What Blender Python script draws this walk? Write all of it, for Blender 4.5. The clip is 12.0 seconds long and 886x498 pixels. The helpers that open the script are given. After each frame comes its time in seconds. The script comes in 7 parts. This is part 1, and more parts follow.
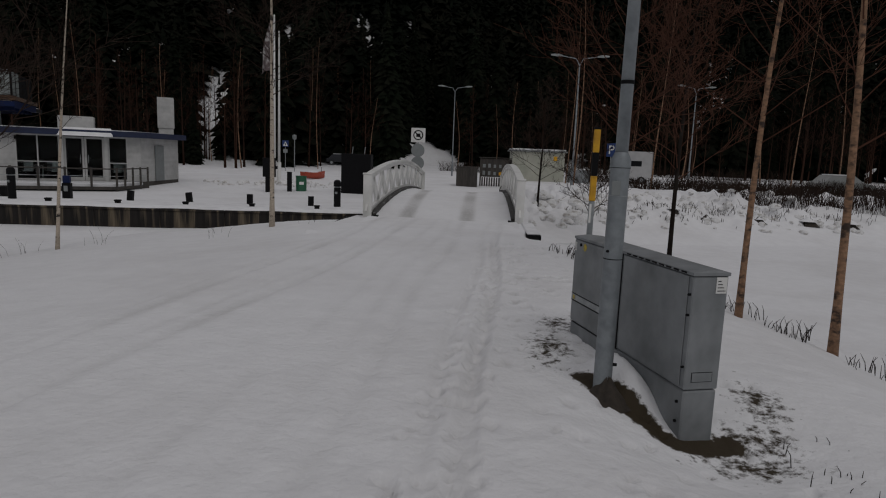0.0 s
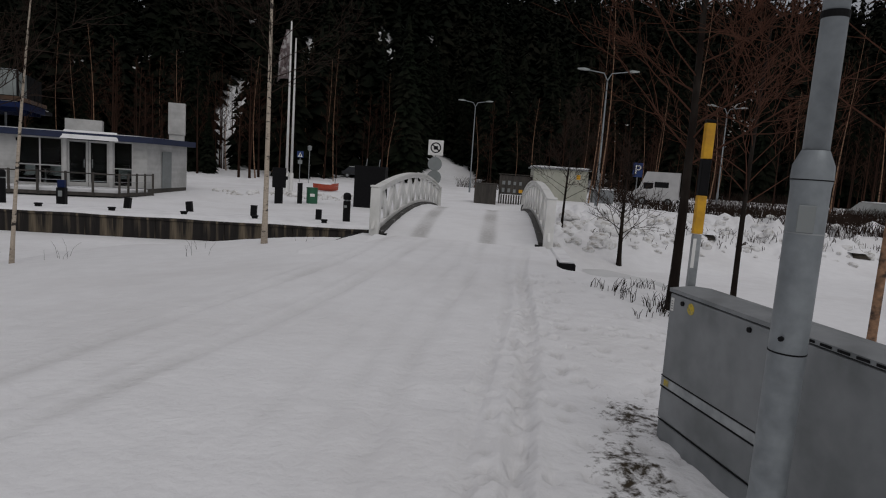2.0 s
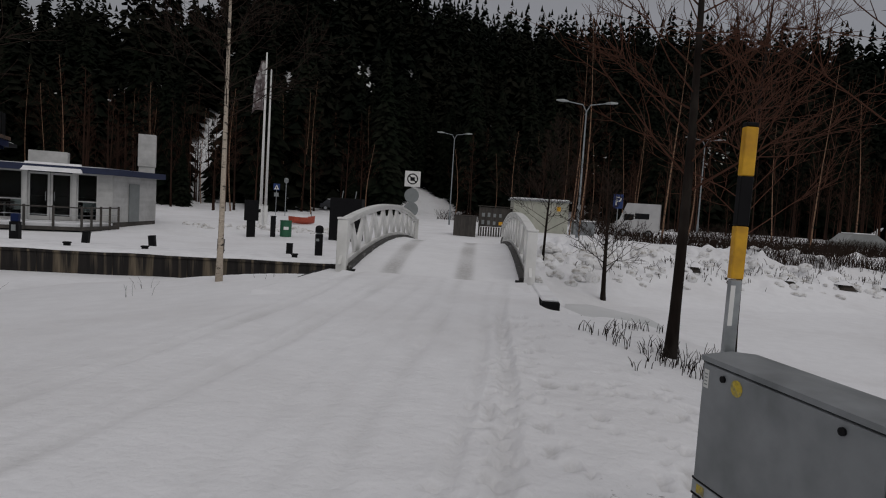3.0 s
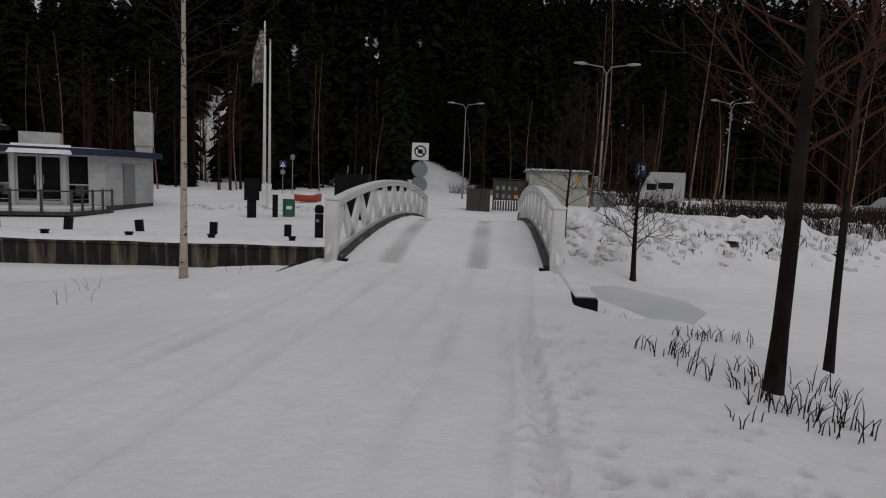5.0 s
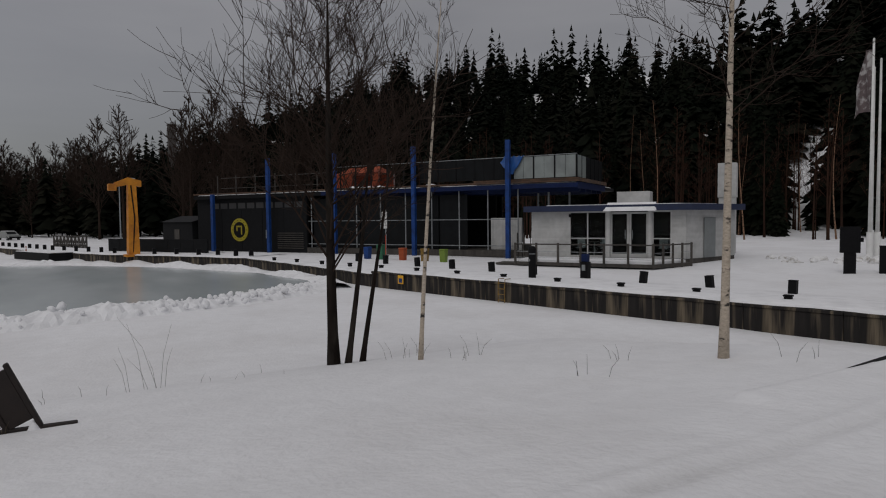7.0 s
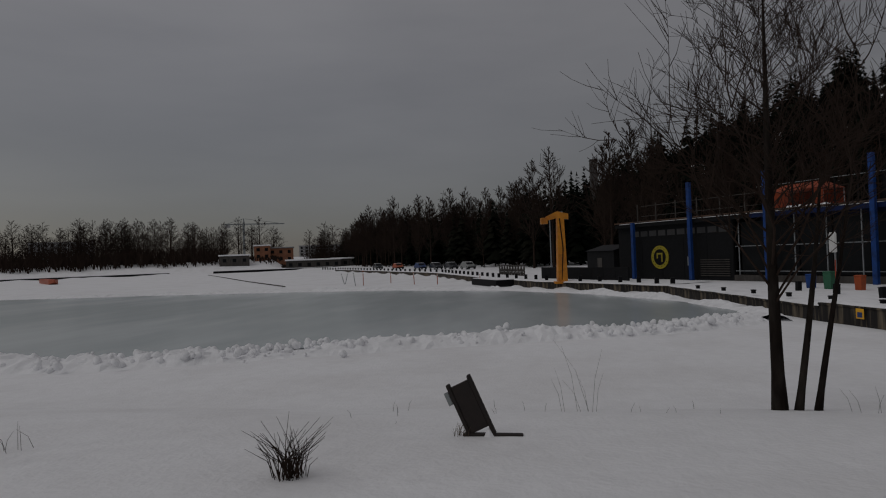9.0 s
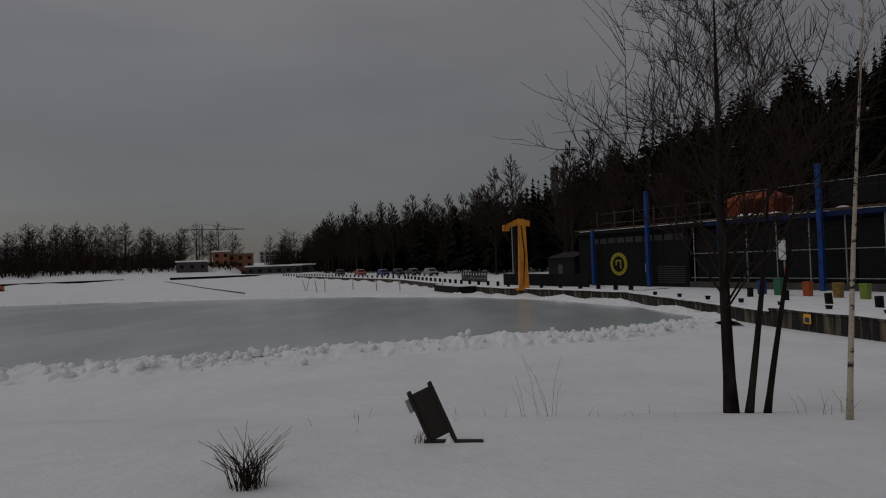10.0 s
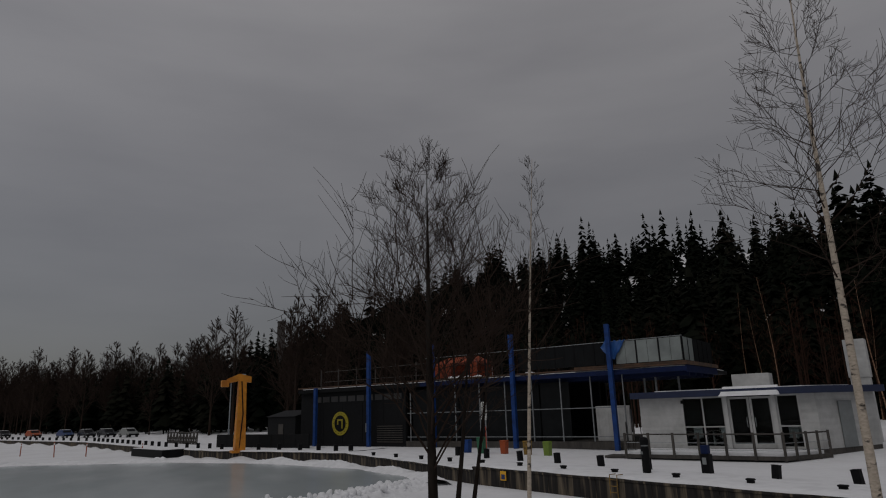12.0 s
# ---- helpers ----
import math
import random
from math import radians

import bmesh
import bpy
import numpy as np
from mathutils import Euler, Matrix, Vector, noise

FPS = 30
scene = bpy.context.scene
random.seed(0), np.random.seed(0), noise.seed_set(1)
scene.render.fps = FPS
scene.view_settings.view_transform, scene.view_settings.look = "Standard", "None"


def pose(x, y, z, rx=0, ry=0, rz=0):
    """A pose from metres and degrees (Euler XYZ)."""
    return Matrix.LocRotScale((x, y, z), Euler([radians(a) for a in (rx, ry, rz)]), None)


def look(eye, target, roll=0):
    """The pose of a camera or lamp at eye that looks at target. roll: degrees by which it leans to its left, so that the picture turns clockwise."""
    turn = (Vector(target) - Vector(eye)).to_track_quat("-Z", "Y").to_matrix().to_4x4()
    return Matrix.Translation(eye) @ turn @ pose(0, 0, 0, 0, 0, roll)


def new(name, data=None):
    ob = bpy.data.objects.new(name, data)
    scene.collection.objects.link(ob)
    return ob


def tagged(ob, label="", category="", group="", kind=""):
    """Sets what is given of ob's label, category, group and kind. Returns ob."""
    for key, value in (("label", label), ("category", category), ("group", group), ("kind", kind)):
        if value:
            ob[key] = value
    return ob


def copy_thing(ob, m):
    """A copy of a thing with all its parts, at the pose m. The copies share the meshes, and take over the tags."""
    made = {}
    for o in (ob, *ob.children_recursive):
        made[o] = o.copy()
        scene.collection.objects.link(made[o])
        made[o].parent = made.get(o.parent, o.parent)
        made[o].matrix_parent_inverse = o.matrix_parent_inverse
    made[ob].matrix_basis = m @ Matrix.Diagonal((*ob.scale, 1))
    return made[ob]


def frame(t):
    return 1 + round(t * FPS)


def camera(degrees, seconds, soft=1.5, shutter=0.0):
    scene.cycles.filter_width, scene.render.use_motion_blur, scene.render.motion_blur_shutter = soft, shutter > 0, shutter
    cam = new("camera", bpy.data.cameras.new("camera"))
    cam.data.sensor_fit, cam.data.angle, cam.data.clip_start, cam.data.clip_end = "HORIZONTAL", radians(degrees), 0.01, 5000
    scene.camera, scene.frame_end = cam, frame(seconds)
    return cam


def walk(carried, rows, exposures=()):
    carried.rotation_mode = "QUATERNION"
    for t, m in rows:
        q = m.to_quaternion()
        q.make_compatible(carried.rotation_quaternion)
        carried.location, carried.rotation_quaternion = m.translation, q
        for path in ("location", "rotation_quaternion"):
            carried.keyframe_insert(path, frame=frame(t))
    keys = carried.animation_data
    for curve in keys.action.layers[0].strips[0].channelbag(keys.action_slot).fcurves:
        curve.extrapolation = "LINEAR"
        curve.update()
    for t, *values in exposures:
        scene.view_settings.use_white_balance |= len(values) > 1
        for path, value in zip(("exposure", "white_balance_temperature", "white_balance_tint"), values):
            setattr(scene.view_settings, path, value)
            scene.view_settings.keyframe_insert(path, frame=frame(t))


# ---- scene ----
cam = camera(70.8, 12.0, soft=1.1)
PATH = [
    (0, (0.799, -0.016, 1.629), (0.487, 1.937, 1.333), 2.2),
    (0.5, (0.67, 0.475, 1.648), (0.39, 2.445, 1.445), 1.7),
    (1, (0.601, 0.99, 1.631), (0.222, 2.951, 1.528), 0.6),
    (1.5, (0.486, 1.49, 1.549), (0.038, 3.425, 1.312), 1.6),
    (2, (0.422, 2.042, 1.537), (0.059, 3.993, 1.289), 3.8),
    (2.5, (0.442, 2.52, 1.494), (0.046, 4.463, 1.235), 3.0),
    (3, (0.387, 3.139, 1.504), (0.075, 5.109, 1.363), 3.6),
    (3.5, (0.351, 3.694, 1.487), (-0.044, 5.643, 1.273), 1.6),
    (3.7, (0.334, 3.905, 1.488), (-0.024, 5.859, 1.258), 2.63),
    (5.3, (0.086, 5.649, 1.553), (-0.269, 7.604, 1.328), 2.1),
    (5.5, (0.057, 5.88, 1.571), (-0.506, 7.793, 1.417), 1.3),
    (6, (-0.047, 6.442, 1.624), (-1.106, 8.138, 1.57), -2.4),
    (6.5, (-0.276, 6.905, 1.658), (-1.698, 8.309, 1.56), -1.7),
    (7, (-0.373, 7.265, 1.629), (-2.126, 8.223, 1.533), -0.6),
    (7.5, (-0.395, 7.305, 1.666), (-2.304, 7.893, 1.569), -0.2),
    (7.7, (-0.421, 7.301, 1.664), (-2.385, 7.665, 1.567), -0.84),
    (9.3, (-0.795, 7.17, 1.588), (-2.772, 6.866, 1.621), -2.0),
    (9.5, (-0.805, 7.166, 1.586), (-2.788, 6.909, 1.633), -2.2),
    (10, (-0.706, 7.212, 1.61), (-2.698, 7.039, 1.651), -2.0),
    (10.5, (-0.654, 7.213, 1.635), (-2.648, 7.063, 1.663), -1.7),
    (11, (-0.5, 7.282, 1.682), (-2.477, 7.572, 1.766), -1.5),
    (11.5, (-0.199, 7.207, 1.675), (-2.035, 7.923, 2.017), -2.0),
    (12, (-0.215, 7.162, 1.686), (-2.032, 7.83, 2.188), -1.8),
]
EXPOSURES = [(0.0, -0.05), (0.5, 0.3), (1.0, 0.35), (1.5, 0.36), (3.5, 0.32), (5.5, 0.3), (6.5, 0.45), (7.5, 0.15), (9.5, -0.35), (10.5, -0.35), (11.3, -0.3), (12.0, -0.2)]
walk(cam, [(t, look(eye, target, roll)) for t, eye, target, roll in PATH], EXPOSURES)

# ---- world and light: overcast winter day ----
world = bpy.data.worlds.new("overcast")
scene.world = world
world.use_nodes = True
wn, wl = world.node_tree.nodes, world.node_tree.links
wn.clear()
w_out, w_bg = wn.new("ShaderNodeOutputWorld"), wn.new("ShaderNodeBackground")
w_sky = wn.new("ShaderNodeTexSky")
w_sky.sky_type, w_sky.sun_disc = "NISHITA", False
w_sky.sun_elevation, w_sky.sun_rotation = radians(38), radians(200)
w_tc, w_map, w_noise, w_ramp = (wn.new(n) for n in ("ShaderNodeTexCoord", "ShaderNodeMapping", "ShaderNodeTexNoise", "ShaderNodeValToRGB"))
w_map.inputs["Scale"].default_value = (1.0, 1.0, 4.5)
w_noise.inputs["Scale"].default_value, w_noise.inputs["Detail"].default_value = 1.6, 5.0
w_ramp.color_ramp.elements[0].position, w_ramp.color_ramp.elements[0].color = 0.3, (1.09, 1.045, 1.062, 1)
w_ramp.color_ramp.elements[1].position, w_ramp.color_ramp.elements[1].color = 0.72, (1.49, 1.43, 1.44, 1)
w_sep, w_el = wn.new("ShaderNodeSeparateXYZ"), wn.new("ShaderNodeMapRange")
w_el.inputs["From Min"].default_value, w_el.inputs["From Max"].default_value = -0.05, 0.75
w_el.inputs["To Min"].default_value, w_el.inputs["To Max"].default_value = 0.62, 1.75
w_mul, w_mix = wn.new("ShaderNodeVectorMath"), wn.new("ShaderNodeMix")
w_mul.operation, w_mix.data_type = "SCALE", "RGBA"
w_mix.inputs["Factor"].default_value = 0.93
wl.new(w_tc.outputs["Generated"], w_map.inputs["Vector"])
wl.new(w_map.outputs["Vector"], w_noise.inputs["Vector"])
wl.new(w_noise.outputs["Fac"], w_ramp.inputs["Fac"])
wl.new(w_tc.outputs["Generated"], w_sep.inputs["Vector"])
wl.new(w_sep.outputs["Z"], w_el.inputs["Value"])
wl.new(w_ramp.outputs["Color"], w_mul.inputs[0])
wl.new(w_el.outputs["Result"], w_mul.inputs["Scale"])
wl.new(w_sky.outputs["Color"], w_mix.inputs["A"])
wl.new(w_mul.outputs["Vector"], w_mix.inputs["B"])
wl.new(w_mix.outputs["Result"], w_bg.inputs["Color"])
w_bg.inputs["Strength"].default_value = 0.125
wl.new(w_bg.outputs["Background"], w_out.inputs["Surface"])
sun = new("sun", bpy.data.lights.new("sun", "SUN"))
sun.data.energy, sun.data.angle, sun.data.color = 0.42, radians(40), (1.0, 0.975, 0.95)
sun.matrix_world = look((0, 0, 60), (0 - 26, 34 - 0, 60 - 52))


# ---- materials ----
def mat(name, base, rough=0.6, metal=0.0, var=0.12, scale=6.0, bump=0.0, bscale=40.0, tint=None, tscale=1.5, tmin=0.45, tmax=0.65, obj=False, stretch=(1, 1, 1), spec=0.5, alt=0.0):
    """Base colour with grain at two scales, an optional second tint in patches, and a fine relief."""
    m = bpy.data.materials.new(name)
    m.use_nodes = True
    n, l = m.node_tree.nodes, m.node_tree.links
    b = n["Principled BSDF"]
    b.inputs["Roughness"].default_value, b.inputs["Metallic"].default_value = rough, metal
    b.inputs["Specular IOR Level"].default_value = spec
    tc, mp = n.new("ShaderNodeTexCoord"), n.new("ShaderNodeMapping")
    mp.inputs["Scale"].default_value = stretch
    l.new(tc.outputs["Object"], mp.inputs["Vector"])
    n1, n2 = n.new("ShaderNodeTexNoise"), n.new("ShaderNodeTexNoise")
    n1.inputs["Scale"].default_value, n1.inputs["Detail"].default_value = scale, 6
    n2.inputs["Scale"].default_value, n2.inputs["Detail"].default_value = tscale, 4
    l.new(mp.outputs["Vector"], n1.inputs["Vector"])
    l.new(mp.outputs["Vector"], n2.inputs["Vector"])
    rng = n.new("ShaderNodeMapRange")
    rng.inputs["To Min"].default_value, rng.inputs["To Max"].default_value = 1 - var, 1 + var
    rng.inputs["From Min"].default_value, rng.inputs["From Max"].default_value = 0.3, 0.7
    l.new(n1.outputs["Fac"], rng.inputs["Value"])
    mx = n.new("ShaderNodeMix")
    mx.data_type = "RGBA"
    mx.inputs["A"].default_value = (*base, 1)
    mx.inputs["B"].default_value = (*(tint or [c * 0.9 for c in base]), 1)
    tr = n.new("ShaderNodeMapRange")
    tr.inputs["From Min"].default_value, tr.inputs["From Max"].default_value = tmin, tmax
    l.new(n2.outputs["Fac"], tr.inputs["Value"])
    l.new(tr.outputs["Result"], mx.inputs["Factor"])
    sc = n.new("ShaderNodeVectorMath")
    sc.operation = "SCALE"
    l.new(mx.outputs["Result"], sc.inputs[0])
    last = rng.outputs["Result"]
    if alt:
        oi = n.new("ShaderNodeObjectInfo")
        ar, mu = n.new("ShaderNodeMapRange"), n.new("ShaderNodeMath")
        ar.inputs["To Min"].default_value, ar.inputs["To Max"].default_value = 1 - alt, 1 + alt
        mu.operation = "MULTIPLY"
        l.new(oi.outputs["Random"], ar.inputs["Value"])
        l.new(ar.outputs["Result"], mu.inputs[0])
        l.new(last, mu.inputs[1])
        last = mu.outputs["Value"]
    l.new(last, sc.inputs["Scale"])
    l.new(sc.outputs["Vector"], b.inputs["Base Color"])
    if bump:
        n3, bp = n.new("ShaderNodeTexNoise"), n.new("ShaderNodeBump")
        n3.inputs["Scale"].default_value, n3.inputs["Detail"].default_value = bscale, 6
        l.new(mp.outputs["Vector"], n3.inputs["Vector"])
        l.new(n3.outputs["Fac"], bp.inputs["Height"])
        bp.inputs["Strength"].default_value, bp.inputs["Distance"].default_value = 0.6, bump
        l.new(bp.outputs["Normal"], b.inputs["Normal"])
    return m


def glass(name, tint, rough=0.03):
    m = bpy.data.materials.new(name)
    m.use_nodes = True
    b = m.node_tree.nodes["Principled BSDF"]
    b.inputs["Base Color"].default_value = (*tint, 1)
    b.inputs["Roughness"].default_value = rough
    b.inputs["Transmission Weight"].default_value = 1.0
    b.inputs["IOR"].default_value = 1.16
    return m


M_SNOW = mat("snow", (0.86, 0.865, 0.88), 0.75, var=0.03, scale=3.0, tint=(0.80, 0.80, 0.81), tscale=0.35, bump=0.03, bscale=13.0, spec=0.25)
M_SNOWCAP = mat("snow_cap", (0.87, 0.875, 0.89), 0.75, var=0.03, scale=5, bump=0.02, bscale=14.0, spec=0.25)
M_ICE = mat("lake_ice", (0.43, 0.475, 0.48), 0.22, var=0.05, scale=0.6, tint=(0.57, 0.61, 0.62), tscale=0.12, bump=0.004, bscale=1.5, stretch=(0.35, 1, 1))
M_CONC = mat("quay_concrete", (0.135, 0.108, 0.074), 0.9, var=0.5, scale=7, tint=(0.011, 0.009, 0.008), tscale=3.4, tmin=0.41, tmax=0.53, bump=0.01, bscale=30, stretch=(1, 1, 0.07))
M_WHITE = mat("white_paint", (0.78, 0.78, 0.76), 0.5, var=0.05, scale=4, tint=(0.66, 0.66, 0.63), tscale=1.2, bump=0.002, bscale=60, alt=0.04)
M_PAVWHITE = mat("weathered_white_boards", (0.50, 0.50, 0.49), 0.6, var=0.08, scale=4, tint=(0.41, 0.41, 0.40), tscale=0.9, bump=0.002, bscale=60, alt=0.05, spec=0.3)
M_BLACK = mat("black_metal", (0.007, 0.007, 0.008), 0.6, var=0.2, scale=8, bump=0.001, spec=0.12)
M_GALV = mat("galvanised_steel", (0.36, 0.38, 0.39), 0.42, 0.65, var=0.14, scale=18, tint=(0.27, 0.29, 0.30), tscale=5, bump=0.001, bscale=60)
M_LAMPPOST = mat("weathered_zinc", (0.25, 0.275, 0.29), 0.5, 0.35, var=0.10, scale=22, tint=(0.20, 0.22, 0.235), tscale=6, bump=0.001, bscale=60)
M_CAB = mat("cabinet_grey", (0.25, 0.265, 0.275), 0.55, 0.12, var=0.08, scale=9, tint=(0.165, 0.178, 0.183), tscale=3.2, tmin=0.4, tmax=0.7, bump=0.001, bscale=80)
M_BLUE = mat("blue_steel", (0.009, 0.050, 0.21), 0.5, var=0.15, scale=5, tint=(0.007, 0.034, 0.14), tscale=2, spec=0.3)
M_NAVY = mat("navy_roof_edge", (0.009, 0.018, 0.058), 0.6, var=0.15, scale=5)
M_DARKWALL = mat("dark_cladding", (0.008, 0.0085, 0.0095), 0.85, var=0.15, scale=4, bump=0.002, spec=0.2)
M_WOODGREY = mat("grey_timber", (0.062, 0.055, 0.048), 0.8, var=0.25, scale=9, tint=(0.04, 0.036, 0.032), tscale=3, bump=0.004, stretch=(1, 1, 0.2), alt=0.12)
M_WOODTAN = mat("tan_timber", (0.30, 0.17, 0.09), 0.75, var=0.2, scale=8, bump=0.003, alt=0.1)
M_YELLOW = mat("yellow_paint", (0.80, 0.42, 0.015), 0.5, var=0.1, scale=5, tint=(0.66, 0.32, 0.015), tscale=2)
M_STICKER = mat("faded_yellow_sticker", (0.55, 0.40, 0.03), 0.6, var=0.25, scale=60, tint=(0.30, 0.27, 0.12), tscale=40)
M_CRANE = mat("orange_yellow_paint", (0.62, 0.235, 0.010), 0.55, var=0.15, scale=3, tint=(0.42, 0.14, 0.008), tscale=1.2)
M_ORANGE = mat("orange_plastic", (0.36, 0.065, 0.012), 0.5, var=0.12, scale=5)
M_RED = mat("red_paint", (0.42, 0.06, 0.025), 0.5, var=0.12, scale=5)
M_GREEN = mat("green_plastic", (0.02, 0.12, 0.06), 0.5, var=0.12, scale=5)
M_LIME = mat("lime_plastic", (0.16, 0.24, 0.03), 0.5, var=0.12, scale=5)
M_SIGNBLUE = mat("sign_blue", (0.008, 0.035, 0.15), 0.5, var=0.05)
M_SIGNGREY = mat("sign_back", (0.27, 0.29, 0.29), 0.5, 0.5, var=0.08)
M_RUBBER = mat("tyre_rubber", (0.018, 0.018, 0.018), 0.85, var=0.2)
M_BIRCH = mat("birch_bark", (0.47, 0.40, 0.32), 0.8, var=0.22, scale=18, tint=(0.035, 0.028, 0.024), tscale=5.0, tmin=0.57, tmax=0.64, bump=0.006, bscale=30, stretch=(1.1, 1.1, 2.2))
M_BIRCHRED = mat("birch_bark_rusty", (0.27, 0.155, 0.09), 0.8, var=0.35, scale=16, tint=(0.045, 0.028, 0.02), tscale=5.5, tmin=0.50, tmax=0.63, bump=0.008, bscale=28, stretch=(1.3, 1.3, 1.8))
M_BARK = mat("dark_bark", (0.016, 0.012, 0.010), 0.9, var=0.3, scale=14, tint=(0.032, 0.027, 0.023), tscale=4, bump=0.008, bscale=24, stretch=(1, 1, 0.3), spec=0.08)
M_TWIG = mat("twigs", (0.034, 0.023, 0.018), 0.9, var=0.2, scale=6, alt=0.15, spec=0.08)
M_TWIGRED = mat("twigs_reddish", (0.085, 0.040, 0.027), 0.95, var=0.2, scale=6, alt=0.15, spec=0.08)
M_TWIGDUSK = mat("thicket_twigs", (0.050, 0.026, 0.018), 0.95, var=0.25, scale=0.5, tint=(0.030, 0.018, 0.014), tscale=0.15, spec=0.05)
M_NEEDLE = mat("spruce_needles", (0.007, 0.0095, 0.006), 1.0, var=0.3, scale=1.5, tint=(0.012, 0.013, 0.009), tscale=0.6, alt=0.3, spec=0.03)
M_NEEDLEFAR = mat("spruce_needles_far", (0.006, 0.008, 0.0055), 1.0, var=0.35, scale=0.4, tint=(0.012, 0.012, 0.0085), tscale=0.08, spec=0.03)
M_GRASS = mat("dead_grass", (0.10, 0.075, 0.045), 0.9, var=0.3, scale=20)
M_EARTH = mat("wet_earth", (0.045, 0.036, 0.028), 0.9, var=0.35, scale=18, bump=0.02, bscale=40)
M_GLASS = glass("window_glass", (0.80, 0.86, 0.86))
M_FROST = mat("frosted_glass_panel", (0.26, 0.29, 0.28), 0.35, var=0.08, scale=3, tint=(0.20, 0.22, 0.215), tscale=0.8)
# near-black base colour carries the dimness of the unlit room
M_INT = mat("interior_shade_tone", (0.025, 0.023, 0.021), 0.8, var=0.3, scale=2)
M_BRICK = mat("far_brick", (0.30, 0.13, 0.07), 0.85, var=0.2, scale=0.6)
M_RENDER = mat("far_render", (0.30, 0.30, 0.30), 0.85, var=0.1, scale=0.3)


def ground_material():
    """Snow, packed grey in the wheel tracks, with bare grassy earth showing by the cabinets."""
    m = M_SNOW.copy()
    m.name = "ground_snow"
    n, l = m.node_tree.nodes, m.node_tree.links
    b = n["Principled BSDF"]
    snow = b.inputs["Base Color"].links[0].from_socket
    wear, dirt, spots, tc = n.new("ShaderNodeAttribute"), n.new("ShaderNodeAttribute"), n.new("ShaderNodeTexNoise"), n.new("ShaderNodeTexCoord")
    wear.attribute_name, dirt.attribute_name = "wear", "dirt"
    l.new(tc.outputs["Object"], spots.inputs["Vector"])
    spots.inputs["Scale"].default_value, spots.inputs["Detail"].default_value, spots.inputs["Roughness"].default_value = 12.0, 8, 0.7
    wf, add, rng = n.new("ShaderNodeMath"), n.new("ShaderNodeMath"), n.new("ShaderNodeMapRange")
    wf.operation, add.operation = "MULTIPLY", "MULTIPLY_ADD"
    l.new(wear.outputs["Fac"], wf.inputs[0])
    l.new(spots.outputs["Fac"], wf.inputs[1])
    add.inputs[1].default_value = 0.42
    l.new(dirt.outputs["Fac"], add.inputs[0])
    l.new(spots.outputs["Fac"], add.inputs[2])
    rng.inputs["From Min"].default_value, rng.inputs["From Max"].default_value = 0.74, 0.88
    l.new(add.outputs["Value"], rng.inputs["Value"])
    m1, m2 = n.new("ShaderNodeMix"), n.new("ShaderNodeMix")
    for mx, col in ((m1, (0.52, 0.515, 0.51, 1)), (m2, (0.045, 0.034, 0.020, 1))):
        mx.data_type = "RGBA"
        mx.inputs["B"].default_value = col
    l.new(wf.outputs["Value"], m1.inputs["Factor"])
    l.new(snow, m1.inputs["A"])
    l.new(m1.outputs["Result"], m2.inputs["A"])
    l.new(rng.outputs["Result"], m2.inputs["Factor"])
    l.new(m2.outputs["Result"], b.inputs["Base Color"])
    return m


M_GROUND = ground_material()


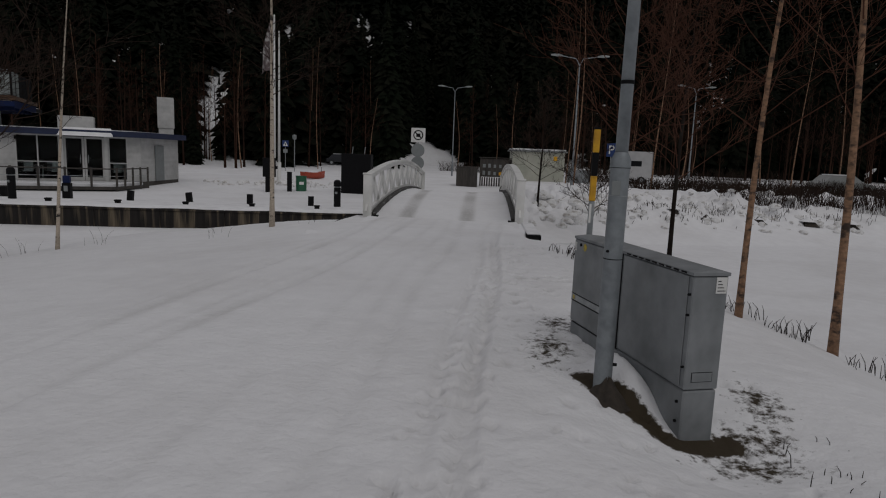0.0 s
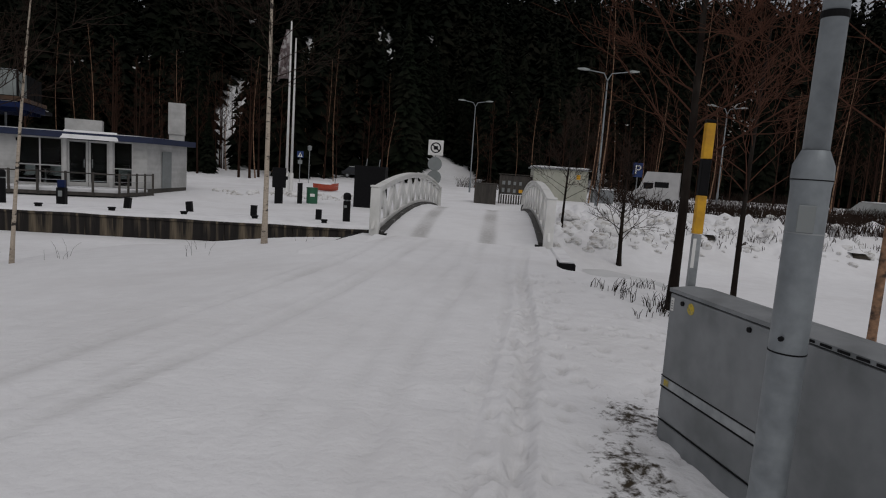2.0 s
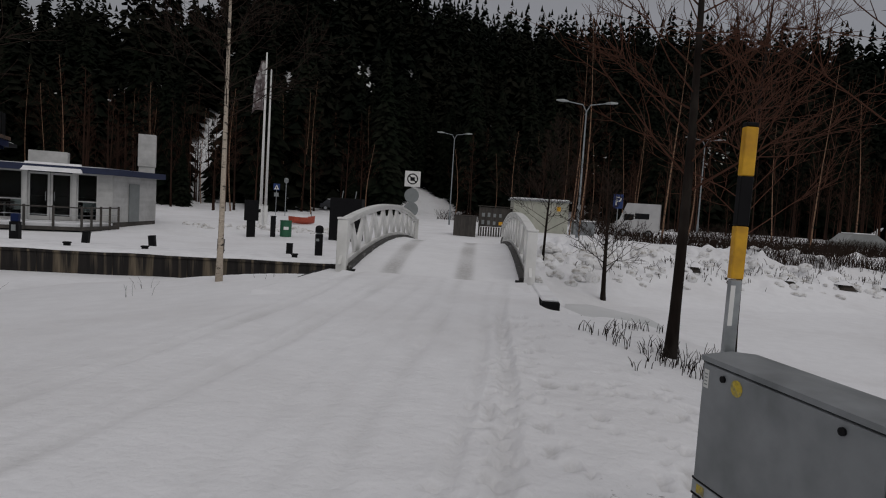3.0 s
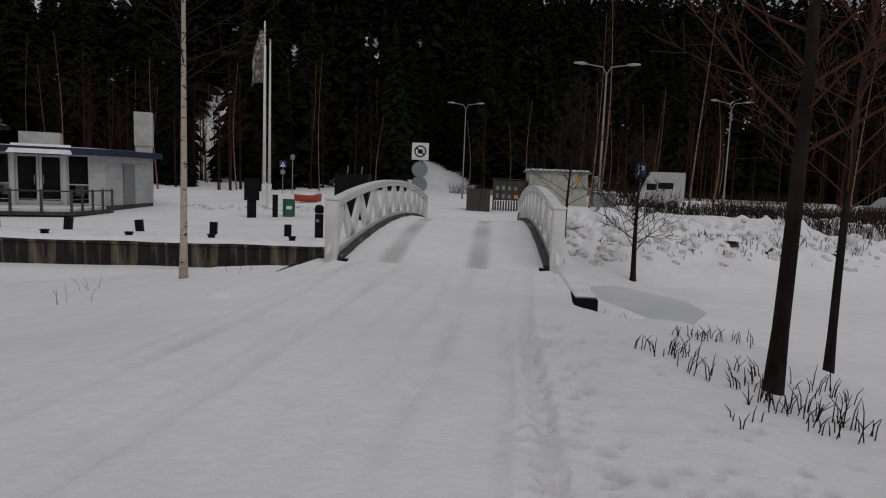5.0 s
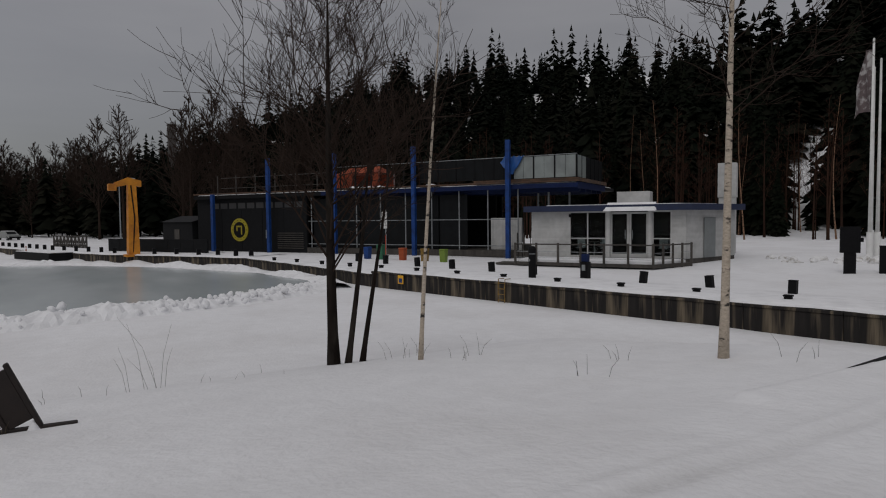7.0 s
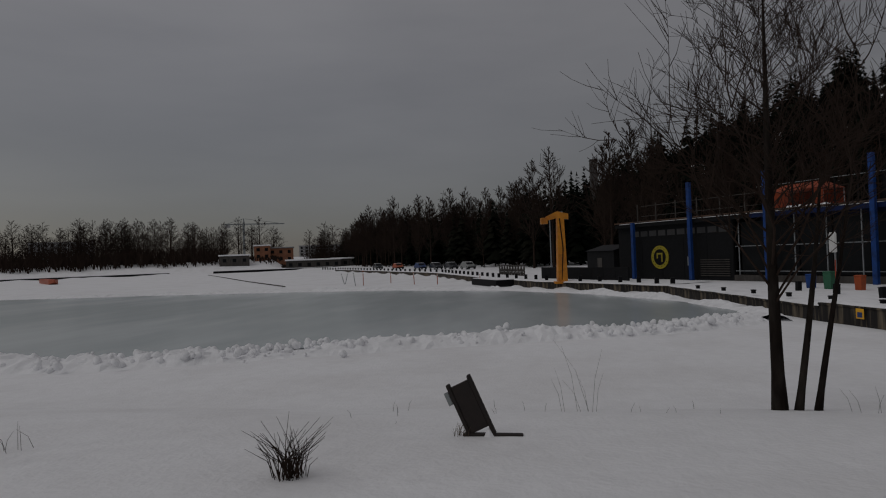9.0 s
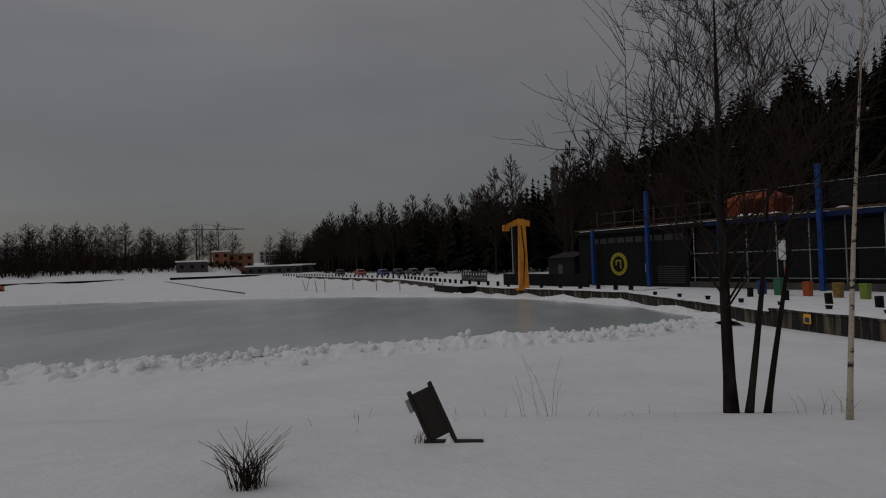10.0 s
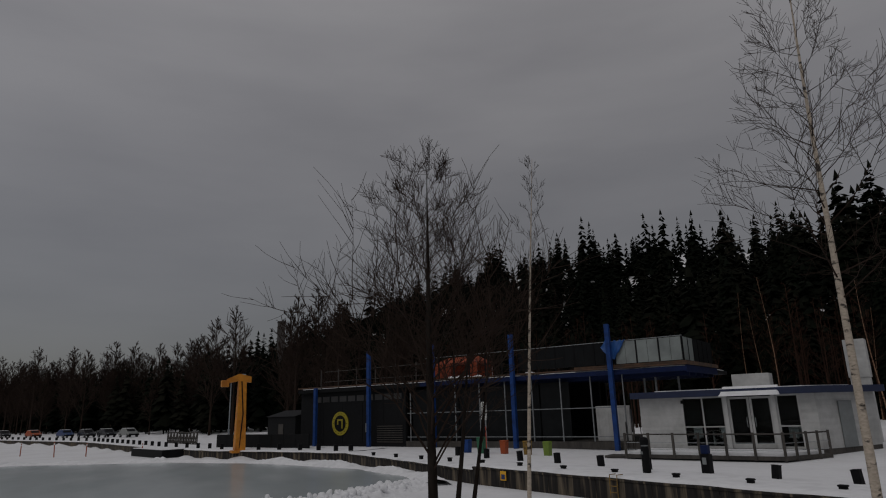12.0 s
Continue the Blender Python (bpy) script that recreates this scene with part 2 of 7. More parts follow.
# ---- mesh helpers ----
class G:
    """A growing list of vertices and faces."""

    def __init__(self):
        self.v, self.f = [], []

    def add(self, verts, faces):
        k = len(self.v)
        self.v += [tuple(p) for p in verts]
        self.f += [tuple(i + k for i in f) for f in faces]
        return self

    def box(self, x0, x1, y0, y1, z0, z1, c=0.0, m=None):
        """A box with its edges chamfered by c."""
        if c <= 0:
            vs = [Vector((x, y, z)) for z in (z0, z1) for y in (y0, y1) for x in (x0, x1)]
            fs = [(0, 2, 3, 1), (4, 5, 7, 6), (0, 1, 5, 4), (2, 6, 7, 3), (0, 4, 6, 2), (1, 3, 7, 5)]
        else:
            vs, ix = [], {}
            lo, hi = (x0, y0, z0), (x1, y1, z1)
            for i in (0, 1):
                for j in (0, 1):
                    for k in (0, 1):
                        for a in range(3):
                            p = [(lo, hi)[s][d] for d, s in enumerate((i, j, k))]
                            for d, s in enumerate((i, j, k)):
                                if d != a:
                                    p[d] += c if s == 0 else -c
                            ix[i, j, k, a] = len(vs)
                            vs.append(Vector(p))
            fs = []
            for a in range(3):
                b, d = (a + 1) % 3, (a + 2) % 3
                for s in (0, 1):
                    ring = []
                    for sb, sd in ((0, 0), (1, 0), (1, 1), (0, 1)):
                        key = [0, 0, 0]
                        key[a], key[b], key[d] = s, sb, sd
                        ring.append(ix[(*key, a)])
                    fs.append(tuple(ring if s else ring[::-1]))
                for sb in (0, 1):
                    for sd in (0, 1):
                        k0, k1 = [0, 0, 0], [0, 0, 0]
                        k0[a], k1[a] = 0, 1
                        k0[b] = k1[b] = sb
                        k0[d] = k1[d] = sd
                        q = (ix[(*k0, b)], ix[(*k1, b)], ix[(*k1, d)], ix[(*k0, d)])
                        fs.append(q if sb != sd else q[::-1])
            for i in (0, 1):
                for j in (0, 1):
                    for k in (0, 1):
                        t = tuple(ix[i, j, k, a] for a in range(3))
                        fs.append(t if (i + j + k) % 2 else t[::-1])
        if m is not None:
            vs = [m @ p for p in vs]
        return self.add(vs, fs)

    def tube(self, pts, radii, sides=8, caps=True):
        """A tapering tube along points."""
        pts = [Vector(p) for p in pts]
        if not hasattr(radii, "__len__"):
            radii = [radii] * len(pts)
        vs, fs = [], []
        side = None
        for i, p in enumerate(pts):
            d = (pts[min(i + 1, len(pts) - 1)] - pts[max(i - 1, 0)]).normalized()
            if side is None:
                side = d.cross(Vector((0, 0, 1)) if abs(d.z) < 0.9 else Vector((1, 0, 0))).normalized()
            side = (side - d * side.dot(d)).normalized()
            up = d.cross(side)
            for s in range(sides):
                a = 2 * math.pi * s / sides
                vs.append(p + (side * math.cos(a) + up * math.sin(a)) * radii[i])
            if i:
                o = (i - 1) * sides
                for s in range(sides):
                    n = (s + 1) % sides
                    fs.append((o + s, o + n, o + sides + n, o + sides + s))
        if caps:
            fs.append(tuple(range(sides))[::-1])
            fs.append(tuple(range(len(vs) - sides, len(vs))))
        return self.add(vs, fs)

    def prism(self, poly, z0, z1):
        """An upright prism over a polygon that runs counter-clockwise."""
        n = len(poly)
        vs = [(x, y, z0) for x, y in poly] + [(x, y, z1) for x, y in poly]
        fs = [tuple(range(n))[::-1], tuple(range(n, 2 * n))] + [(i, (i + 1) % n, n + (i + 1) % n, n + i) for i in range(n)]
        return self.add(vs, fs)

    def loft(self, rings, close=True, caps=True):
        """Rings of equal length joined in order."""
        n, vs, fs = len(rings[0]), [p for r in rings for p in r], []
        for i in range(len(rings) - 1):
            for s in range(n if close else n - 1):
                t = (s + 1) % n
                fs.append((i * n + s, i * n + t, (i + 1) * n + t, (i + 1) * n + s))
        if caps:
            fs += [tuple(range(n))[::-1], tuple(range(len(vs) - n, len(vs)))]
        return self.add(vs, fs)


def mesh_of(name, g, material, smooth=False):
    me = bpy.data.meshes.new(name)
    me.from_pydata([tuple(p) for p in g.v], [], g.f)
    me.materials.append(material)
    if smooth:
        me.polygons.foreach_set("use_smooth", [True] * len(me.polygons))
    me.update()
    return me


def part(name, g, material, parent=None, label="", smooth=False, m=None):
    """One mesh object under a thing or a part."""
    ob = new(name, g if isinstance(g, bpy.types.Mesh) else mesh_of(name, g, material, smooth))
    if parent is not None:
        ob.parent = parent
    if m is not None:
        ob.matrix_basis = m
    if label:
        ob["label"] = label
    return ob


def thing(name, m, label, category, group="", kind=""):
    """The Empty at a thing's base."""
    ob = new(name)
    ob.empty_display_size = 0.2
    ob.matrix_basis = m
    return tagged(ob, label, category, group, kind)


def cyl(g, x, y, z0, z1, r, sides=16, r1=None):
    return g.tube([(x, y, z0), (x, y, z1)], [r, r if r1 is None else r1], sides)


# ---- the lie of the land ----
LAKE = -1.7
QUAY = [(-3.9, 25.95), (-7.2, 25.04), (-29.3, 19.0), (-47.0, 16.4), (-52.5, 13.0), (-60.0, 7.4), (-72.0, 1.8), (-104.0, -9.5), (-180.0, -52.0), (-320.0, -140.0)]
QX, QY = np.array([p[0] for p in QUAY])[::-1], np.array([p[1] for p in QUAY])[::-1]
FOOT_X, FOOT_Y = [-400, -300, -200, -130, -80, -40, -20, 0, 60, 300], [-120, -70, -20, 20, 44, 64, 82, 98, 104, 110]


def steps(v, *pairs):
    """Smoothed table look-up."""
    return np.interp(v, [p[0] for p in pairs], [p[1] for p in pairs])


def waves(x, y, k, seed):
    """Cheap smooth noise, about -1 to 1."""
    r = np.random.RandomState(seed)
    out = np.zeros_like(x, dtype=float)
    for i in range(6):
        a, f, p = r.uniform(0, 6.28), k * r.uniform(0.6, 1.9), r.uniform(0, 6.28)
        out += np.sin((x * np.cos(a) + y * np.sin(a)) * f + p + 1.3 * np.sin((x * np.sin(a) - y * np.cos(a)) * f * 0.7 + p))
    return out / 3.2


def hill(x, y):
    v = (y - np.interp(x, FOOT_X, FOOT_Y)) * 0.85
    rise = steps(v, (0, 0), (12, 0.8), (30, 6), (60, 23), (120, 51), (200, 68), (420, 78))
    return rise * steps(x, (-420, 0.05), (-320, 0.25), (-270, 0.65), (-220, 1.0), (-170, 0.84), (-130, 0.60), (-105, 0.50), (-80, 0.53), (-62, 0.84), (-45, 0.98), (-20, 1.0), (0, 1.08)) * (1 + 0.55 * np.exp(-((x + 70) / 32) ** 2 - ((y - 145) / 50) ** 2) + 0.70 * np.exp(-((x + 80) / 28) ** 2 - ((y - 100) / 28) ** 2))


def ground_z(x, y):
    """Height of the ground over arrays of x and y."""
    x, y = np.asarray(x, float), np.asarray(y, float)
    left = steps(x, (-15.2, -1.72), (-13.6, -1.6), (-11.8, -1.12), (-9.6, -0.70), (-6.0, -0.30), (-3.2, -0.02), (0, 0))
    ye = y + np.maximum(0, -5 - x) * 0.42
    chan = steps(ye, (13.2, 0), (15.6, -0.12), (16.4, -0.3), (18.2, -1.1), (20.0, -1.72))
    on_axis = np.clip(1.0 - (np.abs(x + 1.82) - 2.1) / 0.5, 0, 1)
    chan = chan * (1 - on_axis) + on_axis * steps(y, (15.9, 0.0), (16.3, -0.06), (16.5, -0.4), (18, -1.72))
    xe = steps(y, (-8, 6.0), (5, 4.5), (9, 3.7), (12.5, 3.25), (13.4, 2.9), (14.1, 1.4), (14.6, 0.9), (17, 0.5))
    right = steps(x - xe, (-2.4, 0), (-0.8, -0.20), (0.4, -0.55), (1.8, -1.2), (3.2, -1.72))
    near = np.minimum(np.minimum(left, chan), right) + 0.03 * waves(x, y, 0.8, 3) * (x > -16) * np.clip((np.abs(x + 1.2) - 2.2) / 2, 0.15, 1)
    near = near - 0.30 * np.exp(-((x - 2.1) / 0.75) ** 2 - ((y - 4.0) / 0.9) ** 2)
    along, out = -(x - 1.804) * 0.373 + (y - 4.234) * 0.928, -(x - 1.804) * 0.928 - (y - 4.234) * 0.373
    near = near + 0.19 * np.exp(-((along - 0.62) / 0.34) ** 4 - ((out - 0.10) / 0.15) ** 2) * (out > -0.2)
    near = near - 0.22 * np.exp(-((x - 0.9) / 0.35) ** 2 - ((y - 13.45) / 0.4) ** 2)
    near = np.where((y > 12.5) & (y < 16.3) & (x > -4.25) & (x < 0.42), np.maximum(near, -0.05), near)
    v = (y - np.interp(x, QX, QY)) * 0.92
    plaza = steps(v, (0.5, -1.72), (1.6, -1.0), (5, -1.0), (8, -1.08), (13, -1.06), (24, -0.76), (60, -0.5)) + 0.06 * waves(x, y, 0.5, 5) * np.clip((v - 6) / 8, 0, 1)
    yb = 27.0 + 0.35 * (x - 1.7) + 0.6 * waves(x, y, 0.35, 9)
    rb = y - yb
    lump = np.clip((rb - 0.3) / 3, 0, 1) * np.clip((18 - rb) / 10, 0, 1)
    bank = steps(rb, (-1.4, -1.72), (0, -1.45), (2.4, -0.85), (6, -0.38), (12, -0.2), (40, -0.1)) + lump * (0.26 * waves(x, y, 1.3, 11) + 0.30 * np.abs(waves(x, y, 2.6, 12)) + 0.20 * waves(x, y, 5.0, 13) * (waves(x, y, 0.7, 14) > -0.1))
    far = np.where(x < -3.0, plaza, np.where(x > -0.6, bank, plaza + (bank - plaza) * np.clip((x + 3.0) / 2.4, 0, 1)))
    z = np.maximum(near, far)
    r = np.hypot(x, y)
    shore = steps(r, (262, -1.72), (270, -0.4), (285, 3.2), (420, 5.0), (900, 9.0))
    z = np.where((x < -20) & (y < np.interp(x, QX, QY)), np.maximum(z, shore), z)
    return np.maximum(z, hill(x, y) + np.where(y > np.interp(x, FOOT_X, FOOT_Y) - 8, -0.6, -30))


def gz(x, y):
    return float(ground_z(np.array([x]), np.array([y]))[0])


RUTS = ((-0.45, 0.07, 0.022), (0.42, 0.07, 0.036), (-0.80, 0.05, 0.016), (0.15, 0.05, 0.020), (-1.75, 0.075, 0.034), (-2.0, 0.04, 0.016), (-2.6, 0.08, 0.032), (-1.2, 0.05, 0.016), (-2.85, 0.04, 0.014))


def rut_line(c, y):
    return c - 0.062 * (y - 4) - (0.0065 * np.clip(14 - y, 0, 20) ** 2 if c < -1.5 else 0.0) + 0.05 * np.sin(y * 0.8 + c * 3)


def road_detail(x, y):
    """Ruts, tyre marks and footprints in the trodden snow."""
    on = np.clip((15.5 - y) / 3, 0, 1) * np.clip((2.2 - x) / 1.0, 0, 1) * np.clip((x + 7) / 1.5, 0, 1)
    z = np.zeros_like(x)
    for c, w, d in RUTS:
        bend = rut_line(c, y)
        u = (x - bend) / w
        z += -d * np.exp(-u ** 4) + d * 0.4 * np.exp(-(np.abs(u) - 1.6) ** 2 * 4)
    return z * on * (0.75 + 0.35 * waves(x, y, 0.9, 21))


def spaced(lo, hi, step, far, grow):
    a = list(np.arange(lo, hi, step))
    d, p, q = step, a[0], a[-1]
    down, up = [], []
    while p > -far:
        d *= grow
        p -= min(d, 40)
        down.append(p)
    d = step
    while q < far:
        d *= grow
        q += min(d, 40)
        up.append(q)
    return np.array(down[::-1] + a + up)


def build_ground():
    gx = spaced(-6.5, 3.0, 0.07, 950, 1.075)
    gx = np.unique(np.round(np.concatenate([gx, np.arange(-0.2, 2.9, 0.04)]), 3))
    gy = spaced(-0.5, 17.0, 0.09, 950, 1.06)
    gy = np.unique(np.round(np.concatenate([gy, np.arange(1.5, 10.0, 0.05)]), 3))
    gx = np.unique(np.round(np.concatenate([gx, np.arange(3.0, 15.0, 0.2)]), 3))
    gy = np.unique(np.round(np.concatenate([gy, np.arange(26.0, 37.0, 0.18)]), 3))
    X, Y = np.meshgrid(gx, gy)
    Z = ground_z(X, Y) + road_detail(X, Y)
    r = np.random.RandomState(4)
    trod = np.zeros_like(X)
    for step in range(475):
        fy = r.uniform(0.8, 12.0)
        fx = r.normal(0.30 - 0.03 * (fy - 4), 0.16) if r.rand() < 0.6 else r.uniform(0.2, 2.6)
        a, s = r.uniform(-0.6, 0.6), r.uniform(0.026, 0.042)
        if step >= 420:
            fx, fy, s = r.uniform(0.45, 2.1), r.uniform(5.6, 9.2), r.uniform(0.034, 0.050)
        i0, i1 = np.searchsorted(gx, (fx - 0.4, fx + 0.4))
        j0, j1 = np.searchsorted(gy, (fy - 0.4, fy + 0.4))
        dx, dy = X[j0:j1, i0:i1] - fx, Y[j0:j1, i0:i1] - fy
        u, w = (dx * math.cos(a) + dy * math.sin(a)) / s, (-dx * math.sin(a) + dy * math.cos(a)) / (s * 1.7)
        q = u * u + w * w
        Z[j0:j1, i0:i1] += r.uniform(0.022, 0.05) * (-np.exp(-q * q) + 0.04 * np.exp(-(np.sqrt(q) - 1.7) ** 2 * 4))
        trod[j0:j1, i0:i1] = np.maximum(trod[j0:j1, i0:i1], (1.25 if step >= 420 else 0.8) * np.exp(-q * q))
    Z += np.clip((14 - Y) / 4, 0, 1) * (X > -0.6) * (X < 3.6) * 0.007 * waves(X, Y, 11.0, 31) + (np.abs(X + 2) < 6) * (Y < 16) * 0.0035 * waves(X, Y, 14.0, 32)
    wear = np.zeros_like(X)
    for c, w, d in RUTS:
        u = (X - rut_line(c, Y)) / (w * 1.15)
        wear = np.maximum(wear, np.exp(-u * u) * d / 0.05 * (0.7 + 0.5 * waves(X, Y, 2.2, 41)))
    wear *= np.clip((17 - Y) / 2, 0, 1) * np.clip((X + 8) / 2, 0, 1)
    wear = np.maximum(wear, trod)
    dirt = np.zeros_like(X)
    for cx, cy, rx, ry in ((0.92, 5.4, 0.30, 0.8), (2.36, 4.35, 0.40, 0.34), (2.5, 4.8, 0.3, 0.5), (2.2, 4.0, 0.6, 0.3), (1.0, 6.2, 0.3, 0.5)):
        dirt = np.maximum(dirt, 0.78 * np.exp(-(((X - cx) / rx) ** 2 + ((Y - cy) / ry) ** 2)))
    for (ax0, ay0), (ax1, ay1) in (((1.18, 4.72), (1.38, 4.50)), ((1.38, 4.50), (1.76, 4.14)), ((1.76, 4.14), (2.16, 4.28))):
        t = np.clip(((X - ax0) * (ax1 - ax0) + (Y - ay0) * (ay1 - ay0)) / ((ax1 - ax0) ** 2 + (ay1 - ay0) ** 2), 0, 1)
        far_off = np.hypot(X - ax0 - t * (ax1 - ax0), Y - ay0 - t * (ay1 - ay0))
        dirt = np.maximum(dirt, 1.9 * np.exp(-(far_off / 0.10) ** 2))
    n, k = len(gx), len(gy)
    me = bpy.data.meshes.new("ground")
    me.vertices.add(n * k)
    me.vertices.foreach_set("co", np.stack([X, Y, Z], -1).astype(np.float32).ravel())
    idx = np.arange(n * k).reshape(k, n)
    quads = np.stack([idx[:-1, :-1], idx[:-1, 1:], idx[1:, 1:], idx[1:, :-1]], -1).reshape(-1, 4)
    me.loops.add(quads.size)
    me.loops.foreach_set("vertex_index", quads.ravel().astype(np.int32))
    me.polygons.add(len(quads))
    me.polygons.foreach_set("loop_start", (np.arange(len(quads)) * 4).astype(np.int32))
    me.polygons.foreach_set("loop_total", np.full(len(quads), 4, np.int32))
    me.polygons.foreach_set("use_smooth", np.ones(len(quads), bool))
    me.update(calc_edges=True)
    for key, field in (("wear", wear), ("dirt", dirt)):
        me.attributes.new(key, "FLOAT", "POINT").data.foreach_set("value", field.astype(np.float32).ravel())
    me.materials.append(M_GROUND)
    tagged(new("ground", me), "snow-covered ground with ruts, footprints and frozen lake shore", "ground", kind="structure")


build_ground()


# ---- quay ----
def quay_front():
    """The concrete front of the quay and its snow-covered top, bay by bay."""
    wall = thing("wall_quay", pose(0, 0, 0), "stained concrete quay wall above the frozen lake", "quay wall", kind="structure")
    top = G()
    for (x1, y1), (x0, y0) in zip(QUAY[:8], QUAY[1:9]):
        d = Vector((x1 - x0, y1 - y0, 0))
        length, d = d.length, d.normalized()
        n = Vector((-d.y, d.x, 0))
        zt = -0.92 if x0 > -40 else -1.08
        count = max(1, round(length / 2.6)) if x0 > -60 else 1
        for i in range(count):
            a, b = Vector((x0, y0, 0)) + d * (length * i / count + 0.006), Vector((x0, y0, 0)) + d * (length * (i + 1) / count - 0.006)
            m = Matrix.Translation(a) @ Matrix.Rotation(math.atan2(d.y, d.x), 4, "Z")
            part("panel", G().box(0, (b - a).length, 0.0, 0.45, -2.4, zt - 0.10, 0.012), M_CONC, wall, m=m)
            part("coping", G().box(0, (b - a).length, -0.05, 0.5, zt - 0.095, zt - 0.005, 0.015), M_CONC, wall, m=m)
        rows = []
        steps_n = max(2, int(length / 0.8)) if x0 > -60 else 12
        for i in range(steps_n + 1):
            p = Vector((x0, y0, 0)) + d * (length * i / steps_n)
            row = []
            for w, h in ((0.0, 0.0), (0.02, 0.05), (0.15, 0.085), (0.8, 0.10), (2.0, 0.09), (4.0, 0.08), (6.5, -0.25)):
                q = p + n * w
                row.append((q.x, q.y, zt + h + 0.02 * math.sin(q.x * 1.7 + w) if w < 3 else max(zt - 0.2, gz(q.x, q.y)) + (0.05 if w < 5 else -0.25)))
            rows.append(row)
        top.loft(rows, close=False, caps=False)
    tagged(part("pavement_quay_snow", top, M_SNOWCAP, smooth=True), "trodden snow lying along the quay edge", "snow", kind="structure")


quay_front()


# ---- bridge ----
B0, B1 = Vector((-1.82, 16.13, -0.09)), Vector((-3.35, 31.2, -0.42))
BLEN, BHALF, BRISE = (B1 - B0).length, 2.0, 0.50


def bridge_z(s):
    """Height of the deck at the share s of its length."""
    return B0.z + (B1.z - B0.z) * s + BRISE * 4 * s * (1 - s)


M_DARKTIMBER = mat("wet_dark_timber", (0.035, 0.033, 0.03), 0.7, var=0.3, scale=6, tint=(0.3, 0.3, 0.3), tscale=4, tmin=0.6, tmax=0.7, bump=0.004)


def build_bridge():
    d = (B1 - B0)
    ang = math.atan2(d.y, d.x) - math.pi / 2
    br = thing("footbridge", pose(B0.x, B0.y, 0, 0, 0, math.degrees(ang)), "white arched wooden footbridge with lattice railings, deck under snow", "bridge")
    n = 30
    rings = []
    for i in range(n + 1):
        s = i / n
        y, z = s * BLEN, bridge_z(s)
        rings.append([(-BHALF - 0.1, y, z - 0.45), (BHALF + 0.1, y, z - 0.45), (BHALF + 0.1, y, z - 0.08), (-BHALF - 0.1, y, z - 0.08)])
    part("deck", G().loft(rings), M_BLACK, br, "dark beams under the deck")
    cols = np.linspace(-BHALF + 0.06, BHALF - 0.06, 56)
    rings = []
    for i in range(-14, 125):
        s = i / 120
        y, z = s * BLEN, bridge_z(min(1.0, max(0.0, s))) - max(0.0, -s * 0.45, s - 1.0) * BLEN * 0.09
        row = []
        for x in cols:
            rut = math.exp(-((x + 1.0 + 0.02 * y) / 0.2) ** 2) + math.exp(-((x - 0.62) / 0.2) ** 2)
            edge = max(0, abs(x) - 1.5) * 0.14
            row.append((x, y, z + 0.035 - 0.035 * rut + edge + 0.008 * math.sin(x * 9 + y * 2.1) * math.sin(y * 5.3 + x)))
        rings.append(row)
    cover = part("snow_cover", G().loft(rings, close=False, caps=False), M_GROUND, br, "packed snow with two worn wheel tracks", smooth=True)
    track = [max(math.exp(-((v.co.x + 1.0 + 0.02 * v.co.y) / 0.2) ** 4), math.exp(-((v.co.x - 0.62) / 0.2) ** 4)) * (1.5 + 0.4 * math.sin(v.co.y * 1.7)) for v in cover.data.vertices]
    cover.data.attributes.new("wear", "FLOAT", "POINT").data.foreach_set("value", track)
    for sx in (-1, 1):
        x = sx * BHALF
        rail = thing("railing", pose(0, 0, 0), "", "")
        del_keys = [k for k in ("label", "category") if k in rail]
        for k in del_keys:
            del rail[k]
        rail.parent = br
        count = 10
        # bottom edge board, top rails
        for name, z0, z1, w in (("bottom_rail", 0.10, 0.24, 0.05), ("top_rail", 1.0, 1.10, 0.055), ("handrail", 1.104, 1.16, 0.10)):
            rings = []
            for i in range(n + 1):
                s = i / n
                y, z = s * BLEN, bridge_z(s)
                rings.append([(x - w, y, z + z0), (x + w, y, z + z0), (x + w, y, z + z1), (x - w, y, z + z1)])
            part(name, G().loft(rings), M_WHITE, rail)
        for s, h in ((0.0, 1.15), (1.0, 1.15)):
            y, z = s * BLEN, bridge_z(s)
            part("end_post", G().box(x - 0.11, x + 0.11, y - 0.11, y + 0.11, z - 0.25, z + h, 0.012), M_WHITE, rail)
            part("post_cap", G().box(x - 0.125, x + 0.125, y - 0.125, y + 0.125, z + h + 0.004, z + h + 0.05, 0.012), M_WHITE, rail)
            part("post_foot", G().box(x - 0.17 - sx * 0.12, x + 0.17 - sx * 0.12, y - 0.08, y + 0.30, z - 0.22, z + 0.09, 0.02), M_BLACK, rail, "dark timber block at the post's foot")
        for i in range(count):
            s0, s1 = i / count, (i + 1) / count
            sm = (s0 + s1) / 2
            y0, ym, y1 = s0 * BLEN, sm * BLEN, s1 * BLEN
            for ya, sa, yb, sb in ((y0, s0, ym, sm), (y1, s1, ym, sm)):
                za, zb = bridge_z(sa) + 0.22, bridge_z(sb) + 1.0
                w, wb = 0.29, 0.15
                ring = [[(x - 0.03, ya - w, za), (x + 0.03, ya - w, za), (x + 0.03, ya + w, za), (x - 0.03, ya + w, za)],
                        [(x - 0.03, yb - wb, zb), (x + 0.03, yb - wb, zb), (x + 0.03, yb + wb, zb), (x - 0.03, yb + wb, zb)]]
                part("brace", G().loft(ring), M_WHITE, rail)
        rings = []
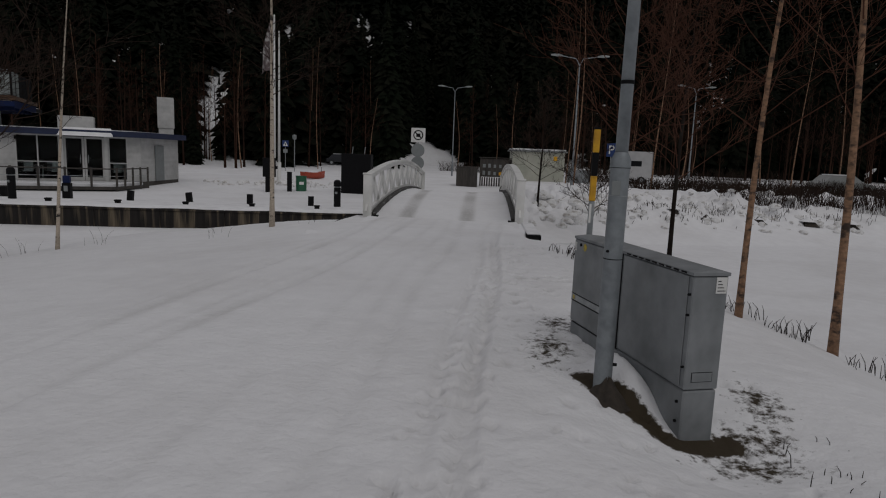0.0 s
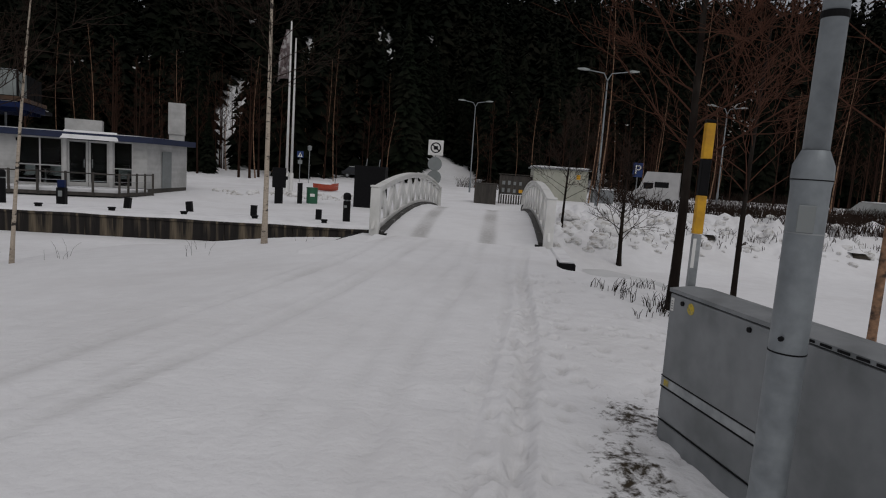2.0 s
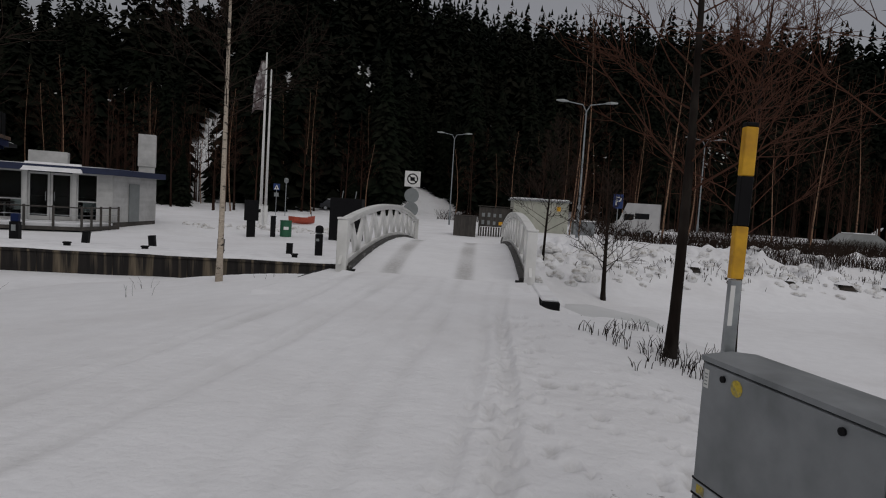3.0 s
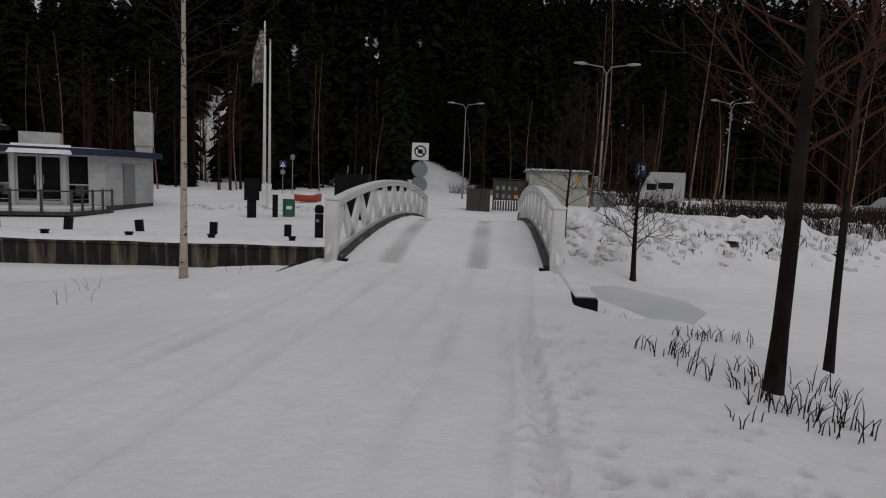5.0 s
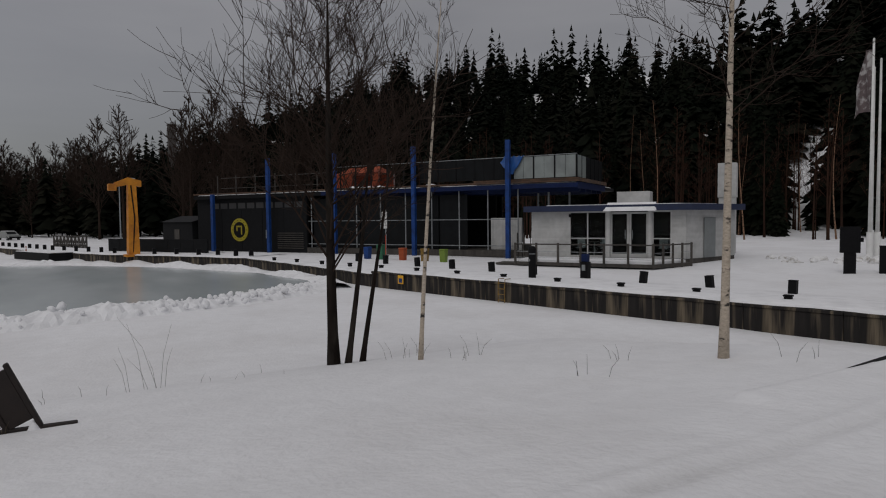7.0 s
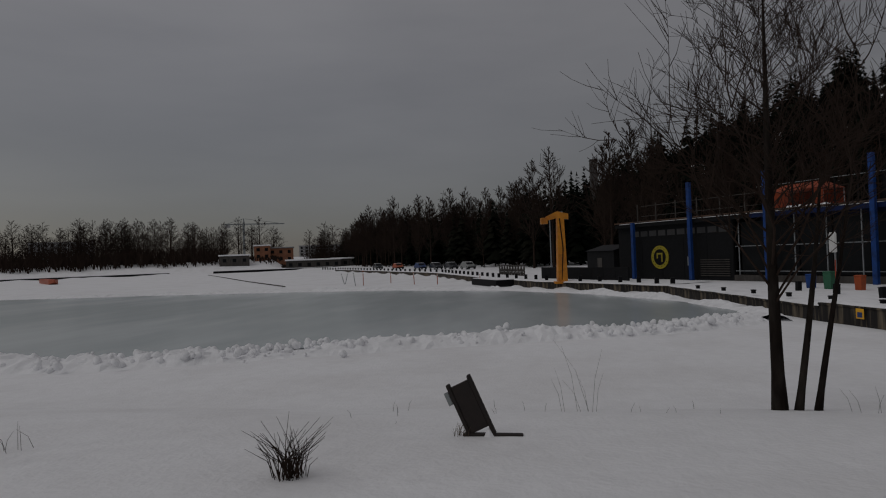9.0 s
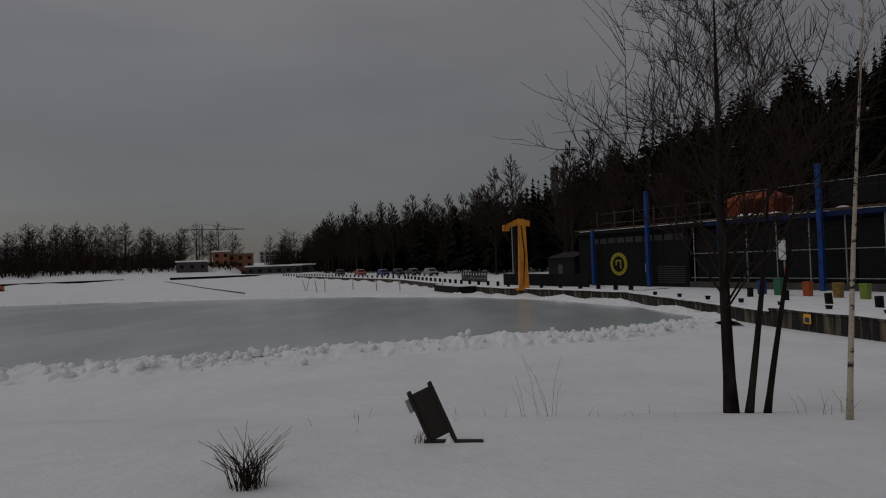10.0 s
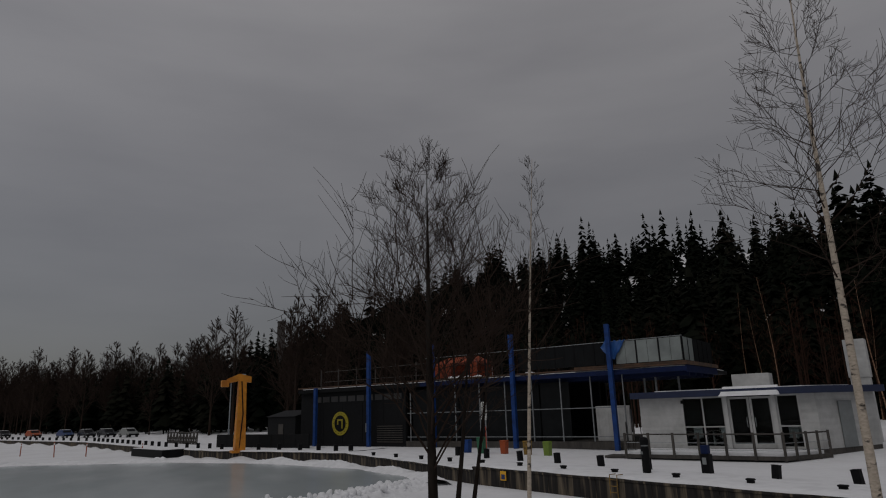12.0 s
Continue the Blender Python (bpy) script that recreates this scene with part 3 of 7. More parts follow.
        for i in range(n + 1):
            s = i / n
            y, z = s * BLEN, bridge_z(s)
            rings.append([(x - 0.06 - sx * 0.14, y, z - 0.05), (x + 0.06 - sx * 0.14, y, z - 0.05), (x + 0.06 - sx * 0.14, y, z + 0.16), (x - 0.06 - sx * 0.14, y, z + 0.16)])
        part("kerb", G().loft(rings), M_DARKTIMBER, rail, "dark edge beam")
    ab = thing("wall_abutment", pose(B0.x, B0.y, 0, 0, 0, math.degrees(ang)), "dark timber and concrete bridge abutment under snow", "abutment", kind="structure")
    part("block", G().box(-2.3, 2.3, -0.6, 0.5, -2.3, -0.16, 0.03), M_CONC, ab)
    for x0, x1, la in ((2.06, 2.38, 2.25), (-2.60, -2.46, 1.9)):
        wing = part("wing_beam", G().box(x0, x1, -la, 0.1, -1.1, -0.07, 0.02), M_BLACK, ab, "dark timber wing beam")
        if x0 > 0:
            part("snow", G().box(x0 - 0.01, x1 - 0.02, -la + 0.01, 0.0, -0.068, -0.012, 0.025), M_SNOWCAP, wing)
    ab2 = thing("wall_abutment", pose(B1.x, B1.y, 0, 0, 0, math.degrees(ang)), "concrete bridge abutment on the quay", "abutment", kind="structure")
    part("block", G().box(-2.6, 2.6, -4.5, 2.0, -2.3, -0.62, 0.03), M_CONC, ab2)


build_bridge()


# ---- lamp post and cable cabinets by the road ----
def roadside_lamp():
    lp = thing("street_lamp", pose(1.303, 4.565, -0.10, 0, 0.3, 0), "galvanised street lamp post with stepped shaft beside cabinets", "street lamp")
    part("lower_shaft", G().tube([(0, 0, 0), (0, 0, 1.66), (0, 0, 1.70), (0, 0, 1.745), (0, 0, 1.80)], [0.067, 0.067, 0.072, 0.070, 0.047], 24, False), M_LAMPPOST, lp, smooth=True)
    part("upper_shaft", G().tube([(0, 0, 1.79), (0, 0, 7.5)], [0.045, 0.034], 20), M_LAMPPOST, lp, smooth=True)
    part("strap", G().tube([(0, 0, 2.265), (0, 0, 2.29)], [0.047, 0.047], 20), M_BLACK, lp)
    door = part("service_door", G().tube([(0, 0, 1.04), (0, 0, 1.046)], [0.0685, 0.0685], 24), M_BLACK, lp, "dark joint of the service door")
    part("screw", G().tube([(-0.042, -0.050, 1.10), (-0.050, -0.060, 1.10)], 0.010, 8), M_BLACK, door)
    tag = part("tag", G().box(-0.055, 0.005, -0.073, -0.066, 1.50, 1.60, 0.002), M_SIGNGREY, lp, "pale number tag")
    part("tag_band", G().tube([(0, 0, 1.494), (0, 0, 1.499)], [0.0685, 0.0685], 24), M_GALV, tag)
    part("rim_line", G().tube([(0, 0, 1.69), (0, 0, 1.694)], [0.0725, 0.0725], 24), M_BLACK, lp)
    part("bolt", G().tube([(0.06, -0.02, 0.26), (0.09, -0.02, 0.26)], 0.012, 8), M_BLACK, lp)
    part("lamp_arm", G().tube([(0, 0, 7.4), (0, 0.2, 7.7), (0, 1.0, 7.85)], [0.03, 0.03, 0.03], 10), M_LAMPPOST, lp)
    part("lamp_head", G().box(-0.13, 0.13, 0.9, 1.6, 7.78, 7.92, 0.05), M_LAMPPOST, lp)
    part("earth_mound", mound(0.19, 0.12, 5), M_EARTH, lp, "bare wet earth round the foot", smooth=True, m=pose(0.03, -0.05, 0.05))


def mound(r, h, seed, n=26, rings=9, sx=1.0, sy=1.0):
    """A low lump with an uneven rim."""
    rr = random.Random(seed)
    ph = [rr.uniform(0, 6.28) for _ in range(4)]
    g, out = G(), []
    for k in range(rings + 1):
        t = k / rings
        row = []
        for i in range(n):
            a = 2 * math.pi * i / n
            w = 1 + 0.16 * math.sin(2 * a + ph[0]) + 0.10 * math.sin(3 * a + ph[1]) + 0.06 * math.sin(7 * a + ph[2])
            z = h * (math.cos(t * math.pi) * 0.5 + 0.5) * (1 + 0.12 * math.sin(5 * a + ph[3] + 4 * t)) - 0.06 * t
            row.append((r * w * t * math.cos(a) * sx, r * w * t * math.sin(a) * sy, z))
        out.append(row)
    return g.loft(out, caps=False)


def cabinet(m, length, label):
    """A street cabinet of grey sheet metal: plinth, body, door, lid."""
    cb = thing("cable_cabinet", m, label, "cabinet", group="cable cabinets")
    d, h = 0.254, 0.935
    part("plinth", G().box(0.0, d, 0.0, length, -0.42, 0.112, 0.01), M_CAB, cb, "lighter lower plinth")
    part("body", G().box(-0.004, d + 0.004, -0.002, length - 0.004, 0.120, h - 0.03, 0.008), M_CAB, cb)
    lid = G().add([(-0.012, -0.008, h - 0.026), (d + 0.012, -0.008, h - 0.026), (d + 0.012, length + 0.002, h - 0.026), (-0.012, length + 0.002, h - 0.026),
                   (-0.012, -0.008, h - 0.004), (d + 0.012, -0.008, h - 0.004), (d + 0.012, length + 0.002, h - 0.004), (-0.012, length + 0.002, h - 0.004),
                   (d / 2, 0.004, h + 0.012), (d / 2, length - 0.008, h + 0.012)],
                  [(0, 3, 2, 1), (0, 1, 5, 4), (1, 2, 6, 5), (2, 3, 7, 6), (3, 0, 4, 7), (4, 5, 8), (6, 7, 9), (5, 6, 9, 8), (7, 4, 8, 9)])
    part("lid", lid, M_CAB, cb)
    # shadow below the lid's edge, built as a thin black strip
    part("lid_shadow", G().box(-0.007, d + 0.002, 0.002, length - 0.008, h - 0.0300, h - 0.0262), M_BLACK, cb, "black strip for the shadow in the gap under the lid")
    for z in (-0.12, 0.02):
        part("bolt", G().tube([(-0.012, 0.06, z), (0.0, 0.06, z)], 0.011, 8), M_BLACK, cb)
    return cb


roadside_lamp()
CAB = pose(1.804, 4.234, 0.0, 0, 0, 21.9)
CAB1L, CAB2L = 0.922, 0.925
cab1 = cabinet(CAB, CAB1L, "large grey sheet-metal cable cabinet with sloping lid")
door = part("door", G().box(-0.014, -0.006, 0.045, CAB1L - 0.02, 0.135, 0.900, 0.003), M_CAB, cab1)
for z in (0.28, 0.64, 0.78):
    part("rivet", G().tube([(-0.022, 0.022, z), (-0.003, 0.022, z)], 0.009, 8), M_BLACK, cab1)
for k in range(9):
    part("vent_slot", G().box(-0.0165, -0.0125, 0.07 + k * 0.092, 0.13 + k * 0.092, 0.914, 0.925), M_BLACK, cab1)
part("label_plate", G().box(0.165, 0.245, -0.0065, -0.0025, 0.79, 0.90), M_WHITE, cab1, "white printed label")
for k in range(4):
    part("print_line", G().box(0.175, 0.235 - 0.012 * k, -0.008, -0.007, 0.805 + 0.022 * k, 0.810 + 0.022 * k), M_BLACK, cab1)
badge = part("badge", G().box(0.045, 0.205, -0.0045, -0.0025, 0.175, 0.245, 0.0008), M_BLACK, cab1, "rounded embossed badge")
part("badge_face", G().box(0.049, 0.201, -0.0062, -0.0047, 0.179, 0.241, 0.0006), M_CAB, badge)
cab2 = cabinet(CAB @ pose(0.0, CAB1L + 0.003, 0.0), CAB2L, "grey cable cabinet with warning stickers and cross strip")
part("door", G().box(-0.014, -0.006, 0.03, CAB2L - 0.02, 0.395, 0.900, 0.003), M_CAB, cab2)
part("lower_door", G().box(-0.014, -0.006, 0.03, CAB2L - 0.02, 0.135, 0.318, 0.003), M_CAB, cab2)
strip = part("strip", G().box(-0.012, -0.006, 0.03, CAB2L - 0.01, 0.330, 0.384, 0.002), M_GALV, cab2, "paler steel strip between two dark joints")
for z in (0.319, 0.386):
    part("joint", G().box(-0.010, -0.0045, 0.01, CAB2L - 0.005, z, z + 0.009), M_BLACK, cab2)
part("plinth_joint", G().box(-0.003, 0.0, 0.005, CAB2L - 0.005, 0.1125, 0.1195), M_BLACK, cab2)
part("door_gap", G().box(-0.010, -0.0045, 0.008, 0.024, 0.125, 0.905), M_BLACK, cab2, "dark gap beside the door")
for y in (0.19, 0.77):
    part("lock", G().tube([(-0.024, y, 0.865), (-0.012, y, 0.865)], 0.014, 12), M_BLACK, cab2)
part("warning_sticker", G().tube([(-0.0145, 0.69, 0.85), (-0.016, 0.69, 0.85)], [0.034, 0.034], 12), M_STICKER, cab2, "peeling yellow warning sticker")
part("small_sticker", G().box(-0.0135, -0.0122, 0.83, 0.88, 0.338, 0.376), M_STICKER, strip, "small yellow sticker")
part("warning_mark", G().add([(-0.0128, 0.045, 0.380), (-0.0128, 0.030, 0.356), (-0.0128, 0.052, 0.360), (-0.0128, 0.040, 0.335), (-0.0128, 0.062, 0.366), (-0.0128, 0.044, 0.362)], [(0, 1, 2, 5), (5, 2, 3, 4)]), M_RED, strip, "red lightning mark")
part("label_plate", G().box(-0.0165, -0.0145, 0.862, 0.892, 0.80, 0.878), M_WHITE, cab2, "white label")
for k in range(4):
    part("print_line", G().box(-0.0178, -0.0168, 0.868, 0.886, 0.812 + 0.015 * k, 0.817 + 0.015 * k), M_SIGNGREY, cab2)


def marker_stake():
    st = thing("marker_stake", pose(1.232, 6.062, -0.15, 0, 0.4, 10), "square grey stake with yellow and black reflective bands", "marker post")
    part("stake", G().box(-0.025, 0.025, -0.018, 0.018, 0, 1.405, 0.004), M_GALV, st)
    z = 1.409
    for k, c in ((0.235, M_STAKE), (0.219, M_BLACK), (0.214, M_STAKE), (0.02, M_BLACK)):
        part("band", G().box(-0.028, 0.028, -0.021, 0.021, z, z + k - 0.002, 0.004), c, st)
        z += k
    part("label_plate", G().box(-0.024, -0.004, -0.0205, -0.0185, 1.20, 1.38), M_WHITE, st)


M_STAKE = mat("dull_yellow_band", (0.62, 0.33, 0.012), 0.5, var=0.12, scale=25, tint=(0.48, 0.24, 0.012), tscale=9)
marker_stake()


# ---- buildings on the quay ----
ANG = 33.6
QUAY_SCALE = 1.13
GROWN = Matrix.Translation((-0.2, 6.9, 1.63)) @ Matrix.Scale(QUAY_SCALE, 4) @ Matrix.Translation((0.2, -6.9, -1.63))
PAV = GROWN @ pose(-27.6, 27.6, 0, 0, 0, 34.5)
PW = 7.8


def pavilion():
    pv = thing("pavilion", PAV, "white clapboard lakeside pavilion with glazed front and navy roof edge", "pavilion")
    z0, z1 = -0.42, 1.95
    foot = [(0, 0), (PW, 0), (PW + 2.0, 3.9), (PW - 1.0, 7.5), (0, 7.5)]
    part("floor", G().prism(foot, z0 - 0.25, z0), M_WOODGREY, pv)
    part("roof", G().prism([(0.6, 0.7), (PW - 0.5, 0.7), (PW + 1.1, 3.9), (PW - 1.4, 7.2), (0.6, 7.2)], z1 + 0.305, z1 + 0.36), M_SNOWCAP, pv, "snow on the flat roof")
    part("fascia", G().prism([(-0.3, -0.5), (PW + 0.3, -0.5), (PW + 2.5, 3.9), (PW - 0.8, 8.0), (-0.3, 8.0)], z1, z1 + 0.30), M_NAVY, pv, "navy blue roof edge")

    def cladding(p, q, za, zb, parent):
        p, q = Vector((*p, 0)), Vector((*q, 0))
        d = (q - p).normalized()
        n = Vector((d.y, -d.x, 0))
        w = part("wall", G().loft([[p, q, q - n * 0.12, p - n * 0.12], [v + Vector((0, 0, zb)) - Vector((0, 0, 0)) for v in (p, q, q - n * 0.12, p - n * 0.12)]]), M_PAVWHITE, parent)
        w.data.vertices.foreach_set("co", np.array([(v.x, v.y, z) for z in (za, zb) for v in (p, q, q - n * 0.12, p - n * 0.12)], np.float32).ravel())
        z = za
        while z < zb - 0.02:
            h = min(0.14, zb - z)
            ring = [[v + Vector((0, 0, zz)) for v, zz in ((e + n * 0.006, z), (e + n * 0.024, z), (e + n * 0.010, z + h - 0.004), (e + n * 0.004, z + h - 0.004))] for e in (p, q)]
            part("board", G().loft(ring), M_PAVWHITE, w)
            z += h

    cladding((0, 0), (2.05, 0), z0, z1, pv)
    cladding((7.15, 0), (PW, 0), z0, z1, pv)
    cladding((PW, 0), (PW + 2.0, 3.9), z0, z1, pv)
    cladding((PW + 2.0, 3.9), (PW - 1.0, 7.5), z0, z1, pv)
    cladding((0, 7.5), (0, 0), z0, z1, pv)
    # back wall, inner wall and counter have the room's shade in their colour
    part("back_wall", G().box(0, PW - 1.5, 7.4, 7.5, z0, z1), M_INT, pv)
    part("inner_wall", G().box(1.9, 7.3, 5.2, 5.3, z0, z1), M_INT, pv, "inner wall seen through the glass, room shade in its colour")
    part("table_top", G().box(2.6, 3.4, 1.2, 2.0, z0 + 0.72, z0 + 0.76, 0.01), M_WOODGREY, pv)
    for cx, cy in ((2.45, 0.95), (3.3, 2.5), (3.7, 1.1), (6.6, 1.3), (6.9, 2.4)):
        part("chair_back", G().box(cx - 0.21, cx + 0.21, cy, cy + 0.04, z0 + 0.45, z0 + 0.92, 0.01), M_SIGNGREY, pv)
        part("chair_seat", G().box(cx - 0.21, cx + 0.21, cy - 0.4, cy - 0.01, z0 + 0.42, z0 + 0.46, 0.01), M_SIGNGREY, pv)
    part("table_leg", G().tube([(3.0, 1.6, z0), (3.0, 1.6, z0 + 0.71)], 0.04, 8), M_SIGNGREY, pv)
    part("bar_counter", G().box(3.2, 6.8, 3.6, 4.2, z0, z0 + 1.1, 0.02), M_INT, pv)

    def window(x0, x1, bars):
        w = thing("window", pose(0, 0, 0), "", "")
        w.parent = pv
        for a, b, c, d in ((x0, x0 + 0.07, z0, z1), (x1 - 0.07, x1, z0, z1), (x0 + 0.07, x1 - 0.07, z0, z0 + 0.10), (x0 + 0.07, x1 - 0.07, z1 - 0.08, z1)):
            part("frame", G().box(a, b, -0.03, 0.05, c, d, 0.004), M_PAVWHITE, w)
        for xb in bars:
            part("mullion", G().box(xb - 0.03, xb + 0.03, -0.02, 0.04, z0 + 0.10, z1 - 0.08), M_PAVWHITE, w)
        part("transom", G().box(x0 + 0.07, x1 - 0.07, -0.015, 0.035, z0 + 0.95, z0 + 1.0), M_PAVWHITE, w)
        pane = part("pane", G().box(x0 + 0.07, x1 - 0.07, 0.006, 0.014, z0 + 0.1, z1 - 0.08), M_GLASS, w)
        pane.visible_shadow = False

    window(2.05, 4.0, [3.02])
    window(6.22, 7.15, [])
    dr = thing("door", pose(0, 0, 0), "", "")
    dr.parent = pv
    for a, b in ((4.0, 4.18), (6.04, 6.22)):
        part("pillar", G().box(a, b, -0.16, 0.1, z0, z1 + 0.05, 0.01), M_PAVWHITE, dr)
    part("canopy", G().add([(3.95, -0.75, z1 - 0.02), (6.5, -0.75, z1 - 0.02), (6.5, 0.0, z1 + 0.02), (3.95, 0.0, z1 + 0.02), (4.05, -0.7, z1 + 0.10), (6.4, -0.7, z1 + 0.10), (6.4, 0.0, z1 + 0.42), (4.05, 0.0, z1 + 0.42)],
                           [(0, 3, 2, 1), (4, 5, 6, 7), (0, 1, 5, 4), (1, 2, 6, 5), (2, 3, 7, 6), (3, 0, 4, 7)]), M_SNOWCAP, dr, "white sloping canopy over the door")
    for a, b in ((4.18, 5.10), (5.12, 6.04)):
        g = G().box(a, a + 0.1, -0.02, 0.03, z0, z1 - 0.06, 0.004).box(b - 0.1, b, -0.02, 0.03, z0, z1 - 0.06, 0.004).box(a + 0.1, b - 0.1, -0.02, 0.03, z0, z0 + 0.2, 0.004).box(a + 0.1, b - 0.1, -0.02, 0.03, z1 - 0.16, z1 - 0.06, 0.004)
        part("frame", g, M_PAVWHITE, dr)
        part("pane", G().box(a + 0.1, b - 0.1, 0.0, 0.008, z0 + 0.2, z1 - 0.16), M_GLASS, dr).visible_shadow = False
        hx = b - 0.17 if a < 5 else a + 0.17
        part("pull_handle", G().tube([(hx, -0.02, z0 + 0.95), (hx, -0.07, z0 + 0.97), (hx, -0.07, z0 + 1.35), (hx, -0.02, z0 + 1.37)], 0.018, 8), M_GALV, dr)
    part("roof_box", G().box(3.3, 5.2, 6.0, 7.2, z1 + 0.31, z1 + 1.2, 0.02), M_PAVWHITE, pv, "white ventilation box on the roof")
    part("side_door", G().box(-0.5, 0.5, -0.05, 0.0, z0, z0 + 2.0, 0.01), M_SIGNGREY, pv, "pale grey side door", m=pose(PW + 0.92, 1.72, 0, 0, 0, math.degrees(math.atan2(3.9, 2.0))))
    part("wall_lamp", G().box(2.05, 2.2, -0.12, -0.02, z1 - 0.3, z1 - 0.14, 0.01), M_BLACK, pv)


def deck():
    dk = thing("deck", PAV, "weathered timber deck with post railing and snow", "deck")
    z = -0.52
    out = [(0.0, -2.6), (6.7, -2.9), (8.1, -0.6), (7.7, -0.05), (0.0, -0.05)]
    part("frame", G().prism(out, z - 0.18, z - 0.03), M_WOODGREY, dk)
    # solid black prism imitates the shaded void below the boards
    part("void_shade", G().prism([(0.3, -2.3), (6.4, -2.6), (7.7, -0.7), (7.5, -0.2), (0.3, -0.2)], z - 0.7, z - 0.185), M_BLACK, dk, "black block standing in for the shade under the deck")
    part("snow_layer", G().prism([(0.15, -2.45), (6.6, -2.72), (7.85, -0.7), (7.6, -0.2), (0.15, -0.2)], z - 0.026, z + 0.10), M_SNOWCAP, dk, "snow lying on the boards")
    rim = [Vector((0.0, -2.6, 0)), Vector((6.7, -2.9, 0)), Vector((8.1, -0.6, 0))]
    for a, b, n in ((rim[0], rim[1], 6), (rim[1], rim[2], 4)):
        d = (b - a).normalized()
        for i in range(n + 1 if b is rim[2] else n):
            p = a + (b - a) * (i / n)
            part("post", G().box(p.x - 0.05, p.x + 0.05, p.y - 0.05, p.y + 0.05, z - 0.2, z + 0.93, 0.006), M_WOODGREY, dk)
        for zz in (0.86, 0.50, 0.2):
            q = G().tube([a + Vector((0, 0, z + zz)), b + Vector((0, 0, z + zz))], 0.035 if zz > 0.8 else 0.012, 6)
            part("rail", q, M_WOODGREY if zz > 0.8 else M_GALV, dk)
    part("step", G().box(-1.2, 0.1, -2.3, -1.2, z - 0.22, z - 0.12, 0.01), M_WOODGREY, dk)


pavilion()
deck()

# restaurant terrace: post line from A towards the west
TA = Vector((-32.5, 29.3, 0))
TER = GROWN @ Matrix.Translation(TA) @ Matrix.Rotation(radians(180 + ANG), 4, "Z")   # x runs along the front to the west, y towards the lake is negative side


def terrace():
    tr = thing("restaurant", TER, "dark two-storey lakeside restaurant with blue posts and roof terrace", "building")
    L = 27.0
    # local: x along the front, +y towards the lake, -y inland
    part("roof_slab", G().box(-4.6, L, -9, 0.55, 3.44, 3.66), M_DARKWALL, tr)
    part("slab_edge", G().box(-4.65, 14, 0.555, 0.60, 3.40, 3.68), M_NAVYB, tr, "blue steel slab edge")
    part("slab_edge", G().box(14.004, L, 0.555, 0.60, 3.40, 3.68), M_DARKWALL, tr, "dark slab edge")
    part("slab_end", G().box(-4.70, -4.652, -6.0, 0.60, 3.34, 3.72), M_NAVYB, tr, "blue steel slab edge")
    for i in range(5):
        part("slab_beam", G().box(-4.5, 14, -0.6 - i * 1.3, -0.45 - i * 1.3, 3.20, 3.436), M_NAVYB, tr, "blue steel beam under the slab")
    part("roof_snow", G().box(-4.4, L - 0.2, -9, 0.3, 3.665, 3.74, 0.02), M_SNOWCAP, tr, "snow on the roof terrace")
    part("edge_board", G().box(-4.75, L, 0.50, 0.66, 3.745, 3.84, 0.01), M_EDGEWOOD, tr, "brown timber edge")
    part("edge_board", G().box(-4.80, -4.705, -6.0, 0.498, 3.745, 3.95, 0.01), M_EDGEWOOD, tr, "brown timber edge")
    part("edge_board", G().box(-4.70, 2.0, 0.40, 0.498, 3.845, 3.98, 0.01), M_EDGEWOOD, tr, "brown timber kerb")
    rr = random.Random(6)
    for i in range(9):
        x = rr.uniform(-3.5, 15)
        part("snow_patch", mound(rr.uniform(0.3, 0.6), rr.uniform(0.08, 0.16), 40 + i, n=12, rings=4, sx=1.6, sy=0.4), M_SNOWCAP, tr, "snow left on the terrace edge", smooth=True, m=pose(x, 0.30, 3.84))
    for x, zt in ((-0.45, 6.35), (6.15, 6.35), (12.6, 6.3), (18.75, 6.3), (24.6, 3.75)):
        part("post", G().box(x - 0.13, x + 0.13, 0.72, 0.98, -1.6, zt, 0.01), M_BLUE, tr, "tall blue steel post")
    for x in (-3.6, -1.6, -2.6):
        part("column", G().tube([(x, -0.4 - abs(x + 2.6), -0.9), (x, -0.4 - abs(x + 2.6), 3.19)], 0.06, 8), M_CAB, tr, "thin grey steel column")
    # white partition and stair at the east end
    wall = part("partition", G().box(-0.95, 1.12, -0.30, -0.18, -0.34, 1.66, 0.01), M_PAVWHITE, tr, "white boarded partition")
    for i in range(11):
        part("board", G().box(-0.93 + i * 0.186, -0.755 + i * 0.186, -0.178, -0.162, -0.32, 1.64, 0.004), M_PAVWHITE, wall)
    stair = part("stair", G().box(-1.7, -1.25, -0.7, 0.4, -0.95, -0.35, 0.01).box(-2.05, -1.704, -0.7, 0.4, -0.95, -0.55, 0.01).box(-2.4, -2.054, -0.7, 0.4, -0.95, -0.75, 0.01), M_WOODGREY, tr, "grey timber steps")
    for x in (-2.4, -1.85, -1.3, -0.9):
        part("baluster", G().box(x - 0.03, x + 0.03, 0.42, 0.48, -0.95, 0.75 if x > -1.5 else 0.4, 0.005), M_WOODGREY, stair)
        part("handrail", G().box(x - 0.02, x + 0.02, -0.78, -0.72, -0.95, 0.75, 0.005), M_WOODGREY, stair)
    # dark hall, west half
    part("hall_wall", G().box(15.6, L, 0.0, 0.25, -1.5, 3.43), M_DARKWALL, tr, "dark grey panelled wall")
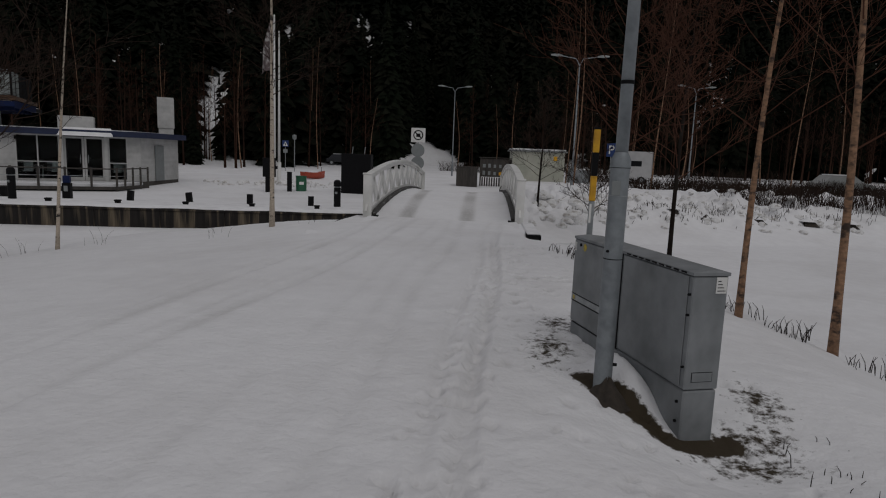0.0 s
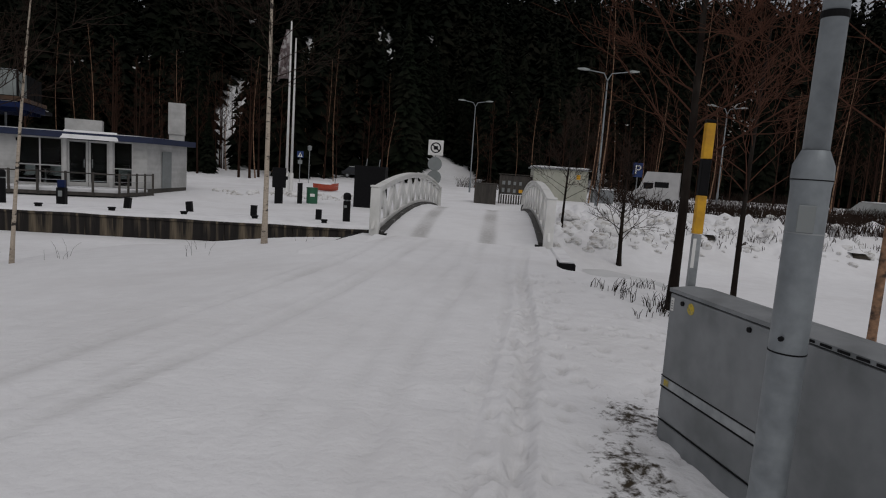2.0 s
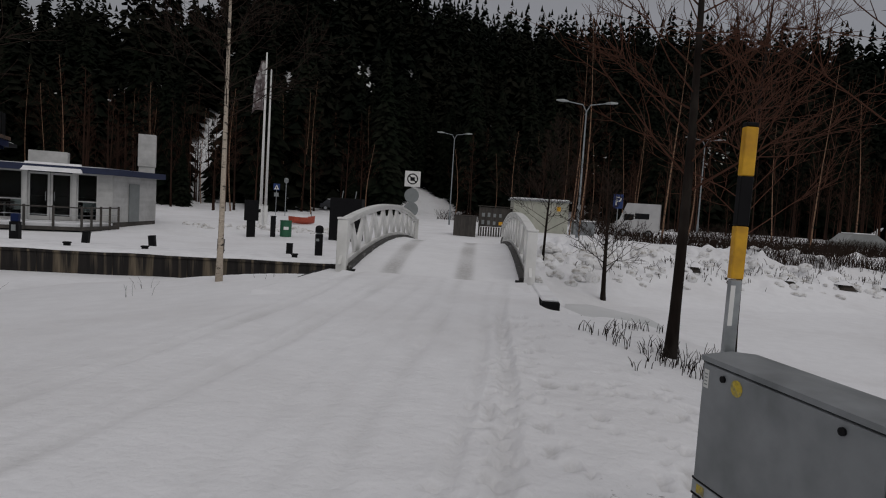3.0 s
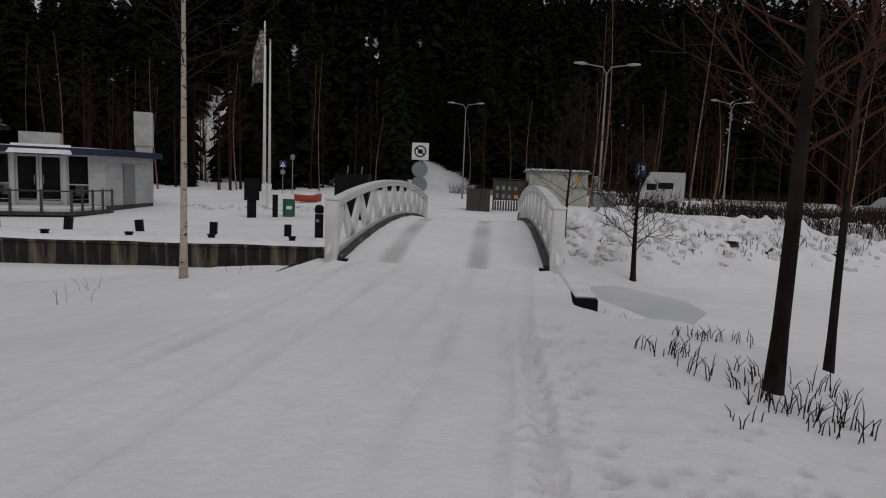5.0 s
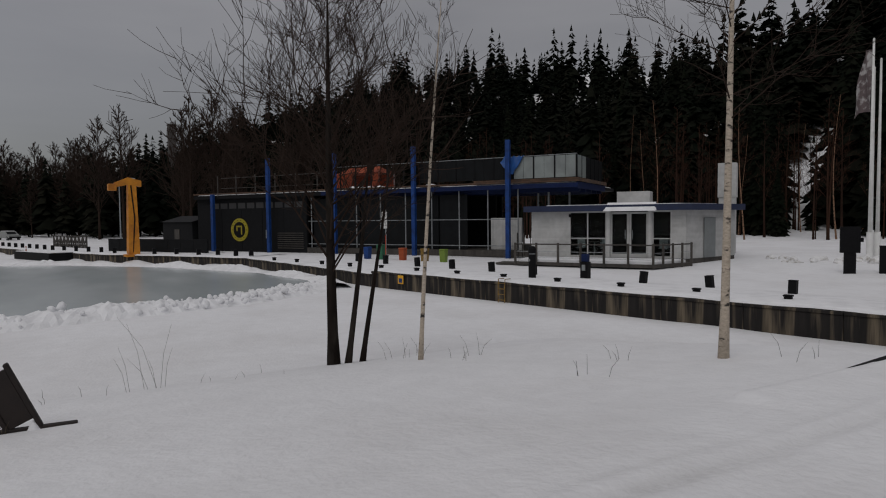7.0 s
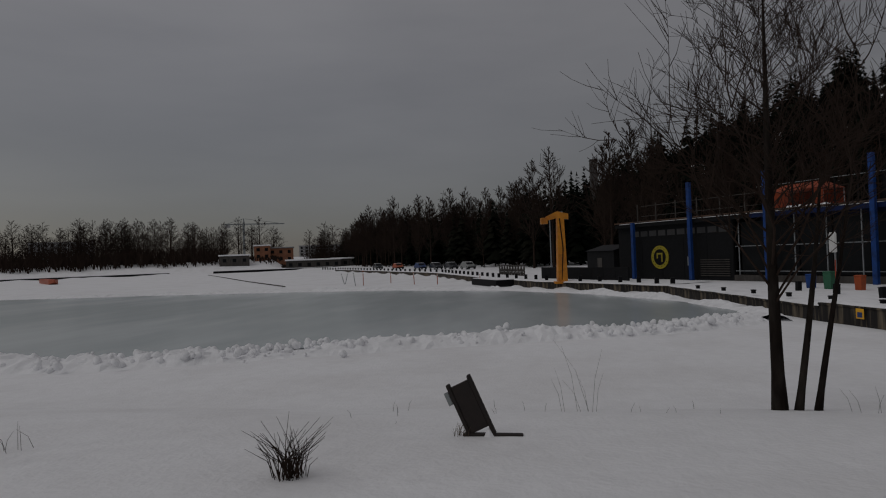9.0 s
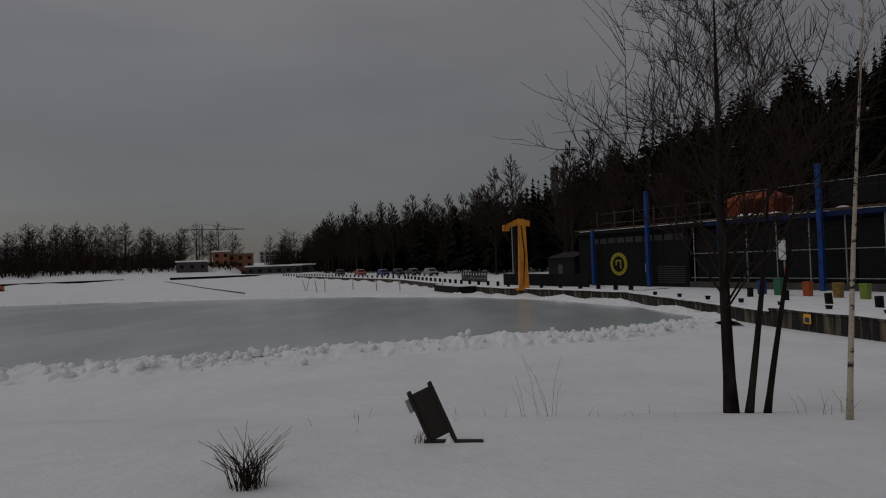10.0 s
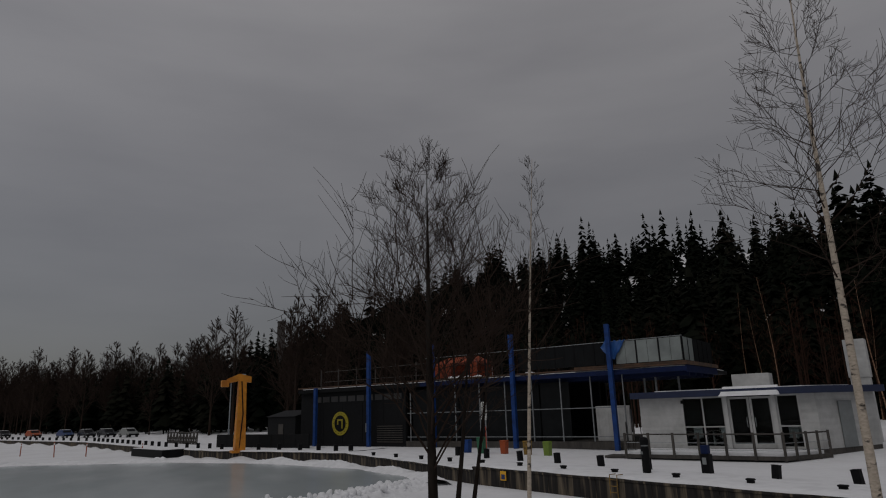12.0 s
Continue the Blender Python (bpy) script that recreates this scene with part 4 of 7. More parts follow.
    for i in range(5):
        part("panel", G().box(15.65 + i * 2.15, 15.65 + i * 2.15 + 2.12, 0.252, 0.275, -1.3, 2.45, 0.004), M_DARKWALL, tr)
    for i in range(10):
        part("window", G().box(16.0 + i * 0.95, 16.75 + i * 0.95, 0.253, 0.27, 2.62, 3.05), M_CLEREST, tr, "grey clerestory window")
    part("hall_end", G().box(L - 0.25, L, -9, 0.0, -1.5, 3.43), M_DARKWALL, tr)
    part("back_wall", G().box(4.0, L, -9.2, -9.0, -1.5, 3.43), M_DARKWALL, tr)
    for k in range(8):
        part("louvre_slat", G().box(15.9, 18.4, 0.285, 0.33, -0.45 + 0.16 * k, -0.39 + 0.16 * k), M_WOODGREY, tr)
    # glazed bar, east half
    part("bar_floor", G().box(-1.2, 15.5, -8.5, 0.4, -0.75, -0.35), M_WOODGREY, tr)
    part("bar_back", G().box(2.4, 15.5, -4.2, -4.0, -0.35, 3.43), M_DARKWALL, tr)
    for i in range(6):
        part("pane", G().box(2.7 + i * 2.1, 4.7 + i * 2.1, -0.06, -0.04, -0.3, 3.19), M_SMOKE, tr, "dark tinted glass")
    for i in range(9):
        x = -0.9 + i * 2.0
        part("column", G().box(x - 0.03, x + 0.03, 0.29, 0.35, -0.35, 3.43), M_CAB, tr)
    for z in (-0.1, 1.55):
        part("rail", G().box(-0.9, 15.4, 0.29, 0.34, z, z + 0.05), M_CAB, tr)
    for x, w in ((3.6, 2.0), (7.4, 1.5), (10.6, 1.8)):
        part("menu_board", G().box(x, x + w, -0.2, -0.14, 0.3, 1.9, 0.01), M_BLACK, tr, "black menu board")
    # roof terrace balustrade
    for i in range(14):
        x = -4.55 + i * 1.3
        part("baluster", G().box(x - 0.04, x + 0.04, 0.40, 0.47, 3.85, 5.34), M_BLACK, tr)
        if i < 8:
            part("screen", G().box(x + 0.05, x + 0.64, 0.42, 0.45, 4.02, 5.30), M_FROST if i < 3 else M_SMOKE, tr, "frosted glass screen" if i < 3 else "smoked glass screen")
            part("screen", G().box(x + 0.66, x + 1.25, 0.42, 0.45, 4.02, 5.30), M_FROST if i < 3 else M_SMOKE, tr, "frosted glass screen" if i < 3 else "smoked glass screen")
    for i in range(7):
        y = 0.4 - i * 1.0
        part("baluster", G().box(-4.60, -4.53, y - 0.035, y + 0.035, 3.85, 5.34), M_BLACK, tr)
        if i < 6:
            part("screen", G().box(-4.58, -4.55, y - 0.95, y - 0.05, 4.02, 5.30), M_FROST if i < 2 else M_SMOKE, tr, "glass screen")
    part("top_rail", G().box(-4.6, 13.5, 0.39, 0.48, 5.342, 5.37), M_GALV, tr)
    rows = []
    for a in range(9):
        u = a / 8
        drop = 0.35 + 0.75 * math.sin(2.6 * u + 0.3) ** 2
        rows.append([(-1.35 + 1.25 * u + 0.04 * b, 0.50 + 0.05 * math.sin(a * 1.9 + b) + 0.03 * b, 5.42 - 0.10 * (a % 2) - drop * b / 5) for b in range(6)])
    rows += [[(x, y - 0.07, z) for x, y, z in row] for row in rows[::-1]]
    part("tarpaulin", G().loft(rows, close=False, caps=False), M_TARP, tr, "crumpled blue tarpaulin hung over the rail", smooth=True)
    for z in (4.2, 5.0):
        part("rail", G().box(13.5, L - 3, 0.42, 0.46, z, z + 0.04), M_WOODGREY, tr)
    for i in range(6):
        part("baluster", G().box(14.4 + i * 2, 14.46 + i * 2, 0.41, 0.47, 3.7, 5.2), M_WOODGREY, tr)
    lg = part("roundel", G().tube([(22.3, 0.28, 0.95), (22.3, 0.34, 0.95)], [0.9, 0.9], 36), M_ROUNDEL, tr, "round yellow and black sign")
    part("disc", G().tube([(22.3, 0.341, 0.95), (22.3, 0.352, 0.95)], [0.62, 0.62], 32), M_BLACK, lg)
    for x0, x1, z0, z1 in ((-0.30, 0.30, 1.16, 1.28), (-0.30, -0.18, 0.58, 1.159), (0.18, 0.30, 0.86, 1.159)):
        part("figure_bar", G().box(22.3 + x0, 22.3 + x1, 0.353, 0.365, z0, z1), M_ROUNDEL, lg)
    for k in range(14):
        a = 2 * math.pi * k / 14
        part("mark", G().box(-0.05, 0.05, 0.3405, 0.349, -0.02, 0.02), M_BLACK, lg, m=pose(22.3 + 0.75 * math.cos(a), 0, 0.95 + 0.75 * math.sin(a)))
    part("notice", G().box(19.2, 19.6, 0.28, 0.30, 0.3, 0.95), M_SIGNGREY, tr, "grey notice board")
    um = thing("canvas_tent", TER @ pose(11.6, -1.4, 3.74), "low orange canvas tent with open front on the roof terrace", "tent")
    part("canopy", G().add([(-1.9, 1.0, 1.25), (1.9, 1.0, 1.15), (1.9, -1.2, 1.2), (-1.9, -1.2, 1.2), (-1.3, 0.0, 1.72), (1.3, 0.0, 1.66)], [(0, 1, 5, 4), (2, 3, 4, 5), (1, 2, 5), (3, 0, 4), (0, 3, 2, 1)]), M_CANVAS, um, "sagging orange roof")
    for x0, x1 in ((-1.9, -1.25), (0.35, 1.9)):
        part("front_panel", G().box(x0, x1, 0.95, 0.99, 0.2, 1.16), M_CANVAS, um)
    part("back_panel", G().box(-1.85, 1.85, -1.2, -1.16, 0.2, 1.16), M_CANVAS, um)
    for x in (-1.85, 1.85):
        for y in (-1.1, 0.9):
            part("pole", G().tube([(x, y, 0), (x, y, 1.18)], 0.025, 8), M_GALV, um)


M_TARP = mat("blue_tarpaulin", (0.014, 0.085, 0.30), 0.5, var=0.2, scale=4, bump=0.02, bscale=6)
M_EDGEWOOD = mat("weathered_brown_timber", (0.10, 0.055, 0.032), 0.8, var=0.25, scale=5, tint=(0.05, 0.035, 0.028), tscale=1.5, bump=0.003)
M_CANVAS = mat("orange_canvas", (0.28, 0.05, 0.014), 0.9, var=0.2, scale=3, tint=(0.17, 0.03, 0.012), tscale=1)
M_SMOKE = mat("smoked_glass", (0.009, 0.010, 0.011), 0.5, var=0.2, scale=2, spec=0.12)
M_NAVYB = mat("navy_steel", (0.005, 0.014, 0.062), 0.6, var=0.15, scale=4, spec=0.2)
M_CLEREST = mat("clerestory_glass", (0.028, 0.028, 0.029), 0.5, var=0.3, scale=1.5)
M_ROUNDEL = mat("roundel_yellow", (0.34, 0.28, 0.012), 0.5, var=0.08)
terrace()


def white_tower():
    tw = thing("sign_tower", pose(-27.5, 43.5, -0.9, 0, 0, 30), "white boxed pylon standing behind the pavilion", "pylon")
    part("shaft", G().box(-0.50, 0.50, -0.34, 0.34, 0, 3.75, 0.01), M_PAVWHITE, tw)
    part("head", G().box(-0.56, 0.56, -0.40, 0.40, 3.754, 6.0, 0.015), M_PAVWHITE, tw)


white_tower()


# ---- trees ----
def grow(rr, trunk_g, twig_g, base, height, r0, lean=(0, 0), limbs=22, start=0.3, spread=0.33, up=0.6, depth=2, bend=0.05, crown_pow=0.7, twigs=5, droop=0.0, rmin=0.0028, sides=9, coarse=False):
    """A bare tree: a bent tapering trunk, limbs that fork into twigs."""
    pts, n = [], (6 if coarse else 12)
    ph = rr.uniform(0, 6.28)
    for i in range(n + 1):
        t = i / n
        w = bend * height * 0.12
        pts.append(Vector((base[0] + lean[0] * t * height + w * math.sin(3.1 * t + ph) - w * math.sin(ph), base[1] + lean[1] * t * height + w * math.cos(2.6 * t + ph) - w * math.cos(ph), base[2] + t * height)))
    rad = [max(rmin * 1.5, r0 * (1 - t / n) ** 0.85 * (1.25 if t == 0 else 1)) for t in range(n + 1)]
    trunk_g.tube(pts, rad, sides)

    def limb(p, d, length, r, level):
        k = (2 if level < depth else 1) if coarse else (4 if level < depth else 3)
        q, path, rads = p.copy(), [p.copy()], [r]
        d = d.normalized()
        for j in range(k):
            d = (d + Vector((rr.uniform(-0.22, 0.22), rr.uniform(-0.22, 0.22), rr.uniform(-0.05, 0.22) * up - droop * (j / k)))).normalized()
            q = q + d * (length / k)
            path.append(q.copy())
            rads.append(max(rmin, r * (1 - (j + 1) / (k + 0.4))))
        twig_g.tube(path, rads, 4 if level == 0 and not coarse else 3, False)
        if level < depth:
            for _ in range(twigs + rr.randint(-1, 1)):
                s = rr.uniform(0.25, 1.0) * k
                i0 = min(k - 1, int(s))
                p0 = path[i0].lerp(path[i0 + 1], s - i0)
                ax = (path[i0 + 1] - path[i0]).normalized()
                side = ax.cross(Vector((rr.uniform(-1, 1), rr.uniform(-1, 1), rr.uniform(-1, 1)))).normalized()
                limb(p0, ax * rr.uniform(0.5, 0.9) + side * rr.uniform(0.45, 0.8) + Vector((0, 0, 0.16 * up)), length * rr.uniform(0.32, 0.55), max(rmin, r * 0.55), level + 1)

    for i in range(limbs):
        t = start + (1 - start) * (i + rr.random()) / limbs
        s = min(n - 1, int(t * n))
        p = pts[s].lerp(pts[s + 1], t * n - s)
        a = i * 2.4 + rr.uniform(-0.5, 0.5)
        l = height * spread * (1.02 - ((t - start) / (1 - start)) ** crown_pow * 0.86) * rr.uniform(0.7, 1.15)
        limb(p, Vector((math.cos(a), math.sin(a), up * rr.uniform(0.5, 1.3))), l, max(rmin, rad[s] * 0.27), 0)


def bare_tree(name, x, y, z, seed, stems, label, bark, twig, category="tree", group="bare trees"):
    tr = thing(name, pose(x, y, z), label, category, group=group)
    rr = random.Random(seed)
    tg, bg = G(), G()
    for kw in stems:
        tg = G()
        grow(rr, tg, bg, **kw)
        part("trunk", tg, bark, tr, smooth=True)
    part("crown", bg, twig, tr, "bare branches and fine twigs")
    return tr


ax, ay = -11.45, 10.98
bare_tree("alder", ax, ay, gz(ax, ay) - 0.05, 11, [
    dict(base=(0, 0, 0), height=7.6, r0=0.108, lean=(-0.02, 0.0), limbs=52, start=0.22, spread=0.50, up=0.9, depth=2, twigs=8, rmin=0.0036),
    dict(base=(0.04, 0.26, 0), height=4.8, r0=0.062, lean=(0.01, 0.10), bend=0.12, limbs=10, start=0.45, spread=0.3, up=0.7, depth=2, twigs=4),
    dict(base=(0.10, 0.52, 0), height=4.4, r0=0.055, lean=(0.03, 0.10), bend=0.18, limbs=10, start=0.45, spread=0.3, up=0.7, depth=2, twigs=4)],
    "dark multi-stemmed bare alder on the snowy bank", M_BARK, M_TWIG)
bx, by = -9.58, 11.85
bare_tree("birch", bx, by, gz(bx, by) - 0.05, 12, [dict(base=(0, 0, 0), height=6.6, r0=0.040, lean=(0.075, 0.03), limbs=24, start=0.38, spread=0.20, up=1.3, twigs=5, rmin=0.0022)],
          "slender young white-barked birch on the lake bank", M_BIRCH, M_TWIG)
lx, ly = -5.87, 14.56
bare_tree("birch", lx, ly, gz(lx, ly) - 0.05, 13, [dict(base=(0, 0, 0), height=8.8, r0=0.062, lean=(-0.01, 0.06), limbs=44, start=0.36, spread=0.25, up=0.75, twigs=6)],
          "tall bare birch with pale peeling bark", M_BIRCH, M_TWIG)
for i, (x, y, h, r, lean, rusty, lab) in enumerate((
        (3.39, 8.46, 8.0, 0.044, (0.065, -0.01), True, "rusty-barked young birch leaning over the bank"),
        (4.35, 7.95, 8.8, 0.053, (-0.10, -0.01), True, "crooked rusty-barked birch by the frozen channel"),
        (1.96, 10.68, 7.0, 0.070, (-0.01, 0.0), False, "dark bare tree among cut shrubs"),
        (3.38, 13.15, 6.6, 0.052, (0.02, 0.0), False, "thin dark bare tree on the bank"),
        (2.72, 26.4, 4.6, 0.095, (0.0, 0.0), False, "small dark bare tree on the far bank"),
        (0.46, 30.4, 6.0, 0.06, (0.05, 0.0), False, "leaning bare tree beside the bridge"))):
    z = gz(x, y)
    bare_tree("bare_tree", x, y, z - 0.06, 30 + i, [dict(base=(0, 0, 0), height=h, r0=r, lean=lean, bend=0.18 if rusty else 0.08, limbs=34, start=0.28 if y < 20 else 0.2, spread=0.36 if y < 20 else 0.46, up=0.8, twigs=6, rmin=0.0028 if y < 20 else 0.006)],
              lab, M_BIRCHRED if rusty else M_BARK, M_TWIGRED if y < 20 else M_TWIG)


def spruce(rr, h, tiers, spokes, slim=0.16, full=True):
    """Trunk and drooping needle boughs of one spruce."""
    tg, cg = G(), G()
    tg.tube([(0, 0, -0.5), (0, 0, h * 0.5), (0, 0, h)], [h * 0.011, h * 0.007, 0.01], 5)
    for k in range(tiers):
        t = k / (tiers - 1)
        r = h * slim * (1 - t) ** 0.8 * (0.72 + 0.28 * min(1.0, t * 6)) + 0.10
        for s in range(spokes if t < 0.85 else max(3, spokes - 2)):
            z = h * (0.05 + 0.93 * min(1.0, t + rr.uniform(-0.9, 0.9) / tiers))
            a = rr.uniform(0, 6.28)
            l = r * rr.uniform(0.6, 1.25)
            w = l * (rr.uniform(0.30, 0.48) if tiers < 20 else rr.uniform(0.17, 0.30)) + 0.06
            c, d = math.cos(a), math.sin(a)
            dz = l * rr.uniform(0.30, 0.75)
            root, tip = Vector((0, 0, z + 0.12 * l)), Vector((c * l, d * l, z - dz))
            m1 = Vector((c * l * 0.55 - d * w, d * l * 0.55 + c * w, z - dz * 0.75))
            m2 = Vector((c * l * 0.55 + d * w, d * l * 0.55 - c * w, z - dz * 0.75))
            top = Vector((c * l * 0.5, d * l * 0.5, z - dz * 0.15 + 0.06 * l))
            low = Vector((c * l * 0.6, d * l * 0.6, z - dz - 0.30 * l))
            faces = [(0, 1, 4), (0, 4, 3), (1, 2, 4), (4, 2, 3)]
            cg.add([root, m1, tip, m2, top, low] if full else [root, m1, tip, m2, top], faces if not full else [(0, 1, 4), (0, 4, 3), (1, 2, 4), (4, 2, 3), (1, 5, 2), (3, 2, 5), (0, 5, 1), (0, 3, 5)])
    rb, nb = h * slim * 0.10 + 0.05, 5
    cg.add([(rb * math.cos(6.283 * i / nb), rb * math.sin(6.283 * i / nb), h * 0.91) for i in range(nb)] + [(0, 0, h * 1.0)], [(i, (i + 1) % nb, nb) for i in range(nb)])
    return tg, cg


def foot_y(x):
    return float(np.interp(x, FOOT_X, FOOT_Y))


def in_path(x, y):
    """The cleared strip that climbs the hill."""
    t = (y - 92) / 60
    return -0.4 < t < 0.27 and abs(x - (-16.5 - 9 * t)) < 5.6 * (1 - 0.9 * max(0.0, t))


def glade(x, y):
    """Openings in the woods where the snowy slope shows."""
    return y < foot_y(x) + 55 and -75 < x and not -34 < x < -6 and math.sin(x * 0.23 + 0.6 * math.sin(y * 0.11)) + math.sin(y * 0.19 + x * 0.07) > 0.6


def forest():
    rr = random.Random(77)
    kinds = []
    for k in range(5):
        tg, cg = spruce(rr, 16, 48, 12, rr.uniform(0.12, 0.165), False)
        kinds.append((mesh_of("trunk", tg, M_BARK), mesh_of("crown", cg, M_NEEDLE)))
    placed = 0
    for _ in range(4000):
        if placed >= 260:
            break
        x = rr.uniform(-150, 75)
        y = foot_y(x) + rr.uniform(2, 40)
        if in_path(x, y) or glade(x, y):
            continue
        s = rr.choice((rr.uniform(0.4, 0.8), rr.uniform(0.75, 1.1), rr.uniform(1.0, 1.5)))
        tr = thing("spruce", pose(x, y, gz(x, y) - 0.2, rr.uniform(-1.5, 1.5), rr.uniform(-1.5, 1.5), rr.uniform(0, 360)) , "dark green spruce on the wooded hillside", "tree", group="spruces on the hill")
        tr.scale = (s * rr.uniform(0.85, 1.1),) * 2 + (s,)
        if x < -50:
            tr.scale = [c * (0.62 if x < -66 and y < 68 else 0.85) for c in tr.scale]
        tk, ck = kinds[rr.randrange(5)]
        part("trunk", tk, None, tr)
        part("crown", ck, None, tr)
        placed += 1
    for x, y in ((-19.5, 112), (-22, 111), (-24.5, 113), (-17, 110), (-21, 117), (-26, 109.5), (-14.5, 107), (-23, 119), (-18.5, 116)):
        tr = thing("spruce", pose(x, y, gz(x, y) - 0.2, 0, 0, rr.uniform(0, 360)), "dark green spruce at the head of the cleared strip", "tree", group="spruces on the hill")
        tr.scale = (rr.uniform(0.8, 1.0),) * 3
        tk, ck = kinds[rr.randrange(5)]
        part("trunk", tk, None, tr)
        part("crown", ck, None, tr)
    # the woods behind, joined
    temps = []
    for k in range(6):
        tg, cg = spruce(rr, 16, 14, 6, rr.uniform(0.15, 0.20), False)
        temps.append((np.array([tuple(v) for v in cg.v]), np.array([f for f in cg.f])))
    vs, fs, off = [], [], 0
    n = 0
    while n < 3500:
        a, r = radians(rr.uniform(-38, 104)), rr.uniform(60, 250) + (80 * rr.random() if rr.random() < 0.2 else 0)
        x, y = -r * math.sin(a), r * math.cos(a)
        if y < foot_y(x) + 6 or in_path(x, y) or glade(x, y):
            continue
        v, f = temps[rr.randrange(6)]
        s, a = rr.choice((rr.uniform(0.45, 0.8), rr.uniform(0.7, 1.0), rr.uniform(0.7, 1.0), rr.uniform(1.0, 1.55))), rr.uniform(0, 6.28)
        if -260 < x < -45 and y < foot_y(x) + 150:
            squat = 0.80 if x > -68 or y > 78 and x > -115 else 0.56 if x > -110 else 0.70
        else:
            squat = 1.0
        c, d = math.cos(a), math.sin(a)
        w = v @ np.array([[c, d, 0], [-d, c, 0], [0, 0, 1]]) * np.array([s, s, s * squat]) + np.array([x, y, gz(x, y) - 0.3])
        vs.append(w)
        fs.append(f + off)
        off += len(v)
        n += 1
    while n < 4700:
        x = rr.uniform(-230, -50)
        y = foot_y(x) + rr.uniform(8, 130)
        if glade(x, y) and rr.random() < 0.6:
            continue
        v, f = temps[rr.randrange(6)]
        s = rr.uniform(0.55, 1.0)
        vs.append(v * np.array([s, s, s * rr.uniform(0.5, 0.7)]) + np.array([x, y, gz(x, y) - 0.3]))
        fs.append(f + off)
        off += len(v)
        n += 1
    while n < 5300:
        a, r = radians(rr.uniform(-38, 32)), rr.uniform(150, 270)
        x, y = -r * math.sin(a), r * math.cos(a)
        v, f = temps[rr.randrange(6)]
        vs.append(v * rr.uniform(0.8, 1.5) + np.array([x, y, gz(x, y) - 0.3]))
        fs.append(f + off)
        off += len(v)
        n += 1
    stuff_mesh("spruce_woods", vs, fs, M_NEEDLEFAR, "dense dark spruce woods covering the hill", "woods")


def stuff_mesh(name, vs, fs, material, label, category):
    """Joins triangle soups into one object of kind stuff."""
    V, F = np.concatenate(vs), np.concatenate(fs)
    me = bpy.data.meshes.new(name)
    me.vertices.add(len(V))
    me.vertices.foreach_set("co", V.astype(np.float32).ravel())
    me.loops.add(F.size)
    me.loops.foreach_set("vertex_index", F.ravel().astype(np.int32))
    me.polygons.add(len(F))
    me.polygons.foreach_set("loop_start", (np.arange(len(F)) * F.shape[1]).astype(np.int32))
    me.polygons.foreach_set("loop_total", np.full(len(F), F.shape[1], np.int32))
    me.update(calc_edges=True)
    me.materials.append(material)
    return tagged(new(name, me), label, category, kind="stuff")


def scatter(temps, spots, rr, lo, hi):
    """Copies of template soups at spots, turned and scaled."""
    vs, fs, off = [], [], 0
    for x, y, z in spots:
        v, f = temps[rr.randrange(len(temps))]
        s, a = rr.uniform(lo, hi), rr.uniform(0, 6.28)
        c, d = math.cos(a), math.sin(a)
        vs.append(v @ np.array([[c, d, 0], [-d, c, 0], [0, 0, 1]]) * s + np.array([x, y, z]))
        fs.append(f + off)
        off += len(v)
    return vs, fs


forest()


def soup(g):
    """Vertices and quads of a growing mesh."""
    return np.array([tuple(v) for v in g.v]), np.array([f for f in g.f if len(f) == 4])


